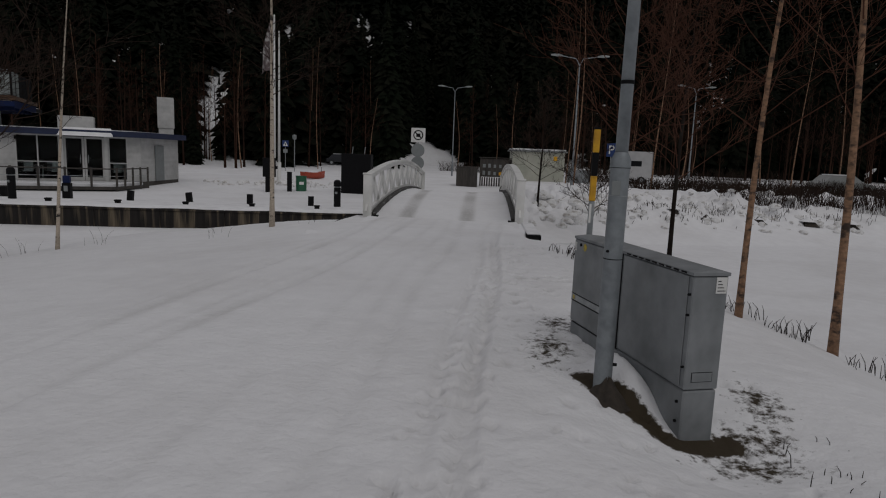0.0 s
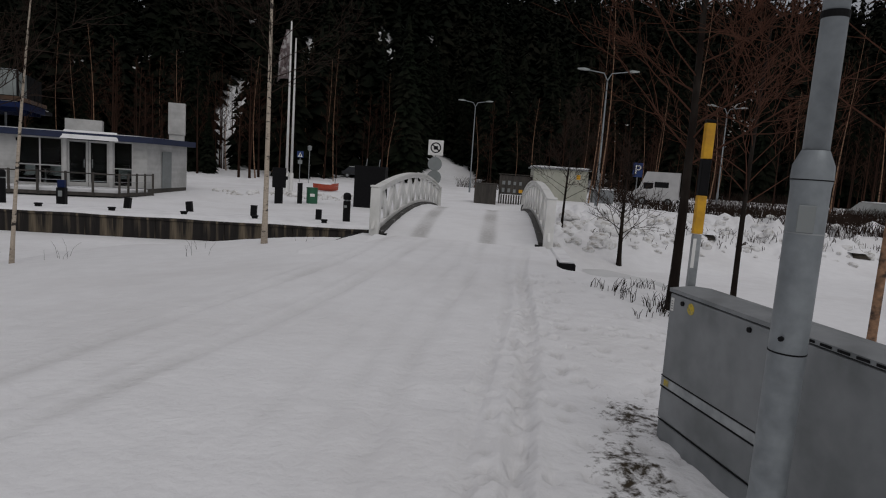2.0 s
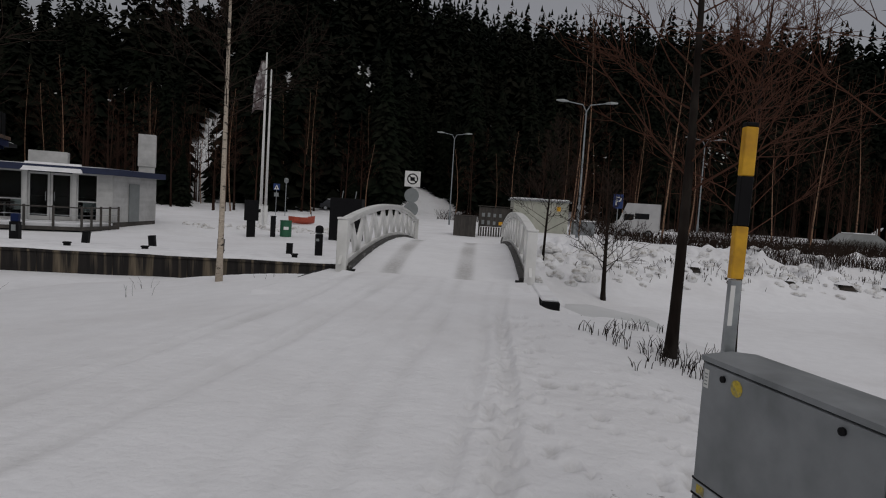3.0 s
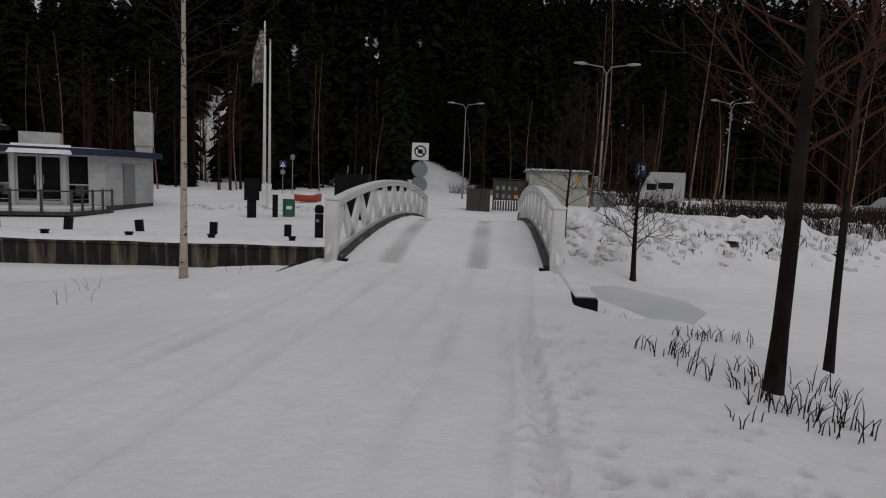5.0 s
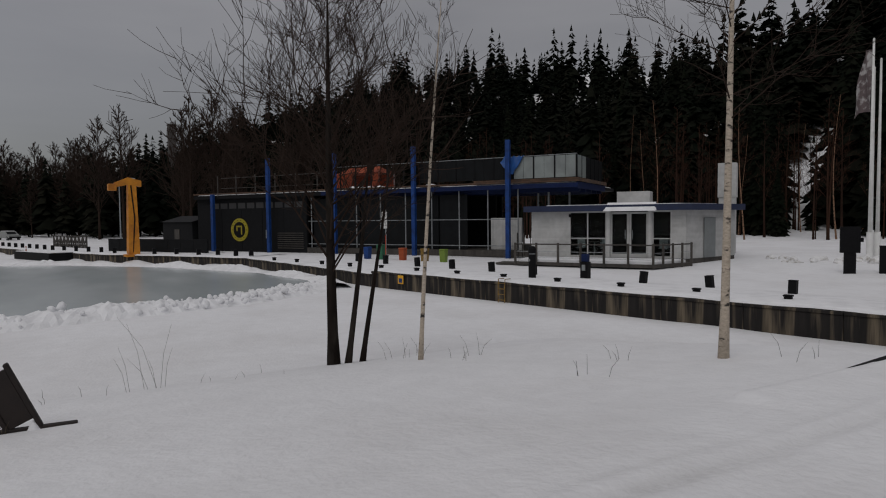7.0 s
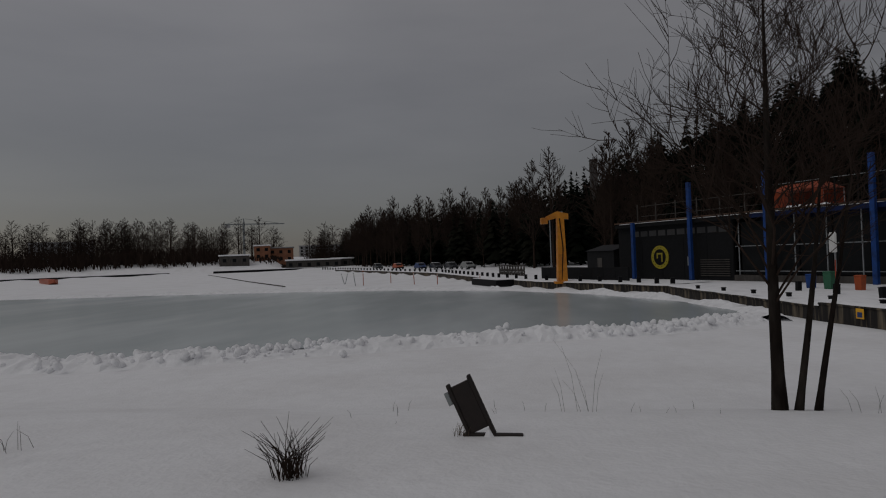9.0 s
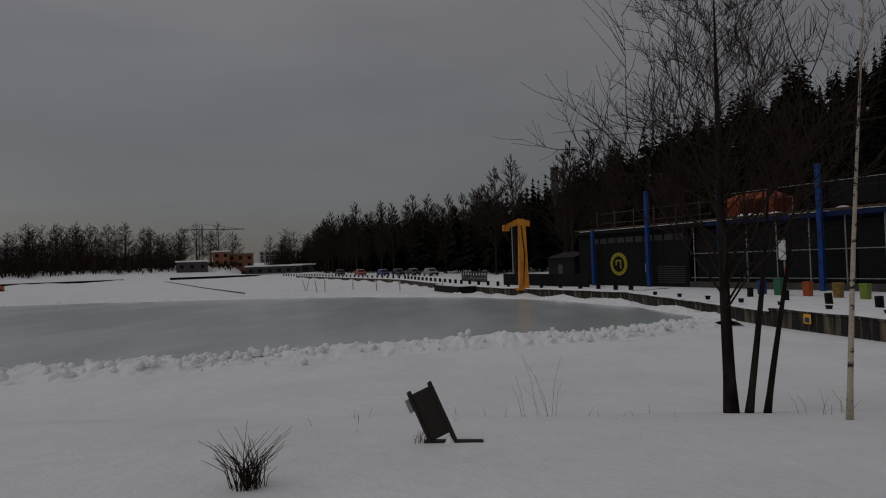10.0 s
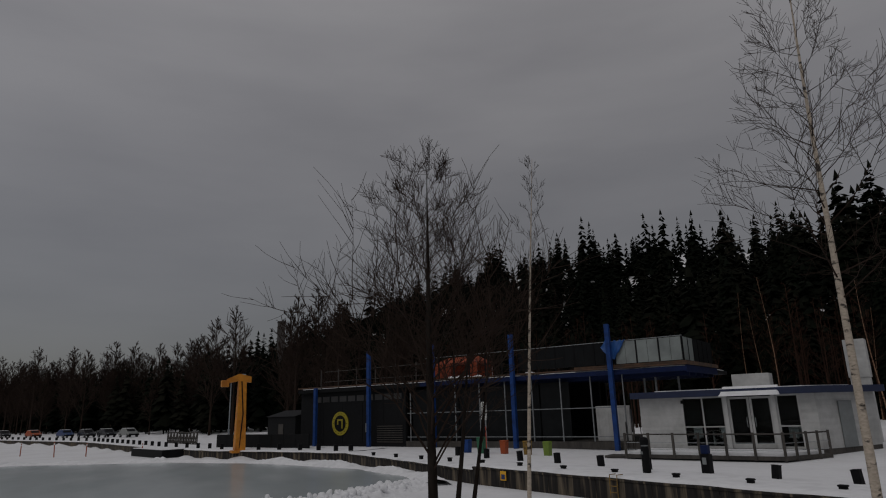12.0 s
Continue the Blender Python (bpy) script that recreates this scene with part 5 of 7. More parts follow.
def bare_woods():
    rr = random.Random(91)
    temps = []
    for k in range(6):
        g = G()
        grow(rr, g, g, base=(0, 0, -0.3), height=12, r0=0.13, lean=(rr.uniform(-0.03, 0.03), 0), limbs=18, start=0.3, spread=0.22, up=1.3, depth=1, twigs=5, rmin=0.014, sides=4, coarse=True)
        temps.append(soup(g))
    spots = []
    while len(spots) < 560:
        x = rr.uniform(-120, 90)
        y = foot_y(x) + rr.uniform(-7, 26) - (rr.uniform(0, 16) if x > 8 else 0)
        if not in_path(x, y) and math.sin(x * 0.37) + math.sin(x * 0.13 + y * 0.2) > -0.5:
            spots.append((x, y, gz(x, y)))
    stuff_mesh("bare_woods", *scatter(temps, spots, rr, 0.35, 1.15), M_TWIGDUSK, "leafless brown thicket of young trees at the hill's foot", "woods")
    temps = []
    for k in range(5):
        g = G()
        grow(rr, g, g, base=(0, 0, -0.5), height=17, r0=0.3, limbs=30, start=0.12, spread=0.34, up=0.8, depth=1, twigs=8, rmin=0.04, sides=4, crown_pow=1.6, coarse=True)
        temps.append(soup(g))
    spots = []
    while len(spots) < 330:
        a, r = radians(rr.uniform(96, 140) if len(spots) < 300 else rr.uniform(140, 178)), rr.uniform(290, 345)
        x, y = -r * math.sin(a), r * math.cos(a)
        if 109.3 < math.degrees(a) < 116.4 and rr.random() < 0.9:
            continue
        spots.append((x, y, gz(x, y)))
    far_spots, spots = spots, []
    bank_temps = []
    for k in range(5):
        g = G()
        grow(rr, g, g, base=(0, 0, -0.5), height=16, r0=0.2, limbs=40, start=0.2, spread=0.30, up=1.3, depth=1, twigs=9, rmin=0.035, sides=4, crown_pow=1.3, coarse=True)
        bank_temps.append(soup(g))
    while len(spots) < 240:
        x = rr.uniform(-270, -85) if len(spots) < 120 else rr.uniform(-270, -150)
        y = foot_y(x) + rr.uniform(-26, 14)
        spots.append((x, y, gz(x, y)))
    # dark conifers with bare lower stems between them
    dense = []
    for k in range(4):
        tg, cg = spruce(rr, 13, 13, 7, rr.uniform(0.20, 0.26), False)
        v = np.array([tuple(p) for p in cg.v])
        v[:, 2] = 1.6 + v[:, 2] * 0.92
        stem = np.array([(0.16 * math.cos(a), 0.16 * math.sin(a), z) for z in (-0.4, 5.0) for a in (0, 2.09, 4.19)])
        f = [tuple(q) for q in cg.f] + [tuple(i + len(v) for i in q) for q in ((0, 1, 4), (0, 4, 3), (1, 2, 5), (1, 5, 4), (2, 0, 3), (2, 3, 5))]
        dense.append((np.concatenate([v, stem]), np.array(f)))
    dark = []
    while len(dark) < 680:
        x = rr.uniform(-285, -80)
        y = foot_y(x) + rr.uniform(-22 if x < -110 else -8, 16)
        dark.append((x, y, gz(x, y)))
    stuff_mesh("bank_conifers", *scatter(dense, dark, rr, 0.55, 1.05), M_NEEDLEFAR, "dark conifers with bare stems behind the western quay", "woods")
    stuff_mesh("shore_woods", *scatter(temps, far_spots, rr, 0.4, 1.25), M_TWIG, "dark leafless trees along the far shore", "woods")
    stuff_mesh("bank_woods", *scatter(bank_temps, spots, rr, 0.6, 1.3), M_TWIG, "tall leafless trees behind the western quay", "woods")
    g1, g2 = G(), G()
    grow(rr, g1, g2, base=(0, 0, -0.3), height=13, r0=0.070, bend=0.25, limbs=26, start=0.4, spread=0.2, up=1.0, depth=1, twigs=5, rmin=0.008, sides=7, coarse=True)
    tk, ck = mesh_of("trunk", g1, M_BIRCHRED, True), mesh_of("crown", g2, M_TWIGDUSK)
    for x, y in [(2.75, 47.3), (2.3, 50.2), (8.2, 46.5), (-38, 60), (-33, 66), (-27, 74), (-22, 80), (-12, 90), (-4, 92), (4, 84), (9, 76), (15, 70), (21, 64), (27, 62), (-46, 57), (-7, 97), (12, 88), (33, 66), (18, 48), (25, 45), (-52, 62), (-43, 66), (-40, 72), (-30, 78), (-35, 83), (-24, 88), (-48, 71), (-30, 92), (-9, 104), (3, 101), (-2, 108), (7, 96), (14, 102), (22, 98), (-58, 66), (-36, 76)]:
        b = thing("birch", pose(x, y, gz(x, y), 0, 0, rr.uniform(0, 360)), "pale-stemmed bare birch at the edge of the woods", "tree", group="birches by the car park")
        b.scale = (rr.uniform(0.7, 1.2),) * 2 + (rr.uniform(0.7, 1.25),)
        part("trunk", tk, None, b)
        part("crown", ck, None, b)


bare_woods()


# ---- frozen lake ----
M_WETICE = mat("wet_snow_ice", (0.70, 0.71, 0.715), 0.55, var=0.05, scale=1.0, tint=(0.58, 0.60, 0.60), tscale=0.5, bump=0.01, bscale=3)


def lake():
    ring = [(-24, -45), (-20.5, -18), (-21.0, -7.5), (-23.2, -1.9), (-25.9, 5.2), (-28.0, 12.2), (-31.2, 16.9), (-34.5, 17.3), (-41.0, 15.8), (-50.0, 11.0), (-57.5, 4.0), (-63.5, -8.0), (-66.0, -22.0), (-67.0, -36.0), (-67.0, -54.0), (-62.0, -75.0)]
    ice = G().add([(x, y, LAKE + 0.03) for x, y in ring], [tuple(range(len(ring)))[::-1]])
    tagged(part("water_ice", ice, M_ICE), "cleared grey-green lake ice of a skating area", "ice", kind="structure")
    pool = [(1.08, 18.83), (2.2, 18.2), (3.3, 20.3), (4.1, 22.2), (3.88, 23.59), (2.33, 25.37), (1.37, 25.84)]
    tagged(part("water_channel_ice", G().add([(x, y, LAKE + 0.03) for x, y in pool], [tuple(range(len(pool)))]), M_WETICE), "grey wet ice in the channel below the bridge", "ice", kind="structure")
    rr = random.Random(5)

    def ridge(path, width, height, label):
        pts = []
        for (x0, y0), (x1, y1) in zip(path, path[1:]):
            k = max(2, int(math.hypot(x1 - x0, y1 - y0) / 0.22))
            pts += [Vector((x0 + (x1 - x0) * i / k, y0 + (y1 - y0) * i / k, 0)) for i in range(k)]
        rows = []
        prof = [-1, -0.75, -0.5, -0.3, -0.1, 0.1, 0.3, 0.5, 0.75, 1]
        big = 0.0
        for i, p in enumerate(pts):
            d = (pts[min(i + 1, len(pts) - 1)] - pts[max(0, i - 1)]).normalized()
            n = Vector((-d.y, d.x, 0))
            big = big * 0.7 + rr.gauss(0, 0.30)
            lump = 0.75 + 0.22 * math.sin(i * 0.21) + 0.16 * math.sin(i * 0.083 + 1) + 0.35 * max(-0.6, big)
            row = []
            for u in prof:
                q = p + n * (u * width + rr.uniform(-0.06, 0.06))
                h = height * max(0.0, (1 - u * u)) * lump * (1 + rr.uniform(-0.22, 0.22))
                row.append((q.x, q.y, LAKE - 0.03 + max(0.0, h)))
            rows.append(row)
        g = G()
        g.loft(rows, close=False, caps=False)
        tagged(part("snow_ridge", g, M_SNOWCAP, smooth=False), label, "snow bank", kind="stuff")

    ridge([(-22.5, -46), (-19.4, -18), (-20.0, -7.5), (-22.2, -1.9), (-24.9, 5.2), (-27.0, 12.0), (-29.8, 16.6)], 1.1, 0.46, "lumpy shovelled snow ridge bordering the skating ice")
    ridge([(-29.6, 17.2), (-34.0, 17.9), (-41.2, 16.5), (-50.6, 11.7), (-58.2, 4.6), (-64.4, -7.6), (-67.0, -22.0), (-68.0, -36.0), (-68.0, -54.0)], 0.9, 0.34, "low snow ridge along the far side of the ice")
    for i, (x, y, c, h, tilt) in enumerate(((-84.5, -19.2, M_GALV, 1.5, 16), (-84.0, -18.9, M_GALV, 1.5, -14), (-77.7, -15.6, M_GALV, 1.7, 8), (-78.2, -14.7, M_ORANGE, 1.9, 0), (-82.9, -12.2, M_ORANGE, 1.3, 0), (-76.9, -7.8, M_ORANGE, 1.5, 3), (-75.0, -4.6, M_ORANGE, 1.3, 0), (-70, 1.0, M_ORANGE, 1.2, 0))):
        mk = thing("ice_marker", pose(x, y, LAKE, tilt, 0, 0), "thin upright marker stick in the lake snow", "marker", group="markers on the lake")
        part("stick", G().tube([(0, 0, -0.1), (0, 0, h)], 0.05, 6), c, mk)
        part("band", G().tube([(0, 0, h * 0.8), (0, 0, h * 0.9)], 0.055, 6), M_WHITE, mk)


lake()
bm = thing("lake_boom", pose(0, 0, LAKE), "thin dark floating boom frozen into the lake", "boom")
part("line", G().tube([(-195, -101, 0.05), (-150, -72, 0.12), (-110, -46, 0.05), (-80, -26, 0.1)], 0.08, 6), M_WOODGREY, bm)


# ---- quay furniture ----
def mooring_posts():
    posts = [(-9.8, 27.3), (-12.5, 26.7), (-15.05, 26.0), (-17.6, 25.4), (-22.9, 24.2), (-25.4, 23.6), (-28.2, 23.0), (-31.0, 22.4), (-34.0, 21.8), (-37.2, 21.3)]
    first = None
    rr = random.Random(3)
    for x, y in posts:
        m = pose(x, y, gz(x, y) + 0.05, rr.uniform(-4, 4), rr.uniform(-6, 6), 15)
        if first is None:
            first = thing("mooring_post", m, "short square black mooring post in the quay snow", "bollard", group="mooring posts")
            part("post", G().box(-0.12, 0.12, -0.12, 0.12, -0.15, 0.47, 0.012), M_BLACK, first)
            part("cap", G().box(-0.13, 0.13, -0.13, 0.13, 0.474, 0.50, 0.008), M_BLACK, first)
        else:
            copy_thing(first, m)
    first = None
    d = Vector((21.95, 6.1, 0)).normalized()
    n = Vector((-d.y, d.x, 0))
    for k in range(13):
        p = Vector((-8.6, 24.66, 0)) - d * (2.72 * k) + n * 0.95
        m = pose(p.x, p.y, -0.84, 0, 0, 15.6)
        if first is None:
            first = thing("mooring_bitt", m, "low black iron bitt on the quay edge", "bollard", group="low bitts")
            part("base", G().box(-0.10, 0.10, -0.08, 0.08, -0.05, 0.09, 0.01), M_BLACK, first)
            part("head", G().box(-0.13, 0.13, -0.10, 0.10, 0.092, 0.15, 0.02), M_BLACK, first)
        else:
            copy_thing(first, m)
    first = None
    for k in range(60):
        t = k / 59
        x = -48 - 150 * t ** 1.15
        y = float(np.interp(x, QX, QY)) + 1.2
        m = pose(x, y, -0.98, 0, 0, 0)
        if first is None:
            first = thing("mooring_post", m, "dark mooring post along the western quay", "bollard", group="western mooring posts")
            part("post", G().box(-0.15, 0.15, -0.15, 0.15, -0.2, 0.45, 0.01), M_BLACK, first)
        else:
            copy_thing(first, m)


def tall_bollard(x, y, label, z=None):
    b = thing("service_bollard", pose(x, y, gz(x, y) + 0.05 if z is None else z), label, "bollard", group="tall quay bollards")
    part("shaft", G().tube([(0, 0, -0.1), (0, 0, 0.98)], 0.155, 18), M_BLACK, b, smooth=False)
    part("neck", G().tube([(0, 0, 0.982), (0, 0, 1.03)], 0.12, 18), M_GALV, b)
    part("head", G().tube([(0, 0, 1.032), (0, 0, 1.22), (0, 0, 1.30), (0, 0, 1.33)], [0.165, 0.165, 0.12, 0.03], 18), M_BLACK, b, smooth=False)
    part("plate", G().box(-0.06, 0.06, -0.163, -0.152, 0.70, 0.80), M_SIGNGREY, b)


mooring_posts()
tall_bollard(-8.42, 26.95, "tall round black service bollard with domed head")
tall_bollard(-21.2, 22.85, "tall black service bollard beside the quay ladder", -0.85)
ped = thing("power_pedestal", pose(-20.5, 25.1, -0.85, 0, 0, 20), "blue and black shore-power pedestal on the quay", "pedestal")
part("base", G().box(-0.17, 0.17, -0.15, 0.15, -0.1, 0.62, 0.01), M_BLACK, ped)
part("head", G().box(-0.14, 0.14, -0.12, 0.12, 0.624, 0.95, 0.02), M_NAVYB, ped)
part("socket_cover", G().box(-0.08, 0.08, -0.19, -0.152, 0.25, 0.5, 0.01), M_SIGNGREY, ped)

QD = math.degrees(math.atan2(6.04, 22.1))


M_LADDER = mat("worn_yellow_paint", (0.26, 0.15, 0.02), 0.6, var=0.2, scale=8, tint=(0.10, 0.06, 0.02), tscale=6)


def quay_ladder():
    la = thing("quay_ladder", pose(-20.95, 21.22, -1.0, 0, 0, QD), "yellow steel rescue ladder on the quay wall", "ladder")
    for x in (-0.17, 0.17):
        part("stile", G().tube([(x, 0.25, 0.22), (x, -0.08, 0.22), (x, -0.1, -0.1), (x, -0.1, -0.75)], 0.018, 8), M_LADDER, la)
    for k in range(4):
        part("rung", G().tube([(-0.17, -0.1, 0.05 - 0.22 * k), (0.17, -0.1, 0.05 - 0.22 * k)], 0.016, 6), M_LADDER, la)
    sg = thing("warning_sign", pose(-27.0, 19.58, -1.22, 0, 0, QD), "yellow and blue warning plate fixed to the quay wall", "sign")
    part("plate", G().box(-0.2, 0.2, -0.075, -0.06, -0.18, 0.22, 0.006), M_YELLOW, sg)
    part("pictogram", G().box(-0.12, 0.12, -0.082, -0.0755, -0.12, 0.08), M_SIGNBLUE, sg)


quay_ladder()


def litter_bin(x, y, material, label, h=0.95, w=0.3):
    b = thing("litter_bin", pose(x, y, gz(x, y) + 0.05, 0, 0, 30), label, "bin", group="coloured bins")
    part("body", G().loft([[(-w * 0.85, -w * 0.85, -0.1), (w * 0.85, -w * 0.85, -0.1), (w * 0.85, w * 0.85, -0.1), (-w * 0.85, w * 0.85, -0.1)], [(-w, -w, h), (w, -w, h), (w, w, h), (-w, w, h)]]), material, b)
    part("lid", G().box(-w - 0.02, w + 0.02, -w - 0.02, w + 0.02, h + 0.004, h + 0.10, 0.03), material, b)
    part("handle", G().tube([(-w * 0.7, w + 0.05, h + 0.02), (w * 0.7, w + 0.05, h + 0.02)], 0.02, 6), M_BLACK, b)


litter_bin(-37.4, 24.5, M_ORANGE, "orange-red wheeled bin by the restaurant", 0.66, 0.20)
litter_bin(-35.8, 25.3, M_LADDER, "yellow wheeled bin by the restaurant", 0.66, 0.20)
litter_bin(-34.4, 25.9, M_LIME, "lime-green wheeled bin by the restaurant", 0.66, 0.20)
litter_bin(-39.8, 23.0, M_BLUE, "blue wheeled bin by the restaurant", 0.66, 0.20)
litter_bin(-38.6, 23.5, M_GREEN, "dark green bin by the restaurant", 0.85, 0.24)
rs = thing("rescue_stand", pose(-37.6, 23.4, -0.95), "white rescue post with lifebuoy bag", "rescue stand")
part("post", G().tube([(0, 0, 0), (0, 0, 3.2)], 0.05, 8), M_GALV, rs)
part("bag", G().box(-0.28, 0.28, -0.2, 0.0, 2.0, 3.1, 0.05), M_WHITE, rs)
part("hook", G().tube([(0.05, -0.05, 0.3), (0.2, -0.1, 1.6)], 0.03, 6), M_RED, rs)


def plaza_things():
    s = thing("info_sign", pose(-16.4, 37.2, gz(-16.4, 37.2), 0, 0, 40), "black information board on a short post", "sign")
    part("post", G().box(-0.24, 0.24, -0.06, 0.06, -0.2, 0.95, 0.01), M_BLACK, s)
    part("board", G().box(-0.4, 0.4, -0.08, 0.08, 0.954, 2.15, 0.015), M_BLACK, s)
    part("side_box", G().box(0.404, 0.52, -0.05, 0.05, 1.45, 1.65, 0.01), M_BLACK, s)
    s = thing("black_post", pose(-15.4, 38.0, gz(-15.4, 38.0), 0, 0, 30), "square dark post standing in snow", "post")
    part("shaft", G().box(-0.14, 0.14, -0.14, 0.14, -0.2, 1.2, 0.01), M_BLACK, s)
    part("cap", G().box(-0.16, 0.16, -0.16, 0.16, 1.204, 1.24, 0.008), M_BLACK, s)
    s = thing("green_bin", pose(-14.85, 38.6, gz(-14.85, 38.6), 0, 0, 30), "dark green street bin with white label", "bin")
    part("body", G().tube([(0, 0, -0.1), (0, 0, 0.92)], 0.34, 18), M_GREEN, s)
    part("rim", G().tube([(0, 0, 0.924), (0, 0, 0.97)], 0.36, 18), M_GREEN, s)
    part("label_plate", G().box(-0.17, 0.12, -0.352, -0.33, 0.42, 0.6), M_WHITE, s)
    bt = thing("rowing_boat", pose(-18.6, 50.6, gz(-18.6, 50.6) + 0.02, 0, 4, 62), "small red rowing boat filled with snow", "boat")
    bt.scale = (0.66, 0.66, 0.7)
    ring = []
    for t in np.linspace(0, 1, 13):
        w = 0.78 * math.sin(math.pi * min(1, 0.16 + t * 0.84) ** 0.8) ** 0.7 if t < 1 else 0.03
        x, top = -1.8 + 3.6 * t, 0.72 + 0.35 * t ** 3
        ring.append([(x, -w, top), (x, -w * 0.85, 0.3), (x, -w * 0.35, 0.0 + 0.25 * t ** 4), (x, w * 0.35, 0.0 + 0.25 * t ** 4), (x, w * 0.85, 0.3), (x, w, top), (x, w * 0.92, top), (x, -w * 0.92, top)])
    part("hull", G().loft(ring), M_RED, bt)
    part("snow", mound(0.9, 0.22, 3, sx=1.7, sy=0.72), M_SNOWCAP, bt, "snow heaped in the boat", smooth=True, m=pose(-0.1, 0, 0.73))
    part("rope_post", G().tube([(1.2, 0, 0.8), (1.2, 0, 1.5)], 0.03, 6), M_BLACK, bt)
    k = thing("black_enclosure", pose(-11.4, 39.6, gz(-11.4, 39.6), 0, 0, 8), "tall black boarded enclosure with two thin spikes", "enclosure")
    part("body", G().box(-0.95, 0.95, -0.6, 0.6, -0.2, 2.55, 0.02), M_BLACK, k)
    part("plinth", G().box(-0.6, 0.6, -0.5, 0.5, -0.25, -0.21), M_BLACK, k)
    for x in (-0.35, 0.45):
        part("spike", G().tube([(x, 0, 2.55), (x + 0.05, 0, 3.0)], 0.03, 6), M_GALV, k)
    for i, (x, y, h) in enumerate(((-19.85, 45.6, 12.3), (-19.7, 46.1, 11.2), (-20.45, 46.9, 10.9))):
        f = thing("flagpole", pose(x, y, gz(x, y)), "tall tapering white flagpole", "flagpole", group="flagpoles")
        part("base", G().tube([(0, 0, -0.1), (0, 0, 1.5)], 0.16, 12), M_WHITE, f)
        part("pole", G().tube([(0, 0, 1.5), (0, 0, h)], [0.10, 0.055], 12), M_WHITE, f, smooth=True)
        part("finial", G().tube([(0, 0, h), (0, 0, h + 0.09)], [0.07, 0.03], 10), M_WHITE, f)
        if i == 0:
            rows = []
            for a in range(16):
                z = h - 0.6 - a * 0.23
                rows.append([(-0.06 - b * (0.16 + 0.012 * a) , 0.10 * math.sin(b * 1.7 + a * 0.4), z + 0.13 * b - 0.03 * b * b) for b in range(6)])
            part("flag", G().loft(rows, close=False, caps=False), M_FLAG, f, "limp greyish printed flag", m=pose(0, 0, 0, 0, 0, -30))


M_FLAG = mat("flag_cloth", (0.13, 0.10, 0.10), 0.8, var=0.2, scale=3, tint=(0.45, 0.43, 0.42), tscale=2.0, tmin=0.5, tmax=0.6)
plaza_things()


def twin_lamp(x, y, h, arm, label, yaw, twin=True, z=None):
    lp = thing("street_lamp", pose(x, y, gz(x, y) - 0.1, 0, 0, yaw), label, "street lamp", group="street lamps")
    part("shaft", G().tube([(0, 0, 0), (0, 0, 1.4), (0, 0, 1.5), (0, 0, h - 0.5)], [0.10, 0.10, 0.07, 0.045], 10), M_LAMPPOST, lp, smooth=True)
    for s in ((-1, 1) if twin else (1,)):
        part("arm", G().tube([(0, 0, h - 0.6), (s * 0.25, 0, h - 0.15), (s * arm, 0, h)], [0.04, 0.035, 0.03], 8), M_LAMPPOST, lp)
        hd = part("lamp_head", G().loft([[(s * (arm - 0.05), -0.05, h - 0.03), (s * (arm - 0.05), 0.05, h - 0.03), (s * (arm - 0.05), 0.05, h + 0.06), (s * (arm - 0.05), -0.05, h + 0.06)],
                                   [(s * (arm + 0.3), -0.14, h - 0.03), (s * (arm + 0.3), 0.14, h - 0.03), (s * (arm + 0.3), 0.1, h + 0.13), (s * (arm + 0.3), -0.1, h + 0.13)],
                                   [(s * (arm + 0.75), -0.08, h + 0.02), (s * (arm + 0.75), 0.08, h + 0.02), (s * (arm + 0.75), 0.05, h + 0.1), (s * (arm + 0.75), -0.05, h + 0.1)]]), M_SIGNGREY, lp)
    return lp


twin_lamp(-9.8, 70.6, 10.0, 1.15, "double-armed street lamp by the snowy road", 8)
twin_lamp(2.6, 45.2, 9.0, 1.25, "tall double-armed street lamp by the car park", 8)
twin_lamp(-27.0, 96.0, 9.6, 1.0, "single-armed street lamp before the woods", 0, False)
twin_lamp(14.0, 62.0, 9.0, 1.2, "double-armed street lamp behind the car park", 20)
twin_lamp(-72.4, 8.95, 7.2, 0.8, "street lamp near the yellow crane", 70, False)
pl = thing("path_lamp", pose(-25.5, 63.0, gz(-25.5, 63.0)), "short path lamp with round head", "lamp")
part("shaft", G().tube([(0, 0, -0.2), (0, 0, 3.3)], 0.045, 8), M_GALV, pl)
part("head", G().tube([(0, 0, 3.3), (0, 0, 3.4), (0, 0, 3.75), (0, 0, 3.85)], [0.06, 0.2, 0.24, 0.05], 12), M_SIGNGREY, pl)


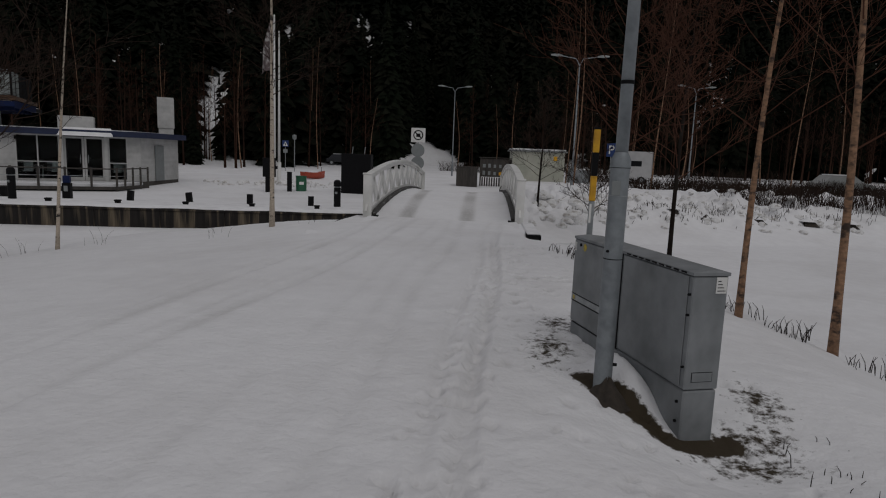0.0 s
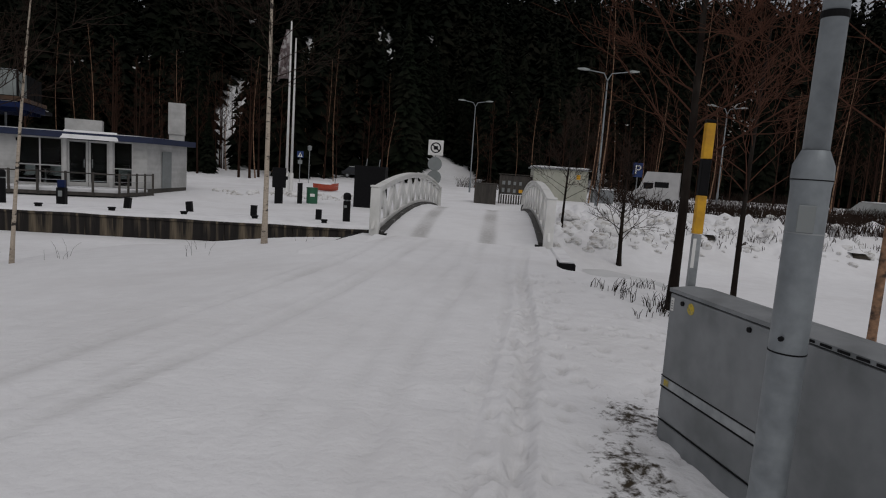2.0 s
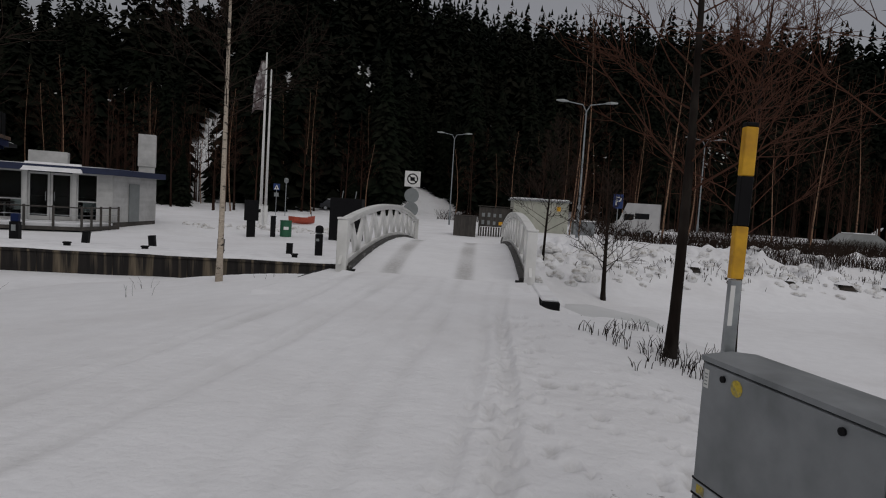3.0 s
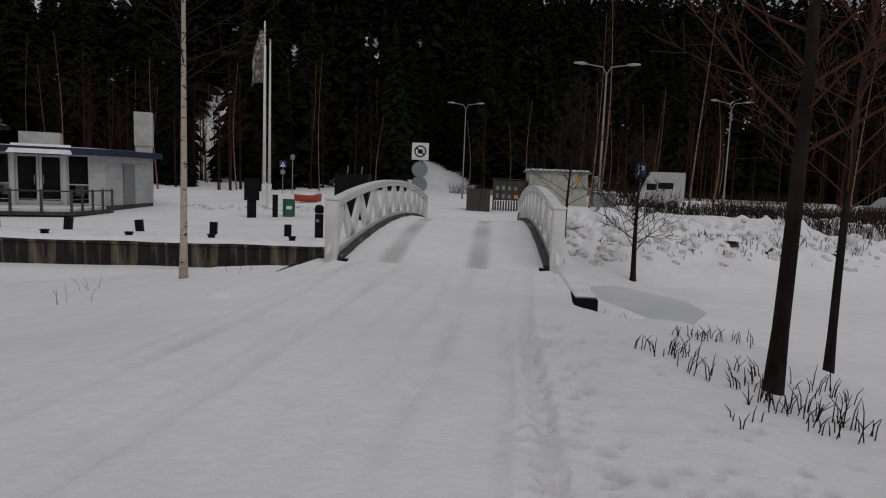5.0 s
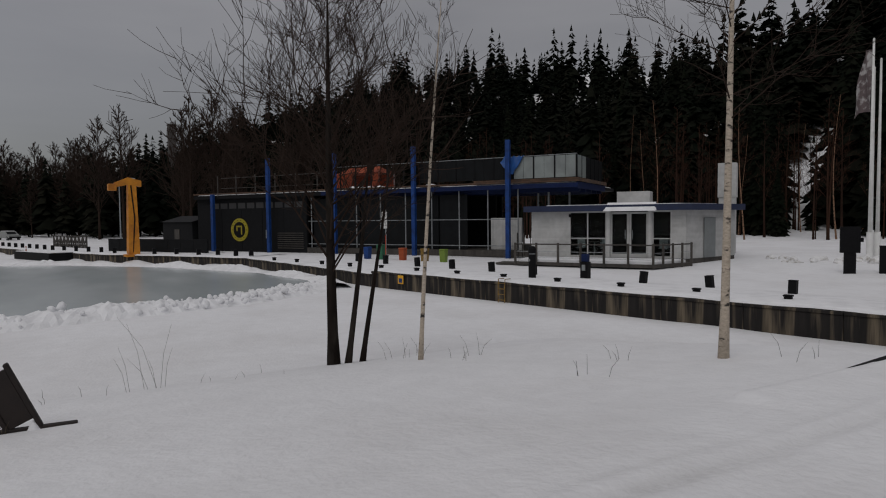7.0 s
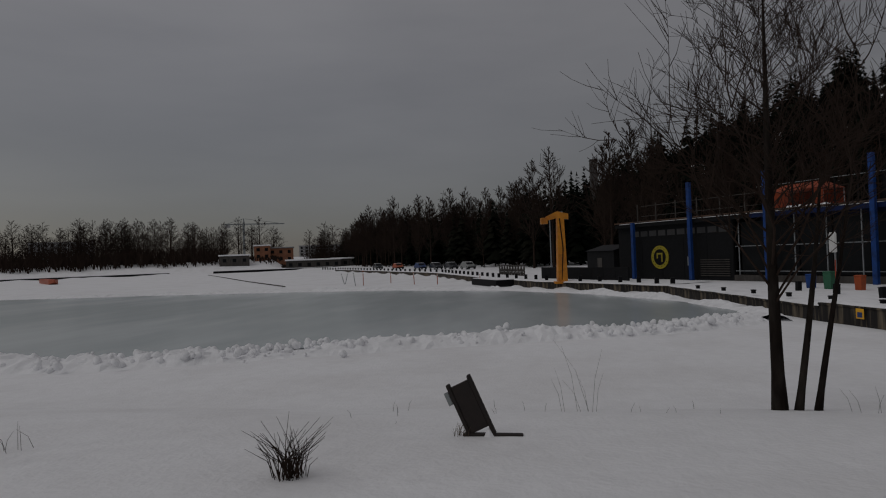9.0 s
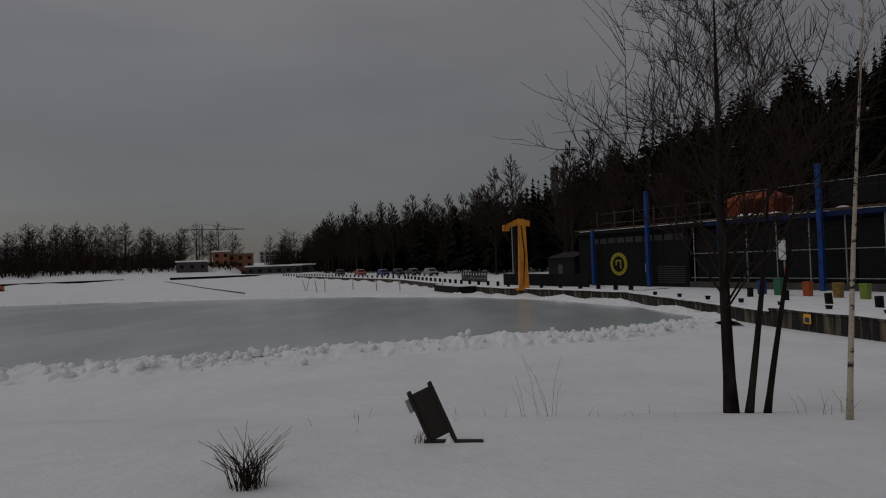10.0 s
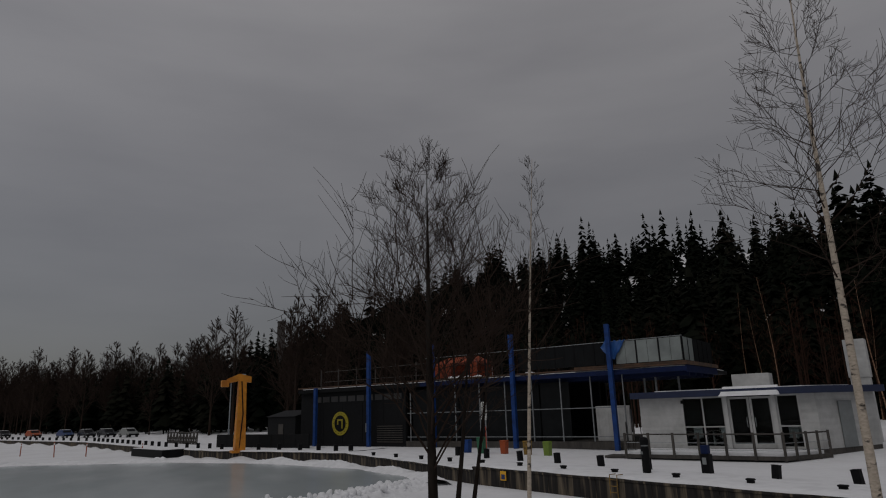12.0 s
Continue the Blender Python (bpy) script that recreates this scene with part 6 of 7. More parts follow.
def road_signs():
    s = thing("road_sign", pose(-5.75, 31.6, gz(-5.75, 31.6), 0, 0, 10), "square no-through sign above two round sign backs", "road sign")
    part("pole", G().tube([(0, 0.03, -0.2), (0, 0.03, 4.0)], 0.035, 10), M_GALV, s)
    p = part("square_plate", G().box(-0.36, 0.36, -0.03, -0.01, 3.27, 3.99, 0.005), M_WHITE, s)
    ring = G()
    k = 28
    for i in range(k):
        a, b = 2 * math.pi * i / k, 2 * math.pi * (i + 1) / k
        ring.add([(r * math.cos(c), -0.034, 3.63 + r * math.sin(c)) for c in (a, b) for r in (0.20, 0.255)], [(0, 1, 3, 2)])
    part("ring", ring, M_BLACK, p)
    part("slash", G().box(-0.25, 0.25, -0.0365, -0.0325, -0.03, 0.03), M_BLACK, p, m=pose(0, 0, 3.63, 0, 40, 0))
    part("figure", G().box(-0.1, 0.1, -0.0345, -0.0315, 3.54, 3.71), M_BLACK, p)
    for z in (2.86, 2.22):
        part("round_back", G().tube([(0, -0.02, z), (0, 0.0, z)], 0.34, 28), M_SIGNGREY, s, "grey back of a round sign")
    for x, y, yaw in ((-26.6, 63.2, 25), (-41.5, 70.5, 35)):
        s = thing("crossing_sign", pose(x, y, gz(x, y), 0, 0, yaw), "square blue pedestrian-crossing sign on a pole", "road sign", group="crossing signs")
        part("pole", G().tube([(0, 0, -0.2), (0, 0, 3.2)], 0.035, 8), M_GALV, s)
        p = part("plate", G().box(-0.32, 0.32, -0.06, -0.04, 2.55, 3.2, 0.004), M_SIGNBLUE, s)
        part("triangle", G().add([(-0.25, -0.064, 2.62), (0.25, -0.064, 2.62), (0, -0.064, 3.1)], [(0, 1, 2)]), M_WHITE, p)
        part("figure", G().box(-0.04, 0.04, -0.070, -0.066, 2.68, 2.92), M_BLACK, p)
        part("lower_plate", G().box(-0.22, 0.22, -0.05, -0.04, 1.9, 2.3), M_SIGNGREY, s)
    s = thing("parking_sign", pose(5.7, 50.8, gz(5.7, 50.8), 0, 0, -8), "blue parking sign with white letter P", "road sign")
    part("pole", G().tube([(0, 0, -0.2), (0, 0, 3.2)], 0.035, 8), M_GALV, s)
    p = part("plate", G().box(-0.35, 0.35, -0.06, -0.04, 2.2, 3.25, 0.004), M_SIGNBLUE, s)
    cu = bpy.data.curves.new("letter", "FONT")
    cu.body, cu.size, cu.align_x, cu.extrude = "P", 0.95, "CENTER", 0.002
    t = new("letter", cu)
    t.data.materials.append(M_WHITE)
    t.parent = p
    t.matrix_basis = pose(0, -0.066, 2.42, 90, 0, 0)


road_signs()


# ---- car park beyond the channel ----
def kiosk():
    x, y = -0.1, 53.2
    k = thing("utility_shed", pose(x, y, gz(x, y), 0, 0, 8), "pale green ribbed metal utility shed with snowy roof", "shed")
    part("body", G().box(-2.1, 2.1, -1.5, 1.5, -0.2, 2.35, 0.01), M_PALEGREEN, k)
    for i in range(22):
        part("rib", G().box(-2.05 + i * 0.19, -1.97 + i * 0.19, -1.535, -1.502, 0.05, 2.3), M_PALEGREEN, k)
    for i in range(14):
        part("rib", G().box(2.102, 2.135, -1.4 + i * 0.2, -1.32 + i * 0.2, 0.05, 2.3), M_PALEGREEN, k)
    part("roof", G().box(-2.3, 2.3, -1.7, 1.7, 2.354, 2.46, 0.02), M_SIGNGREY, k)
    part("snow", G().box(-2.2, 2.2, -1.6, 1.6, 2.464, 2.60, 0.06), M_SNOWCAP, k, "snow on the roof")
    part("warning_plate", G().box(1.2, 1.5, -1.56, -1.54, 1.7, 2.05), M_YELLOW, k)
    e = thing("transformer_box", pose(3.4, 52.6, gz(3.4, 52.6), 0, 0, 8), "low grey metal box beside the shed", "cabinet")
    part("body", G().box(-0.8, 0.8, -0.5, 0.5, -0.1, 1.05, 0.02), M_CAB, e)
    part("lid", G().box(-0.84, 0.84, -0.54, 0.54, 1.054, 1.12, 0.015), M_SNOWCAP, e)
    b = thing("notice_board", pose(-3.3, 52.0, gz(-3.3, 52.0), 0, 0, 6), "weathered notice board with pinned papers", "notice board")
    for xx in (-1.3, 1.3):
        part("post", G().box(xx - 0.06, xx + 0.06, -0.06, 0.06, -0.2, 2.3, 0.006), M_WOODGREY, b)
    part("panel", G().box(-1.24, 1.24, -0.03, 0.03, 0.75, 2.25, 0.006), M_WOODGREY, b)
    part("roof", G().box(-1.45, 1.45, -0.15, 0.15, 2.304, 2.36, 0.01), M_WOODGREY, b)
    rr = random.Random(8)
    for i in range(9):
        xx, zz = -1.0 + (i % 5) * 0.45, 1.05 + (i // 5) * 0.6
        part("paper", G().box(xx - 0.13, xx + rr.uniform(0.06, 0.16), -0.045, -0.032, zz - 0.14, zz + rr.uniform(0.1, 0.2)), M_YELLOW if i == 3 else M_SIGNGREY, b)
    for i in range(12):
        part("slat", G().box(-1.2 + i * 0.2, -1.07 + i * 0.2, -0.02, 0.02, -0.1, 0.72), M_WOODGREY, b)
    d = thing("wooden_bin_store", pose(-5.6, 51.0, gz(-5.6, 51.0), 0, 0, 6), "dark boarded bin store in the snow", "bin store")
    part("body", G().box(-0.85, 0.85, -0.7, 0.7, -0.2, 1.5), M_WOODGREY, d)
    for i in range(9):
        part("board", G().box(-0.85 + i * 0.19, -0.68 + i * 0.19, -0.73, -0.702, -0.1, 1.48), M_WOODGREY, d)
    part("lid", G().box(-0.9, 0.9, -0.76, 0.76, 1.504, 1.56, 0.01), M_WOODGREY, d)
    w = thing("bicycle_wheel", pose(-1.1, 31.0, gz(-1.1, 31.0) + 0.33, 90, 0, 8), "upright bicycle wheel stuck in the snow by the railing", "wheel")
    pts = [(0.33 * math.cos(2 * math.pi * i / 24), 0.33 * math.sin(2 * math.pi * i / 24), 0) for i in range(25)]
    part("tyre", G().tube(pts, 0.022, 8, False), M_RUBBER, w)
    part("hub", G().tube([(0, 0, -0.05), (0, 0, 0.05)], 0.03, 8), M_GALV, w)


M_PALEGREEN = mat("pale_green_sheet", (0.50, 0.50, 0.43), 0.6, var=0.08, scale=3, tint=(0.42, 0.43, 0.36), tscale=1)
kiosk()


def car(x, y, yaw, paint, label, tall=1.45, length=4.3, van=False, name="car"):
    c = thing(name, pose(x, y, gz(x, y), 0, 0, yaw), label, "van" if van else "car", group="parked vehicles")
    w, L = 0.87, length / 2
    if van:
        prof = [(-L, 0.45), (-L, tall), (L - 0.9, tall), (L - 0.35, 1.35), (L, 1.15), (L, 0.4)]
    else:
        prof = [(-L, 0.4), (-L, 0.85), (-L + 0.35, 0.92), (-L + 0.9, tall), (0.45, tall), (1.15, 0.95), (L - 0.1, 0.78), (L, 0.4)]
    mid = [(px, 0.9 * w if pz > 1.0 else w, pz) for px, pz in prof]
    g = G().loft([[(px, -ww, pz) for px, ww, pz in mid], [(px, ww, pz) for px, ww, pz in mid]])
    part("body", g, paint, c)
    if van:
        for sy in (-1, 1):
            part("window", G().box(L - 1.5, L - 0.75, sy * 0.80 - 0.03, sy * 0.80 + 0.03, 1.35, 1.85), M_SMOKE, c)
            part("window", G().box(-L + 0.8, -L + 1.9, sy * 0.80 - 0.03, sy * 0.80 + 0.03, 1.45, 1.95), M_SMOKE, c)
        part("windscreen", G().box(-0.06, 0.06, -0.7, 0.7, 0, 0.85), M_SMOKE, c, m=pose(L - 0.36, 0, 1.36, 0, -38, 0))
    else:
        for sy in (-1, 1):
            part("window", G().add([(-L + 1.0, sy * 0.80, 1.0), (1.0, sy * 0.80, 1.0), (0.42, sy * 0.79, tall - 0.08), (-L + 1.05, sy * 0.79, tall - 0.08), (-L + 1.0, sy * 0.74, 1.0), (1.0, sy * 0.74, 1.0), (0.42, sy * 0.74, tall - 0.08), (-L + 1.05, sy * 0.74, tall - 0.08)],
                                   [(0, 1, 2, 3), (7, 6, 5, 4), (0, 4, 5, 1), (1, 5, 6, 2), (2, 6, 7, 3), (3, 7, 4, 0)]), M_SMOKE, c)
        part("windscreen", G().box(-0.03, 0.03, -0.66, 0.66, 0, 0.62), M_SMOKE, c, m=pose(1.1, 0, 0.98, 0, -52, 0))
        part("roof_snow", G().box(-L + 0.95, 0.4, -0.7, 0.7, tall + 0.004, tall + 0.07, 0.03), M_SNOWCAP, c)
    for sx in (-1, 1):
        for sy in (-1, 1):
            wh = part("wheel", G().tube([(sx * (L - 0.75), sy * (w - 0.2), 0.32), (sx * (L - 0.75), sy * (w + 0.02), 0.32)], 0.32, 18), M_RUBBER, c)
            part("rim", G().tube([(sx * (L - 0.75), sy * (w + 0.021), 0.32), (sx * (L - 0.75), sy * (w + 0.03), 0.32)], 0.19, 14), M_GALV, wh)
        part("bumper", G().box(sx * L - 0.06, sx * L + 0.06, -w + 0.04, w - 0.04, 0.32, 0.55, 0.02), M_BLACK, c)
    for sy in (-0.6, 0.6):
        part("headlight", G().box(L - 0.03, L + 0.02, sy - 0.16, sy + 0.16, 0.62, 0.76, 0.01), M_FROST, c)


M_CARW = mat("white_car_paint", (0.50, 0.50, 0.50), 0.3, var=0.04)
M_CARD = mat("dark_car_paint", (0.02, 0.022, 0.028), 0.25, var=0.1)
M_CARS = mat("silver_car_paint", (0.33, 0.34, 0.33), 0.3, 0.4, var=0.05)
M_CARR = mat("red_car_paint", (0.30, 0.03, 0.02), 0.3, var=0.08)
M_CARB = mat("blue_car_paint", (0.02, 0.05, 0.16), 0.3, var=0.08)
car(8.0, 56.6, 168, M_CARW, "white camper van parked in the snow", 2.75, 3.5, True, "camper_van")
car(23.0, 52.0, 10, M_CARS, "silver estate car parked behind the hedge")
car(30.5, 49.0, 8, M_CARD, "dark car parked behind the hedge")
car(-47.5, 38.5, 200, M_CARD, "dark van parked behind the restaurant", 2.2, 5.0, True, "van")
car(-27.0, 83.0, 20, M_CARD, "dark car parked below the woods")
car(-5.0, 90.0, 10, M_CARD, "dark car at the end of the road")
for i, (x, y) in enumerate(((-146.8, -25.4), (-138.0, -18.3), (-133.7, -14.1), (-129.2, -10.2), (-123, -6), (-161, -34))):
    car(x, y, 28, (M_ORANGE, M_CARB, M_CARD, M_CARD, M_CARS, M_CARD)[i], ("orange-red", "blue", "dark", "dark", "silver", "dark")[i] + " car parked beneath shore trees")


# ---- western quay ----
M_CHIM = mat("sooty_concrete", (0.10, 0.09, 0.085), 0.9, var=0.2, scale=0.8)


def yellow_crane():
    x, y = -57.9, 9.5
    c = thing("jib_crane", pose(x, y, -1.05, 0, 0, 8), "yellow steel boat crane on the quay", "crane")
    part("column", G().loft([[(-0.55, -0.42, -0.1), (0.55, -0.42, -0.1), (0.55, 0.42, -0.1), (-0.55, 0.42, -0.1)], [(-0.42, -0.35, 3.5), (0.42, -0.35, 3.5), (0.42, 0.35, 3.5), (-0.42, 0.35, 3.5)], [(-0.34, -0.3, 5.9), (0.34, -0.3, 5.9), (0.34, 0.3, 5.9), (-0.34, 0.3, 5.9)]]), M_CRANE, c)
    part("base_plate", G().box(-0.8, 0.8, -0.7, 0.7, -0.15, 0.05, 0.02), M_CRANE, c)
    part("jib", G().loft([[(0, -1.3, 5.5), (0, -1.3, 5.9), (0.3, -1.3, 5.9), (0.3, -1.3, 5.5)], [(-0.1, -0.3, 5.75), (-0.1, -0.3, 6.35), (0.35, -0.3, 6.35), (0.35, -0.3, 5.75)], [(-0.1, 0.7, 5.6), (-0.1, 0.7, 6.1), (0.35, 0.7, 6.1), (0.35, 0.7, 5.6)]]), M_CRANE, c)
    part("winch", G().box(-0.2, 0.45, -1.75, -1.15, 5.25, 5.8, 0.04), M_CRANE, c)
    part("hook_block", G().tube([(0.1, -0.8, 5.4), (0.1, -0.8, 4.6)], 0.06, 8), M_BLACK, c)
    part("hydraulic_hose", G().tube([(0.5, -0.1, 0.2), (0.47, 0.1, 3.0), (0.36, -0.1, 5.7)], 0.05, 6), M_BLACK, c)
    f = thing("low_wall", pose(-54.5, 15.0, -1.1, 0, 0, ANG), "low black boarded wall along the quay", "fence")
    for i in range(8):
        part("panel", G().box(-13 + i * 1.6, -13 + i * 1.6 + 1.58, -0.08, 0.08, -0.2, 1.25, 0.01), M_DARKWALL, f)
    s = thing("shed", pose(-66.0, 15.5, -1.1, 0, 0, 20), "small black shed near the crane", "shed")
    part("body", G().box(-3.0, 3.0, -2, 2, -0.2, 2.7, 0.02), M_DARKWALL, s)
    part("roof", G().add([(-3.2, -2.2, 2.7), (3.2, -2.2, 2.7), (3.2, 2.2, 2.7), (-3.2, 2.2, 2.7), (-3.2, 0, 3.3), (3.2, 0, 3.3)], [(0, 3, 2, 1), (0, 1, 5, 4), (2, 3, 4, 5), (1, 2, 5), (3, 0, 4)]), M_BLACK, s)
    part("door", G().box(-0.5, 0.5, -2.04, -2.002, 0, 2.0), M_WOODGREY, s)
    b = thing("planter_fence", pose(-78.0, 4.2, -1.05, 0, 0, 24), "dark trellis fence on the quay", "fence")
    for i in range(9):
        for tilt in (-32, 32):
            part("brace", G().box(-0.06, 0.06, -0.04, 0.04, -0.62, 0.62), M_WOODGREY, b, m=pose(-3.6 + i * 0.9, 0.001 * tilt, 0.62, 0, tilt, 0))
    for i in range(10):
        part("post", G().box(-4.11 + i * 0.9, -3.99 + i * 0.9, -0.06, 0.06, -0.2, 1.22), M_WOODGREY, b)
    for z in (0.02, 1.224):
        part("rail", G().box(-4.2, 4.2, -0.07, 0.07, z, z + 0.1), M_WOODGREY, b)
    j = thing("jetty", pose(-67.7, 3.0, -1.45, 0, 0, 24), "dark floating jetty frozen into the lake", "jetty")
    part("pontoon", G().box(-5, 3.0, -1.2, 1.0, -0.25, 0.42, 0.02), M_BLACK, j)
    part("snow", G().box(-4.9, 2.9, -1.1, 0.9, 0.424, 0.5, 0.03), M_SNOWCAP, j)
    top = 33.0 - gz(-219.6, 28.0)
    ch = thing("chimney", pose(-219.6, 28.0, gz(-219.6, 28.0), 0, 0, 5), "square concrete chimney rising above the trees", "chimney")
    part("shaft", G().box(-1.15, 1.15, -1.15, 1.15, -2, top - 0.5, 0.08), M_CHIM, ch)
    part("cap", G().box(-1.3, 1.3, -1.3, 1.3, top - 0.49, top, 0.08), M_CHIM, ch)


yellow_crane()


# ---- far shore ----
def far_shore():
    def at(deg, r):
        return -r * math.sin(radians(deg)), r * math.cos(radians(deg))

    def block(deg, r, w, d, h, m, label, name="far_building", storeys=3):
        x, y = at(deg, r)
        b = thing(name, pose(x, y, gz(x, y), 0, 0, deg), label, "building", group="far shore buildings")
        part("wall", G().box(-w / 2, w / 2, -d / 2, d / 2, -1, h, 0.05), m, b)
        part("roof", G().box(-w / 2 - 0.4, w / 2 + 0.4, -d / 2 - 0.4, d / 2 + 0.4, h + 0.01, h + 0.6, 0.1), M_SNOWCAP if h < 8 else M_RENDER, b)
        n = max(2, int(w / 3.2))
        for f in range(storeys):
            for i in range(n):
                xx = -w / 2 + w * (i + 0.5) / n
                zz = h * (f + 0.45) / storeys
                part("window", G().box(xx - 0.7, xx + 0.7, -d / 2 - 0.06, -d / 2 - 0.01, zz - 0.6, zz + 0.8), M_SMOKE, b)

    block(112, 300, 15, 10, 9.5, M_BRICK, "orange brick house on the far shore")
    block(113.2, 292, 7, 8, 6, M_BRICK, "low orange brick annex on the far shore", storeys=2)
    block(108, 430, 36, 14, 13, M_RENDER, "grey apartment block beyond the lake", storeys=6)
    block(103.5, 450, 26, 14, 17, M_RENDER, "pale apartment block beyond the trees", storeys=7)
    block(97.5, 440, 20, 14, 26, M_RENDER, "pale apartment block behind the shore trees", storeys=7)
    block(129, 440, 34, 14, 13, M_RENDER, "grey apartment block beyond the lake", storeys=5)
    block(108.6, 262, 22, 6, 3.2, M_WOODGREY, "low grey boathouse on the far shore", storeys=1)
    block(105.8, 268, 12, 6, 3.0, M_WOODGREY, "low grey boathouse by the jetty", storeys=1)
    block(115.5, 278, 12, 7, 3.6, M_WOODGREY, "dark low boat shelter on the far shore", storeys=1)
    x, y = at(115.2, 460)
    tc = thing("tower_crane", pose(x, y, gz(x, y), 0, 0, 118), "pale tower crane above distant building site", "crane")
    part("mast", G().box(-0.9, 0.6, -0.6, 0.6, 0, 24), M_SIGNGREY, tc)
    part("jib", G().box(-13, 28, -0.6, 0.6, 24.01, 24.8), M_SIGNGREY, tc)
    part("counterweight", G().box(-12.5, -9, -1, 1, 22, 24), M_RENDER, tc)
    part("apex", G().tube([(0, 0, 24.8), (0, 0, 28.5)], [0.8, 0.2], 6), M_SIGNGREY, tc)
    part("tie", G().tube([(0, 0, 28.3), (24, 0, 24.9)], 0.15, 5), M_SIGNGREY, tc)
    part("tie", G().tube([(0, 0, 28.3), (-11, 0, 24.9)], 0.15, 5), M_SIGNGREY, tc)
    x, y = at(129.0, 190)
    rb = thing("red_barge", pose(x, y, LAKE, 0, 0, 45), "long low red boom lying on the lake snow", "barge")
    part("hull", G().loft([[(-16, -1, 0), (-16, 1, 0), (-16, 1, 1.1), (-16, -1, 1.1)], [(14, -1, 0), (14, 1, 0), (14, 1, 1.1), (14, -1, 1.1)], [(17, -0.1, 0.7), (17, 0.1, 0.7), (17, 0.1, 1.1), (17, -0.1, 1.1)]]), M_ORANGE, rb)
    part("deck", G().box(-15.5, 13.5, -0.8, 0.8, 1.104, 1.18), M_RED, rb)
    for deg, r, w in ((112, 255, 46), (124, 262, 30), (131, 262, 50)):
        x, y = at(deg, r)
        j = thing("jetty", pose(x, y, LAKE, 0, 0, deg), "long dark floating jetty at the far shore", "jetty", group="far jetties")
        part("deck", G().box(-w / 2, w / 2, -1.2, 1.2, 0.0, 0.8, 0.05), M_BLACK, j)
        part("snow", G().box(-w / 2 + 0.1, w / 2 - 0.1, -1.1, 1.1, 0.804, 1.0, 0.05), M_SNOWCAP, j)


far_shore()


# ---- small things on the near bank ----
def tipped_board():
    z = gz(-8.2, 6.55)
    b = thing("tipped_sign_board", pose(-8.08, 6.5, z, 0, 0, 88), "dark wooden board toppled back in the snow", "sign board")
    b.scale = (0.76, 0.76, 0.80)
    tilt = pose(0, 0, 0.02, 0, -24, 0)
    part("panel", G().box(-0.15, 0.15, -0.03, 0.03, 0.10, 0.84, 0.006), M_DARKWOOD, b, m=tilt)
    for x in (-0.18, 0.18):
        part("side_post", G().box(x - 0.03, x + 0.03, -0.05, 0.05, -0.05, 0.90, 0.012), M_DARKWOOD, b, m=tilt)
    part("foot_beam", G().box(-0.30, 0.62, -0.05, 0.05, -0.04, 0.06, 0.012), M_DARKWOOD, b)
    part("paper", G().box(-0.29, -0.225, -0.02, 0.02, 0.60, 0.80), M_SIGNGREY, b, m=tilt)
    part("snow_lump", mound(0.11, 0.09, 4, n=12, rings=4), M_SNOWCAP, b, m=pose(0.1, -0.03, 0.05), smooth=True)
    part("dry_grass", tuft(4, 26, 0.22, 0.14), M_GRASS, b, m=pose(-0.35, 0.0, -0.02))


def tuft(seed, n, h, r, spread=0.6, thick=0.004, lean=0.0):
    """Stalks that fan out from a small patch."""
    rr = random.Random(seed)
    g = G()
    for _ in range(n):
        a, q = rr.uniform(0, 6.28), r * math.sqrt(rr.random())
        x, y = q * math.cos(a), q * math.sin(a)
        l = h * rr.uniform(0.45, 1.15)
        dx, dy = rr.uniform(-spread, spread) * l + lean * l, rr.uniform(-spread, spread) * l
        g.tube([(x, y, -0.05), (x + dx * 0.35, y + dy * 0.35, l * 0.55), (x + dx, y + dy, l)], [thick, thick * 0.8, thick * 0.4], 3, False)
    return g


M_DARKWOOD = mat("dark_stained_wood", (0.014, 0.008, 0.006), 0.7, var=0.3, scale=10, bump=0.004)
tipped_board()


def plant(x, y, seed, n, h, r, material, label, spread=0.5, thick=0.005, name="dry_shrub", cat="shrub"):
    p = thing(name, pose(x, y, gz(x, y)), label, cat, group="dry plants in the snow")
    tagged(part("twig_tuft", tuft(seed, n, h, r, spread, thick), material, p), kind="stuff")
    return p


for i, (x, y, n, h, r) in enumerate(((-6.08, 4.93, 90, 0.42, 0.16), (-10.7, 7.75, 8, 0.95, 0.3), (-10.9, 12.2, 16, 0.6, 0.5), (-9.0, 12.5, 14, 0.5, 0.5), (-7.0, 1.4, 12, 0.5, 0.2),
                                   (-6.2, 12.5, 7, 0.4, 0.3), (-5.2, 15.0, 6, 0.5, 0.4), (-6.9, 13.6, 5, 0.3, 0.2), (-9.6, 5.3, 14, 0.22, 0.9), (-10.3, 6.7, 14, 0.22, 0.7), (-10.6, 9.2, 12, 0.3, 0.8))):
    plant(x, y, 60 + i, max(4, n if i < 2 else n // 2), h * (1.0 if i < 2 else 0.6), r, M_TWIG, "thin dry stalks poking through the snow", 1.0 if i == 0 else 0.6, 0.0045 if i == 0 else 0.0032)
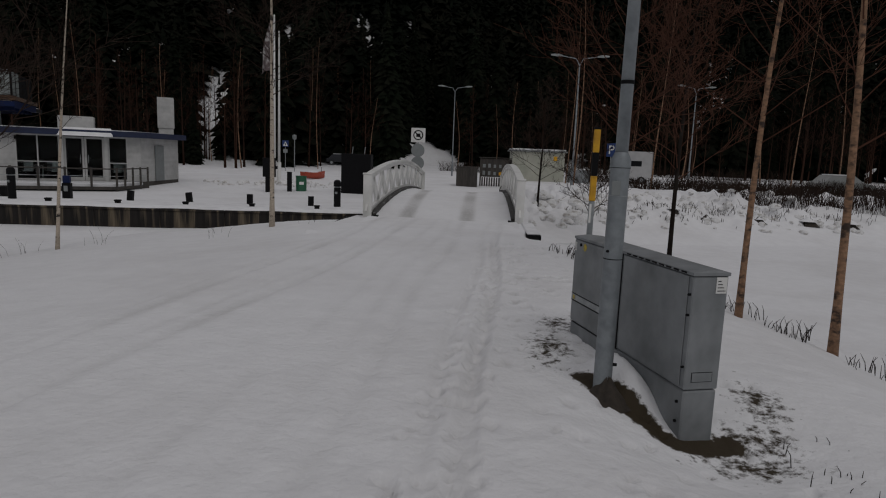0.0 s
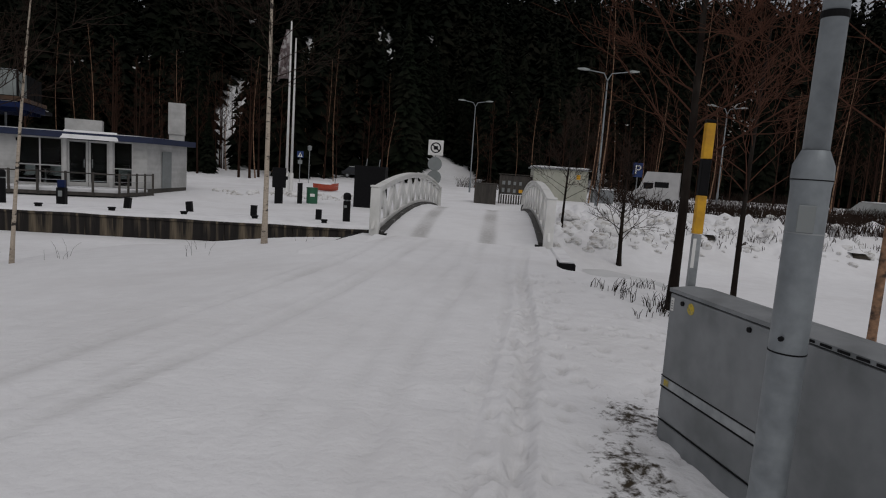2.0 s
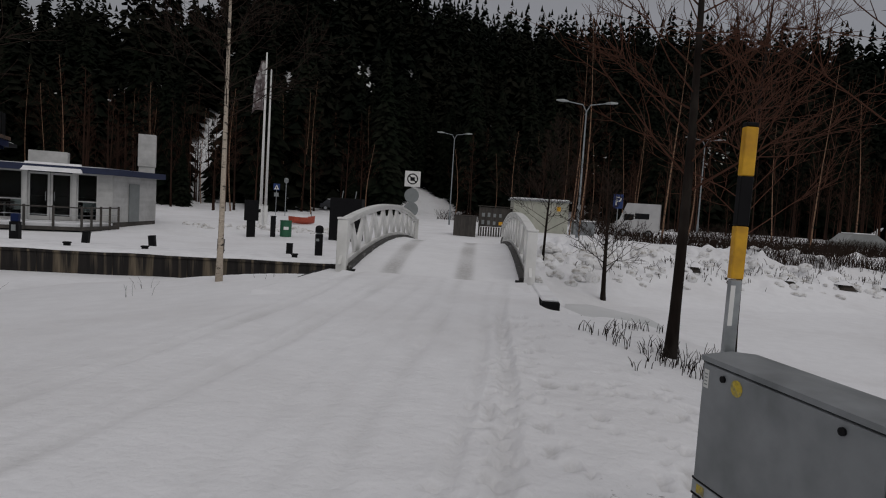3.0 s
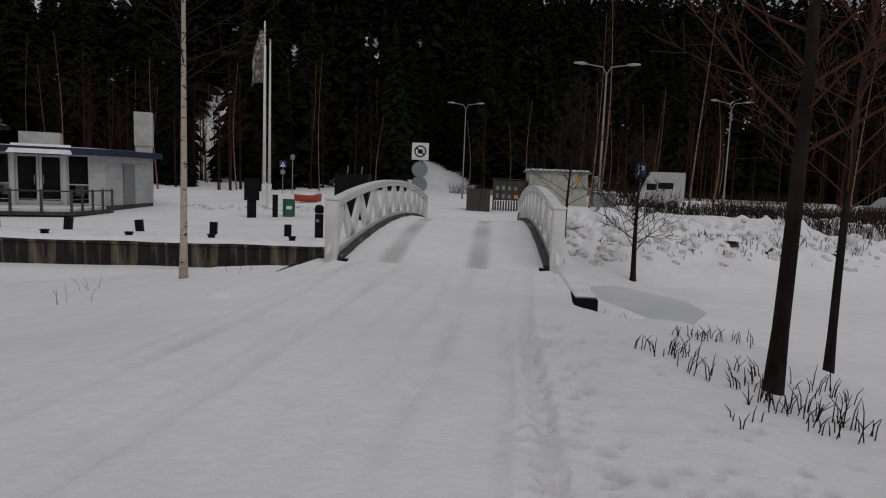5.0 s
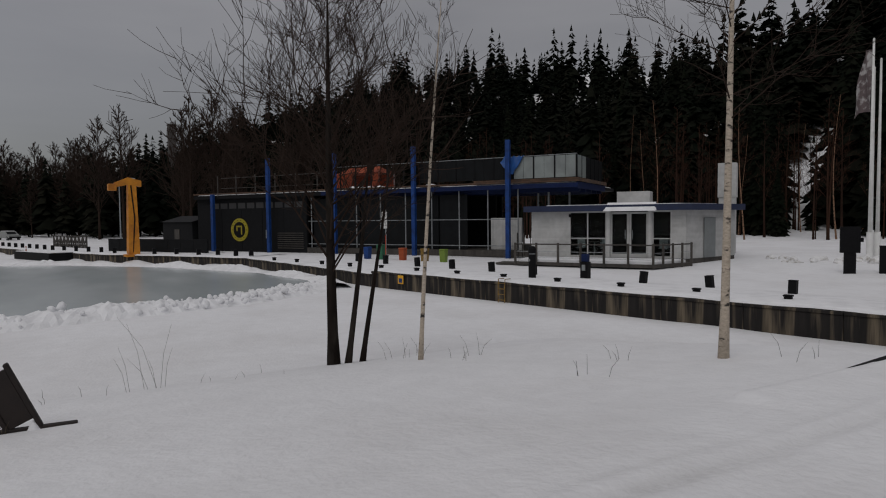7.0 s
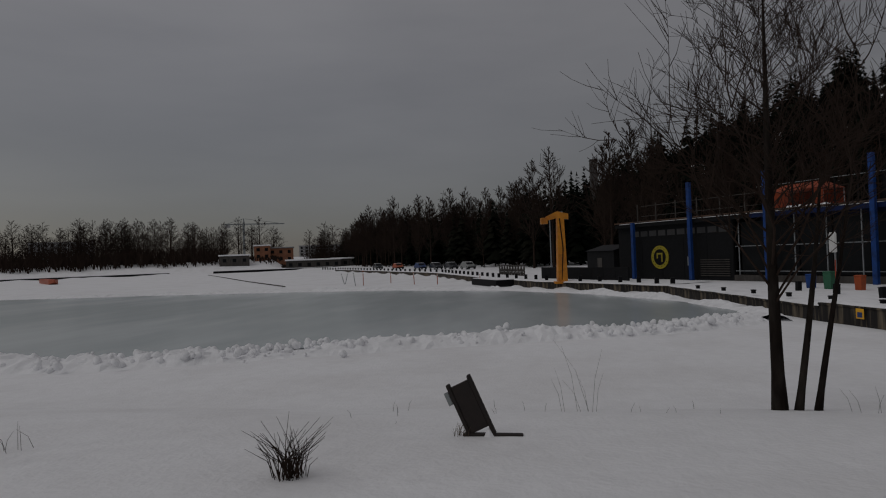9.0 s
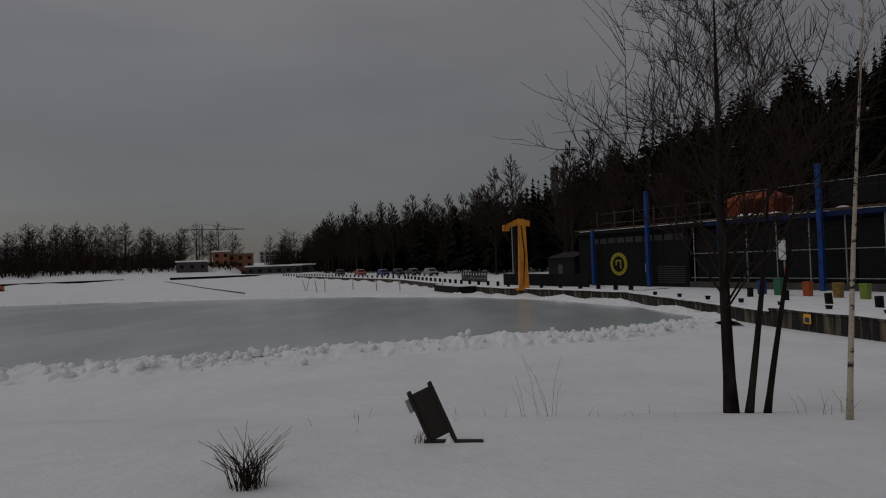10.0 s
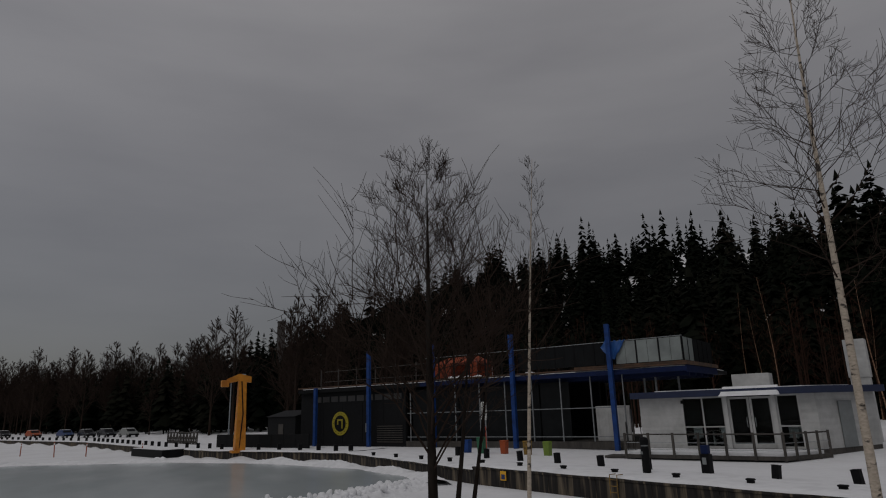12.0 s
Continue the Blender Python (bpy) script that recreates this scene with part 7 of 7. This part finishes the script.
for i, (x, y, n, h, r) in enumerate(((1.09, 11.21, 40, 0.3, 0.22), (1.37, 11.43, 46, 0.32, 0.2), (1.36, 10.82, 30, 0.36, 0.2), (1.58, 12.34, 36, 0.26, 0.22), (1.87, 12.51, 46, 0.3, 0.22), (2.27, 12.64, 24, 0.28, 0.35), (1.92, 10.99, 60, 0.3, 0.28), (1.75, 10.21, 44, 0.36, 0.22), (1.91, 10.28, 30, 0.34, 0.16), (1.74, 10.55, 36, 0.3, 0.22), (2.38, 11.12, 40, 0.34, 0.26), (2.1, 10.01, 120, 0.36, 0.34), (1.51, 9.65, 20, 0.24, 0.2), (2.49, 10.85, 22, 0.3, 0.24),
                                   (3.5, 8.9, 90, 0.34, 0.40), (3.95, 8.3, 110, 0.34, 0.35), (4.5, 7.3, 80, 0.36, 0.35), (4.7, 6.5, 60, 0.36, 0.4), (4.6, 5.4, 50, 0.36, 0.5), (3.1, 9.6, 70, 0.36, 0.4),
                                   (1.0, 14.6, 20, 0.22, 0.3), (2.7, 4.0, 50, 0.12, 0.4), (2.9, 3.3, 36, 0.2, 0.4), (3.5, 3.8, 30, 0.3, 0.4))):
    plant(x, y, 90 + i, max(6, n // 3), h * 0.5, r * 0.9, M_BARK, "cut-back dark brushwood stubs in the snow", 0.6, 0.006 if y > 6 else 0.004, "brushwood")


def hedge(x0, y0, x1, y1, n, h, seed, label):
    rr = random.Random(seed)
    g = G()
    for _ in range(n):
        t = rr.random()
        x, y = x0 + (x1 - x0) * t + rr.uniform(-0.9, 0.9), y0 + (y1 - y0) * t + rr.uniform(-0.9, 0.9)
        z = gz(x, y)
        l = h * rr.uniform(0.5, 1.2)
        dx, dy = rr.uniform(-0.6, 0.6) * l, rr.uniform(-0.6, 0.6) * l
        g.tube([(x, y, z - 0.1), (x + dx * 0.4, y + dy * 0.4, z + l * 0.5), (x + dx, y + dy, z + l)], [0.014, 0.011, 0.008], 3, False)
    tagged(part("hedge", g, M_TWIG), label, "hedge", kind="stuff")


def far_brush(x0, y0, x1, y1, seed):
    rr = random.Random(seed)
    g = G()
    for _ in range(620):
        t = rr.random()
        x, y = x0 + (x1 - x0) * t + rr.uniform(-9, 9), y0 + (y1 - y0) * t + rr.uniform(-9, 9)
        z, l = gz(x, y), rr.uniform(2.0, 6.5)
        if 109.3 < math.degrees(math.atan2(-x, y)) < 116.4:
            l *= 0.3
        for _ in range(4):
            dx, dy = rr.uniform(-0.5, 0.5) * l, rr.uniform(-0.5, 0.5) * l
            g.tube([(x, y, z - 0.2), (x + dx * 0.4, y + dy * 0.4, z + l * 0.55), (x + dx, y + dy, z + l)], [0.12, 0.11, 0.06], 3, False)
    tagged(part("shore_brush", g, M_TWIG), "dark leafless undergrowth along the far shore", "undergrowth", kind="stuff")


hedge(6, 47.0, 34, 40.0, 3600, 0.72, 1, "low leafless hedge along the car park")
hedge(11, 53.0, 36, 46.0, 2600, 0.9, 2, "leafless hedge between parked cars")
hedge(3, 58.0, 9, 57.0, 500, 1.0, 3, "leafless shrubs behind the shed")
hedge(11, 37.0, 30, 35.0, 2200, 0.75, 4, "dark brush on the far bank")
hedge(2, 30.0, 9, 31.5, 130, 0.2, 7, "dry stalks sticking out of the lumpy bank")
hedge(5, 31.5, 17, 34.5, 260, 0.25, 8, "dry stalks above the lumpy bank")
for i, (a0, a1) in enumerate(((100, 111), (111, 122), (122, 133), (133, 150))):
    p, q = (( -r * math.sin(radians(a)), r * math.cos(radians(a))) for a, r in ((a0, 288), (a1, 288)))
    far_brush(*p, *q, 20 + i)
hedge(-14, 88.0, 30, 84.0, 1800, 1.3, 6, "brown undergrowth below the woods")


def clod(seed, n=12, rings=8):
    """A rounded, knobbly block of packed snow, one across."""
    rr = random.Random(seed)
    dirs = [(Vector((rr.gauss(0, 1), rr.gauss(0, 1), rr.gauss(0, 1))).normalized(), rr.uniform(-0.25, 0.3)) for _ in range(9)]
    rows = []
    for k in range(rings + 1):
        t = math.pi * (0.02 + 0.96 * k / rings)
        row = []
        for i in range(n):
            a = 2 * math.pi * i / n
            d = Vector((math.sin(t) * math.cos(a), math.sin(t) * math.sin(a), math.cos(t)))
            r = 0.5 * (1 + sum(w * max(0.0, d.dot(v)) ** 3 for v, w in dirs))
            row.append(d * (r * rr.uniform(0.88, 1.1)))
        rows.append(row[::-1])
    return G().loft(rows)


M_PLOUGHED = mat("ploughed_snow", (0.80, 0.80, 0.80), 0.8, var=0.10, scale=4, tint=(0.42, 0.40, 0.37), tscale=2.2, tmin=0.5, tmax=0.68, bump=0.03, bscale=12, spec=0.2)
CLODS = [mesh_of("lump", clod(20 + k, 10, 7), M_PLOUGHED, False) for k in range(8)]


def snow_lump(x, y, r, h, seed, label="knobbly clod of ploughed snow"):
    p = thing("snow_clod", pose(x, y, gz(x, y) + 0.1 * h, 0, 0, seed * 40), label, "snow clod", group="snow clods")
    p.scale = (r * 2, r * 1.6, h * 1.7)
    part("lump", CLODS[seed % 8], None, p)


rr = random.Random(17)
for i in range(250):
    x = rr.uniform(0.2, 16.0)
    y = 27.6 + 0.35 * (x - 1.7) + rr.uniform(-0.2, 7.5)
    k = rr.uniform(0.06, 0.30) * (1.5 if x < 4 else 1.0)
    snow_lump(x, y, k, k * rr.uniform(0.5, 0.95), i)
for i in range(40):
    a = rr.uniform(0, 1)
    x, y = -23.5 + 10 * a, 40.5 + 4 * a + rr.uniform(-2, 2)
    snow_lump(x, y, rr.uniform(0.15, 0.55), rr.uniform(0.12, 0.4), 60 + i, "heap of ploughed snow behind the pavilion")
ridge_line = [(-19.4, -18), (-20.0, -7.5), (-22.2, -1.9), (-24.9, 5.2), (-27.0, 12.0), (-29.8, 16.6)]
ridge_spots = []
for i in range(620):
    t = rr.uniform(0, 4.999)
    k = int(t)
    x = ridge_line[k][0] + (ridge_line[k + 1][0] - ridge_line[k][0]) * (t - k) + rr.gauss(0, 0.55)
    y = ridge_line[k][1] + (ridge_line[k + 1][1] - ridge_line[k][1]) * (t - k)
    ridge_spots.append((x, y, LAKE + rr.uniform(0.02, 0.30)))
stuff_mesh("ridge_clods", *scatter([soup(clod(40 + k, 9, 6)) for k in range(6)], ridge_spots, rr, 0.08, 0.34), M_SNOWCAP, "shovelled clods of snow along the ice-side ridge", "snow clods")
for i, (x, y) in enumerate(((8.5, 31.5), (11.0, 32.0), (13.5, 32.5), (9.8, 34.0), (15.5, 33.0), (6.8, 31.0))):
    rk = thing("boulder", pose(x, y, gz(x, y) - 0.05, 0, 0, i * 50), "dark shore boulder under a cap of snow", "boulder", group="boulders")
    part("rock", mound(0.45, 0.3, 20 + i, n=12, rings=5), M_EARTH, rk)
    part("snow", mound(0.36, 0.14, 30 + i, n=12, rings=4), M_SNOWCAP, rk, smooth=True, m=pose(0.05, 0.1, 0.22))
